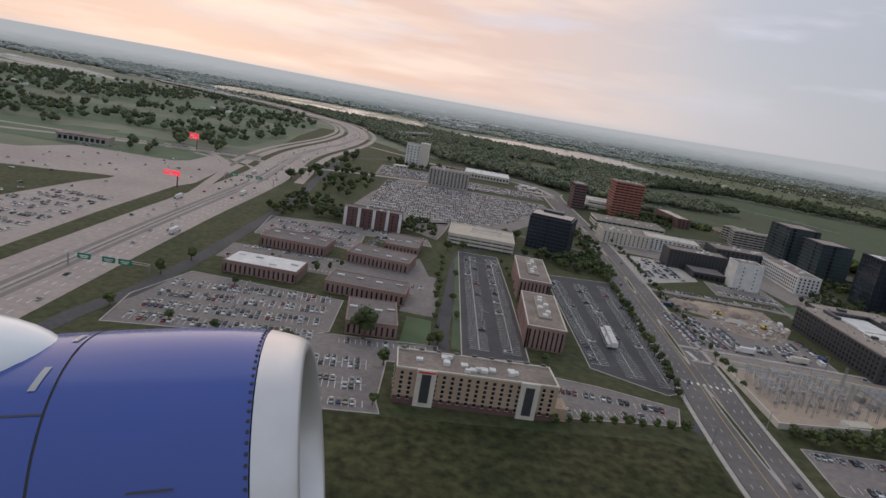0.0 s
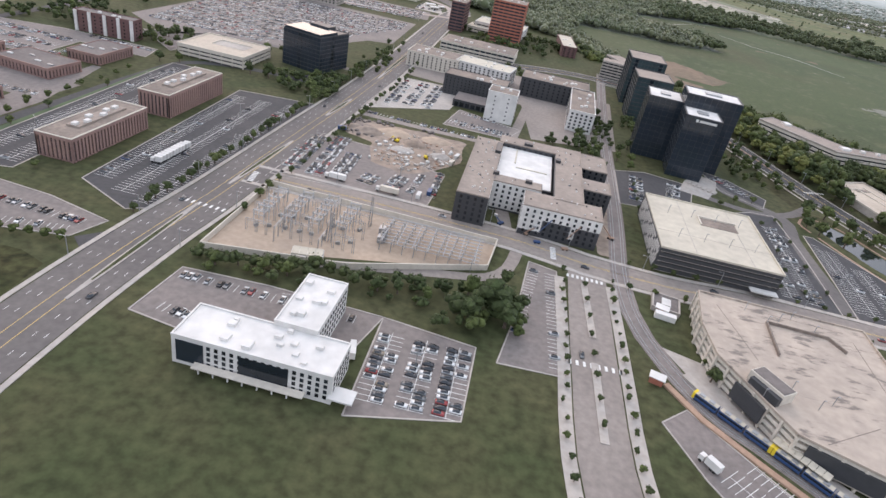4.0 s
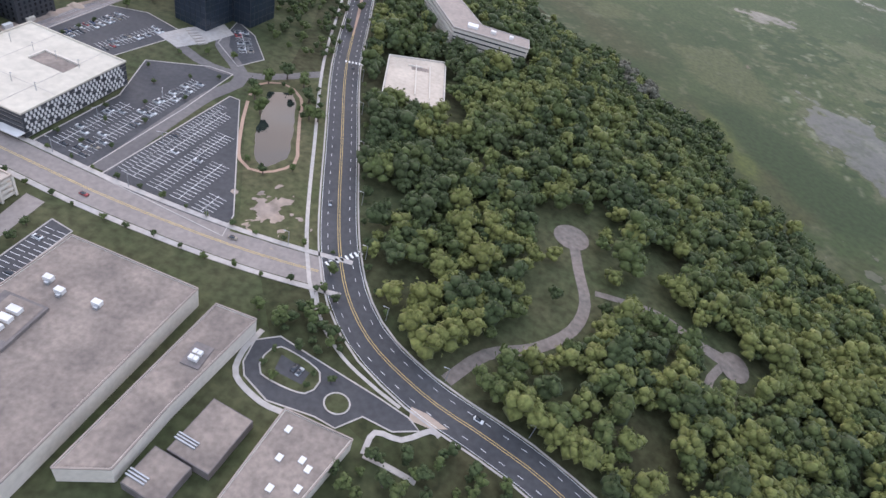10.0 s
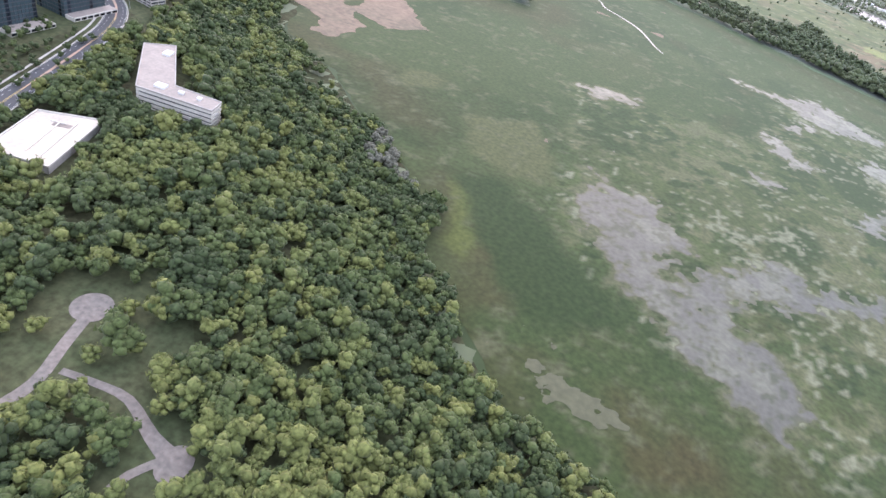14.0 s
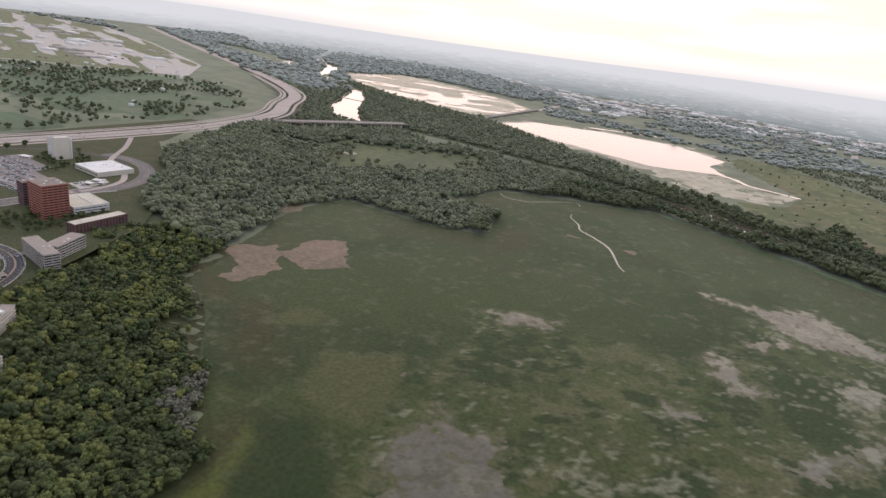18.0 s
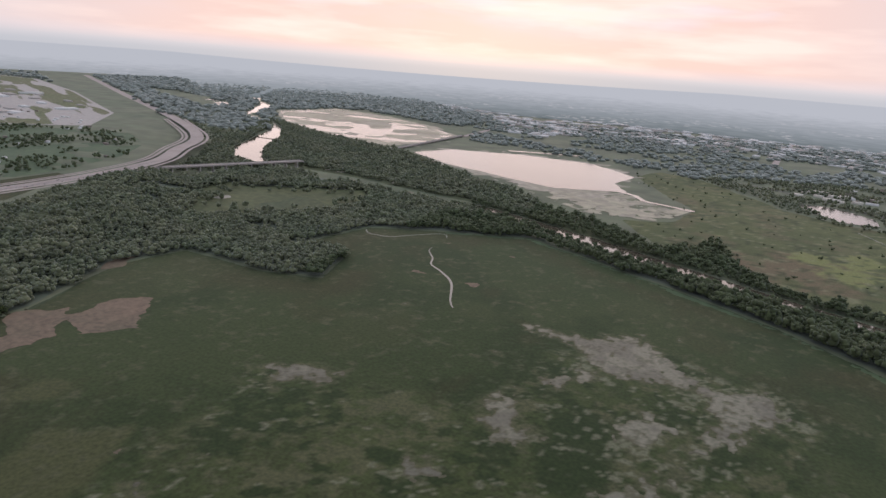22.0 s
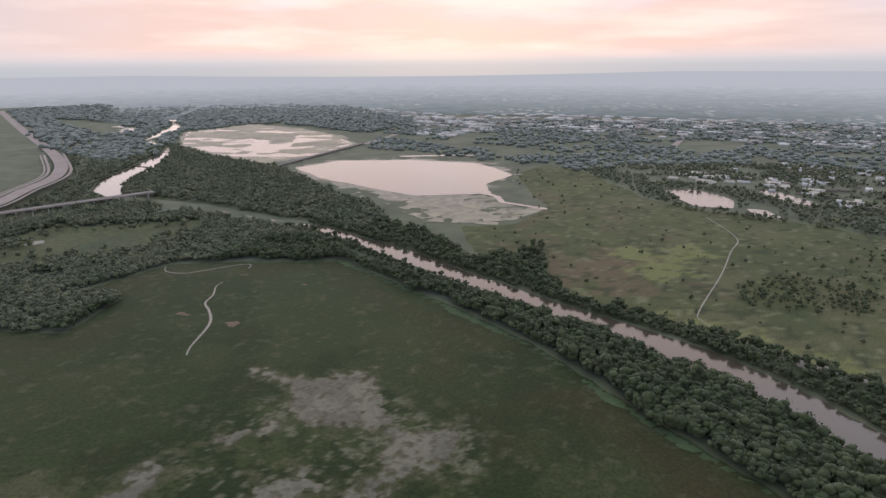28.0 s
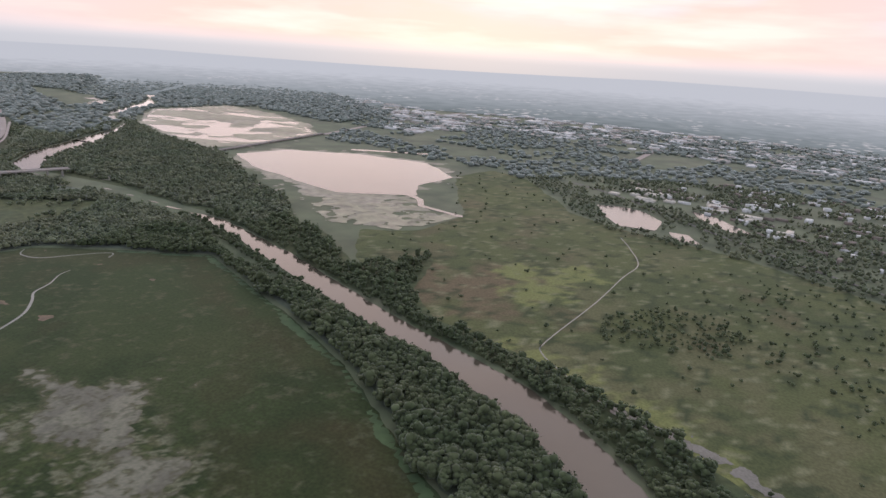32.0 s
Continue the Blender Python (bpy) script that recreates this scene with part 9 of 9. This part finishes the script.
def jet_engine():
    X, Z = Vector((0.9756, 0.1217, 0.1827)).normalized(), Vector((-0.2069, 0.2322, 0.9504)).normalized()
    Y = Z.cross(X)
    top = tagged(new("jet_engine"), "blue airliner engine nacelle with a bare metal lip", "jet engine")
    top.matrix_world = Matrix(((X.x, Y.x, Z.x, -1.771), (X.y, Y.y, Z.y, 1.006), (X.z, Y.z, Z.z, 53.227), (0, 0, 0, 1)))

    def turned(name, profile, key, label=""):
        ob = link(name, *lathe(profile), M[key], top, label)
        ob.data.shade_smooth()
        return ob
    turned("inlet_lip", [(-0.03, 0.352), (0.04, 0.362), (0.085, 0.378), (0.112, 0.395), (0.118, 0.410), (0.110, 0.426), (0.085, 0.442), (0.045, 0.457), (0.0, 0.470)], "lip", "pale bare metal lip ring")
    turned("cowl", [(-0.004, 0.4695), (-0.1, 0.482), (-0.25, 0.494), (-0.4, 0.500), (-0.514, 0.502)], "cowl")
    turned("rear_cowl", [(-0.522, 0.502), (-0.75, 0.502), (-1.05, 0.495), (-1.4, 0.47), (-1.8, 0.42), (-2.1, 0.36)], "cowl")
    turned("panel_seam", [(-0.512, 0.499), (-0.518, 0.496), (-0.524, 0.499)], "dark")
    turned("inlet_liner", [(-0.03, 0.3515), (-0.12, 0.345), (-0.3, 0.35), (-0.42, 0.355)], "liner")
    turned("fan_disc", [(-0.40, 0.355), (-0.41, 0.10)], "dark")
    turned("spinner", [(-0.40, 0.11), (-0.33, 0.09), (-0.27, 0.05), (-0.25, 0.002)], "dark")
    turned("core_nozzle", [(-2.0, 0.34), (-2.1, 0.30), (-2.4, 0.24), (-2.7, 0.15)], "steel")
    dot = mesh_of("rivet", lathe([(0.0, 0.0001), (0.0025, 0.004), (0.0, 0.0055)], 8), M["dark"])
    for k in range(44):
        a = radians(-20 + 150 * k / 43)
        rv = new("rivet", dot)
        rv.parent, rv.location = top, (-0.011, -0.4715 * math.sin(a), 0.4715 * math.cos(a))
        rv.rotation_euler = Vector((0, -math.sin(a), math.cos(a))).to_track_quat("X", "Z").to_euler()

    def strip(name, s0, s1, a0, a1, r, key, n=14):
        """A thin plate that follows the cowl's round."""
        V, F = [], []
        for k in range(n + 1):
            s, a = s0 + (s1 - s0) * k / n, radians(a0 + (a1 - a0) * k / n)
            for q in (-1, 1):
                ds, da = (0, q * 0.7) if abs(s1 - s0) > 0.1 else (q * 0.010, 0)
                V.append((s + ds, -r * math.sin(a + radians(da * 0.5)), r * math.cos(a + radians(da * 0.5))))
        F = [(2 * k, 2 * k + 1, 2 * k + 3, 2 * k + 2) for k in range(n)]
        return link(name, V, F, M[key], top)
    strip("panel_seam", -0.522, -1.0, 47.5, 45.5, 0.5035, "dark")
    strip("latch", -0.560, -0.572, 29, 39, 0.5045, "steel")
    strip("latch", -0.545, -0.550, 6, 13, 0.5045, "steel")
    strip("drain_mark", -0.18, -0.29, 72, 72, 0.4975, "dark")
    V, F = icosa()
    bm = bmesh.new()
    bmesh.ops.create_uvsphere(bm, u_segments=48, v_segments=24, radius=1.0)
    for v in bm.verts:
        v.co = Vector((v.co.x * 0.68 - 1.265, v.co.y * 0.30 - 0.09, v.co.z * 0.20 + 0.44))
    me = bpy.data.meshes.new("pylon_fairing")
    bm.to_mesh(me)
    bm.free()
    me.materials.append(M["gloss_white"])
    me.shade_smooth()
    new("pylon_fairing", me).parent = top


jet_engine()

# ---- street and lot lamps ----
def street_lamp(x, y, rot, h=4.2, arms=1):
    top = thing("street_lamp", x, y, float(ground_z(x, y)), rot, "slim grey street lamp with a flat head", "street lamp", "street lamps")
    bx("pole", top, 0, 0, 0, 0.12, 0.12, h, "steel")
    for s in (1, -1)[:arms]:
        arm = bx("arm", top, s * 0.45, 0, h - 0.05, 0.9, 0.07, 0.07, "steel")
        sub(arm, bx("lamp_head", top, s * 1.0, 0, h - 0.08, 0.5, 0.2, 0.1, "steel"))


for pts, d, gap, lo, hi in ((AVENUE, 7.6, 22, 0.30, 0.66), (AVENUE, -7.6, 22, 0.32, 0.64), (CROSS, 5.2, 20, 0.1, 0.97), (PARKWAY, 5.6, 20, 0.22, 0.9)):
    C = offset(pts, d, 1.0)
    C = C[int(lo * len(C)):int(hi * len(C)):gap]
    for p in C:
        street_lamp(p[0], p[1], 180 if d > 0 else 0)
for x, y in ((53, 150), (57, 190), (66, 165), (-40, 134), (-40, 144), (20, 150), (22, 200), (-18, 110), (216, 160), (223, 176), (234, 160), (245, 158), (129, 92), (104, 100), (96, 170), (112, 170), (10, 310), (40, 330), (10, 350), (45, 370)):
    street_lamp(x, y, (x * 7) % 180, 3.6, 2)


for q, (x, y0, n) in enumerate(((87.5, 127.5, 6), (93.5, 128, 6), (99.5, 129, 6), (105.5, 130, 5))):
    bus = thing("bus_gantry", x, y0, 0.08, -4, "galvanised lattice gantry in the substation yard", "gantry", "bus gantries")
    for k in range(n):
        for side_u in (-1.2, 1.2):
            post = bx("post", bus, side_u, 2.6 * k, 0, 0.16, 0.16, 3.4 + 0.5 * (k % 2), "galv")
            sub(post, bx("insulator", bus, side_u, 2.6 * k + 0.5, 1.9, 0.12, 0.12, 0.9, "steel"))
        bx("cross_beam", bus, 0, 2.6 * k, 3.3, 2.8, 0.2, 0.2, "galv")
        bx("cross_beam", bus, 0, 2.6 * k, 2.3, 2.4, 0.12, 0.12, "galv")
    for side_u in (-1.2, 0, 1.2):
        bx("bus_bar", bus, side_u, 1.3 * (n - 1), 3.05, 0.09, 2.6 * (n - 1) + 0.8, 0.09, "galv")


# ---- building site ----
def mound(x, y, r, h, key, label, seed):
    """A heap of spoil with an uneven crest."""
    n = 22
    gx, gy = np.meshgrid(np.linspace(-r, r, n), np.linspace(-r * 0.7, r * 0.7, n))
    f = np.clip(1 - (gx / r) ** 2 - (gy / (r * 0.7)) ** 2, 0, 1)
    gz = h * f ** 0.8 * (0.45 + 1.1 * fbm(gx + seed * 31, gy, r * 0.45, seed)) - 0.05
    V = np.column_stack([gx.ravel() + x, gy.ravel() + y, gz.ravel() + 0.1])
    i = (np.arange(n - 1)[:, None] * n + np.arange(n - 1)[None, :]).ravel()
    F = np.concatenate([np.stack([i, i + 1, i + n + 1], 1), np.stack([i, i + n + 1, i + n], 1)])
    big_mesh("spoil_mound", V, F, M[key], label, "heap", "")


for k, (x, y, r, h, key) in enumerate(((96, 199, 5, 1.3, "dirt"), (104, 202, 6, 1.1, "sand"), (112, 196, 4, 1.4, "dirt"), (118, 203, 5, 1.0, "sand"), (109, 189, 4, 0.9, "concrete"), (121, 190, 3.5, 1.1, "concrete"), (91, 201, 3, 0.8, "dirt"), (172, 196, 2.2, 0.7, "dirt"), (173.5, 205, 2.4, 0.8, "sand"))):
    mound(x, y, r, h, key, "heap of broken concrete and spoil" if key == "concrete" else "heap of bare earth on the building site", k + 2)


def rubble(name, n, poly, lo, hi, key, label, seed):
    """Loose blocks strewn over bare ground, turned at random and sunk a little."""
    rg = np.random.default_rng(seed)
    box = np.array([(a, b, c) for c in (0, 1) for b in (-0.5, 0.5) for a in (-0.5, 0.5)])
    quad = np.array([(0, 2, 3, 1), (4, 5, 7, 6), (0, 1, 5, 4), (2, 6, 7, 3), (0, 4, 6, 2), (1, 3, 7, 5)])
    tri = np.concatenate([quad[:, [0, 1, 2]], quad[:, [0, 2, 3]]])
    V, F, k = [], [], 0
    while k < n:
        x, y = rg.uniform(min(p[0] for p in poly), max(p[0] for p in poly)), rg.uniform(min(p[1] for p in poly), max(p[1] for p in poly))
        if inside(np.array([x]), np.array([y]), poly)[0] < 0 or fbm(np.array([x]), np.array([y]), 5, seed)[0] < 0.5:
            continue
        a, w = rg.uniform(0, 6.283), rg.uniform(lo, hi)
        B = box * np.array([w, w * rg.uniform(0.4, 1.0), w * rg.uniform(0.25, 0.7)])
        V.append(np.column_stack([B[:, 0] * math.cos(a) - B[:, 1] * math.sin(a) + x, B[:, 0] * math.sin(a) + B[:, 1] * math.cos(a) + y, B[:, 2] + 0.06]))
        F.append(tri + 8 * k)
        k += 1
    big_mesh(name, np.concatenate(V), np.concatenate(F), M[key], label, "rubble", "stuff")


SITE = [(101, 178), (112, 173), (120, 179), (125, 188), (124, 203), (108, 206), (98, 200), (101, 188)]
rubble("rubble", 190, SITE, 0.3, 0.95, "concrete", "pale broken concrete strewn over the building site", 7)
rubble("building_supplies", 50, SITE, 0.5, 1.3, "white", "white stacks of supplies on the building site", 8)
rubble("rubble", 80, SITE, 0.3, 0.9, "orange", "rusty and timber rubble on the building site", 9)
rubble("rubble", 60, [(86, 196), (97, 193), (108, 208), (122, 205), (122, 210), (90, 211)], 0.4, 1.3, "roof_dk", "dark broken asphalt on the building site", 10)


def excavator(x, y, rot, key, label):
    top = thing("excavator", x, y, 0.12, rot, label, "excavator", "site machines")
    for s in (-0.45, 0.45):
        bx("track", top, s, 0, 0, 0.26, 1.6, 0.36, "tyre")
    bx("house", top, 0, -0.25, 0.38, 1.1, 1.2, 0.55, key)
    bx("cab", top, -0.32, 0.25, 0.38, 0.42, 0.6, 0.85, "window")
    b1 = bx("boom", top, 0.1, 1.0, 0.8, 0.16, 1.9, 0.2, key)
    b1.rotation_euler = (radians(35), 0, 0)
    b2 = bx("stick", top, 0.1, 2.0, 0.75, 0.13, 1.2, 0.14, key)
    b2.rotation_euler = (radians(-60), 0, 0)
    bx("bucket", top, 0.1, 2.3, 0.1, 0.4, 0.35, 0.35, "steel")


excavator(106, 195, 60, "yellow_p", "yellow tracked excavator on the building site")
excavator(117, 186, 200, "orange_p" if "orange_p" in M else "yellow_p", "yellow tracked excavator on the building site")


def boom_lift(x, y, rot, key, reach, label):
    top = thing("boom_lift", x, y, 0.12, rot, label, "boom lift", "site machines")
    bx("chassis", top, 0, 0, 0.2, 0.9, 1.7, 0.4, key)
    for sx in (-0.42, 0.42):
        for sy in (-0.6, 0.6):
            bx("wheel", top, sx, sy, 0, 0.24, 0.5, 0.5, "tyre")
    arm = bx("boom", top, 0, reach * 0.38, 0.6 + reach * 0.28, 0.2, reach, 0.24, key)
    arm.rotation_euler = (radians(40), 0, 0)
    bx("basket", top, 0, reach * 0.78, 0.55 + reach * 0.66, 0.9, 0.5, 0.5, "steel")


boom_lift(148, 150.5, -160, "orange", 5.5, "orange boom lift beside the new apartments")
boom_lift(141.5, 153, 150, "blue_p", 4.5, "blue boom lift beside the new apartments")
boom_lift(171, 158, 70, "orange", 5.0, "orange boom lift on the dirt strip")
for k, (x, y, a, key) in enumerate(((119, 158.5, 86, "white"), (121.5, 162, 84, "blue_p"), (125, 186, 75, "cream"), (126, 192, 75, "white"), (88, 196, 5, "blue_p"), (170.5, 182, 85, "white"), (171.5, 189, 85, "cream"))):
    ct = thing("site_container", x, y, 0.1, a, "small steel site container", "container", "site containers")
    bx("box", ct, 0, 0, 0, 2.7, 1.1, 1.15, key)
    for q in range(6):
        bx("rib", ct, -1.2 + 0.48 * q, -0.57, 0.08, 0.1, 0.06, 1.0, key)
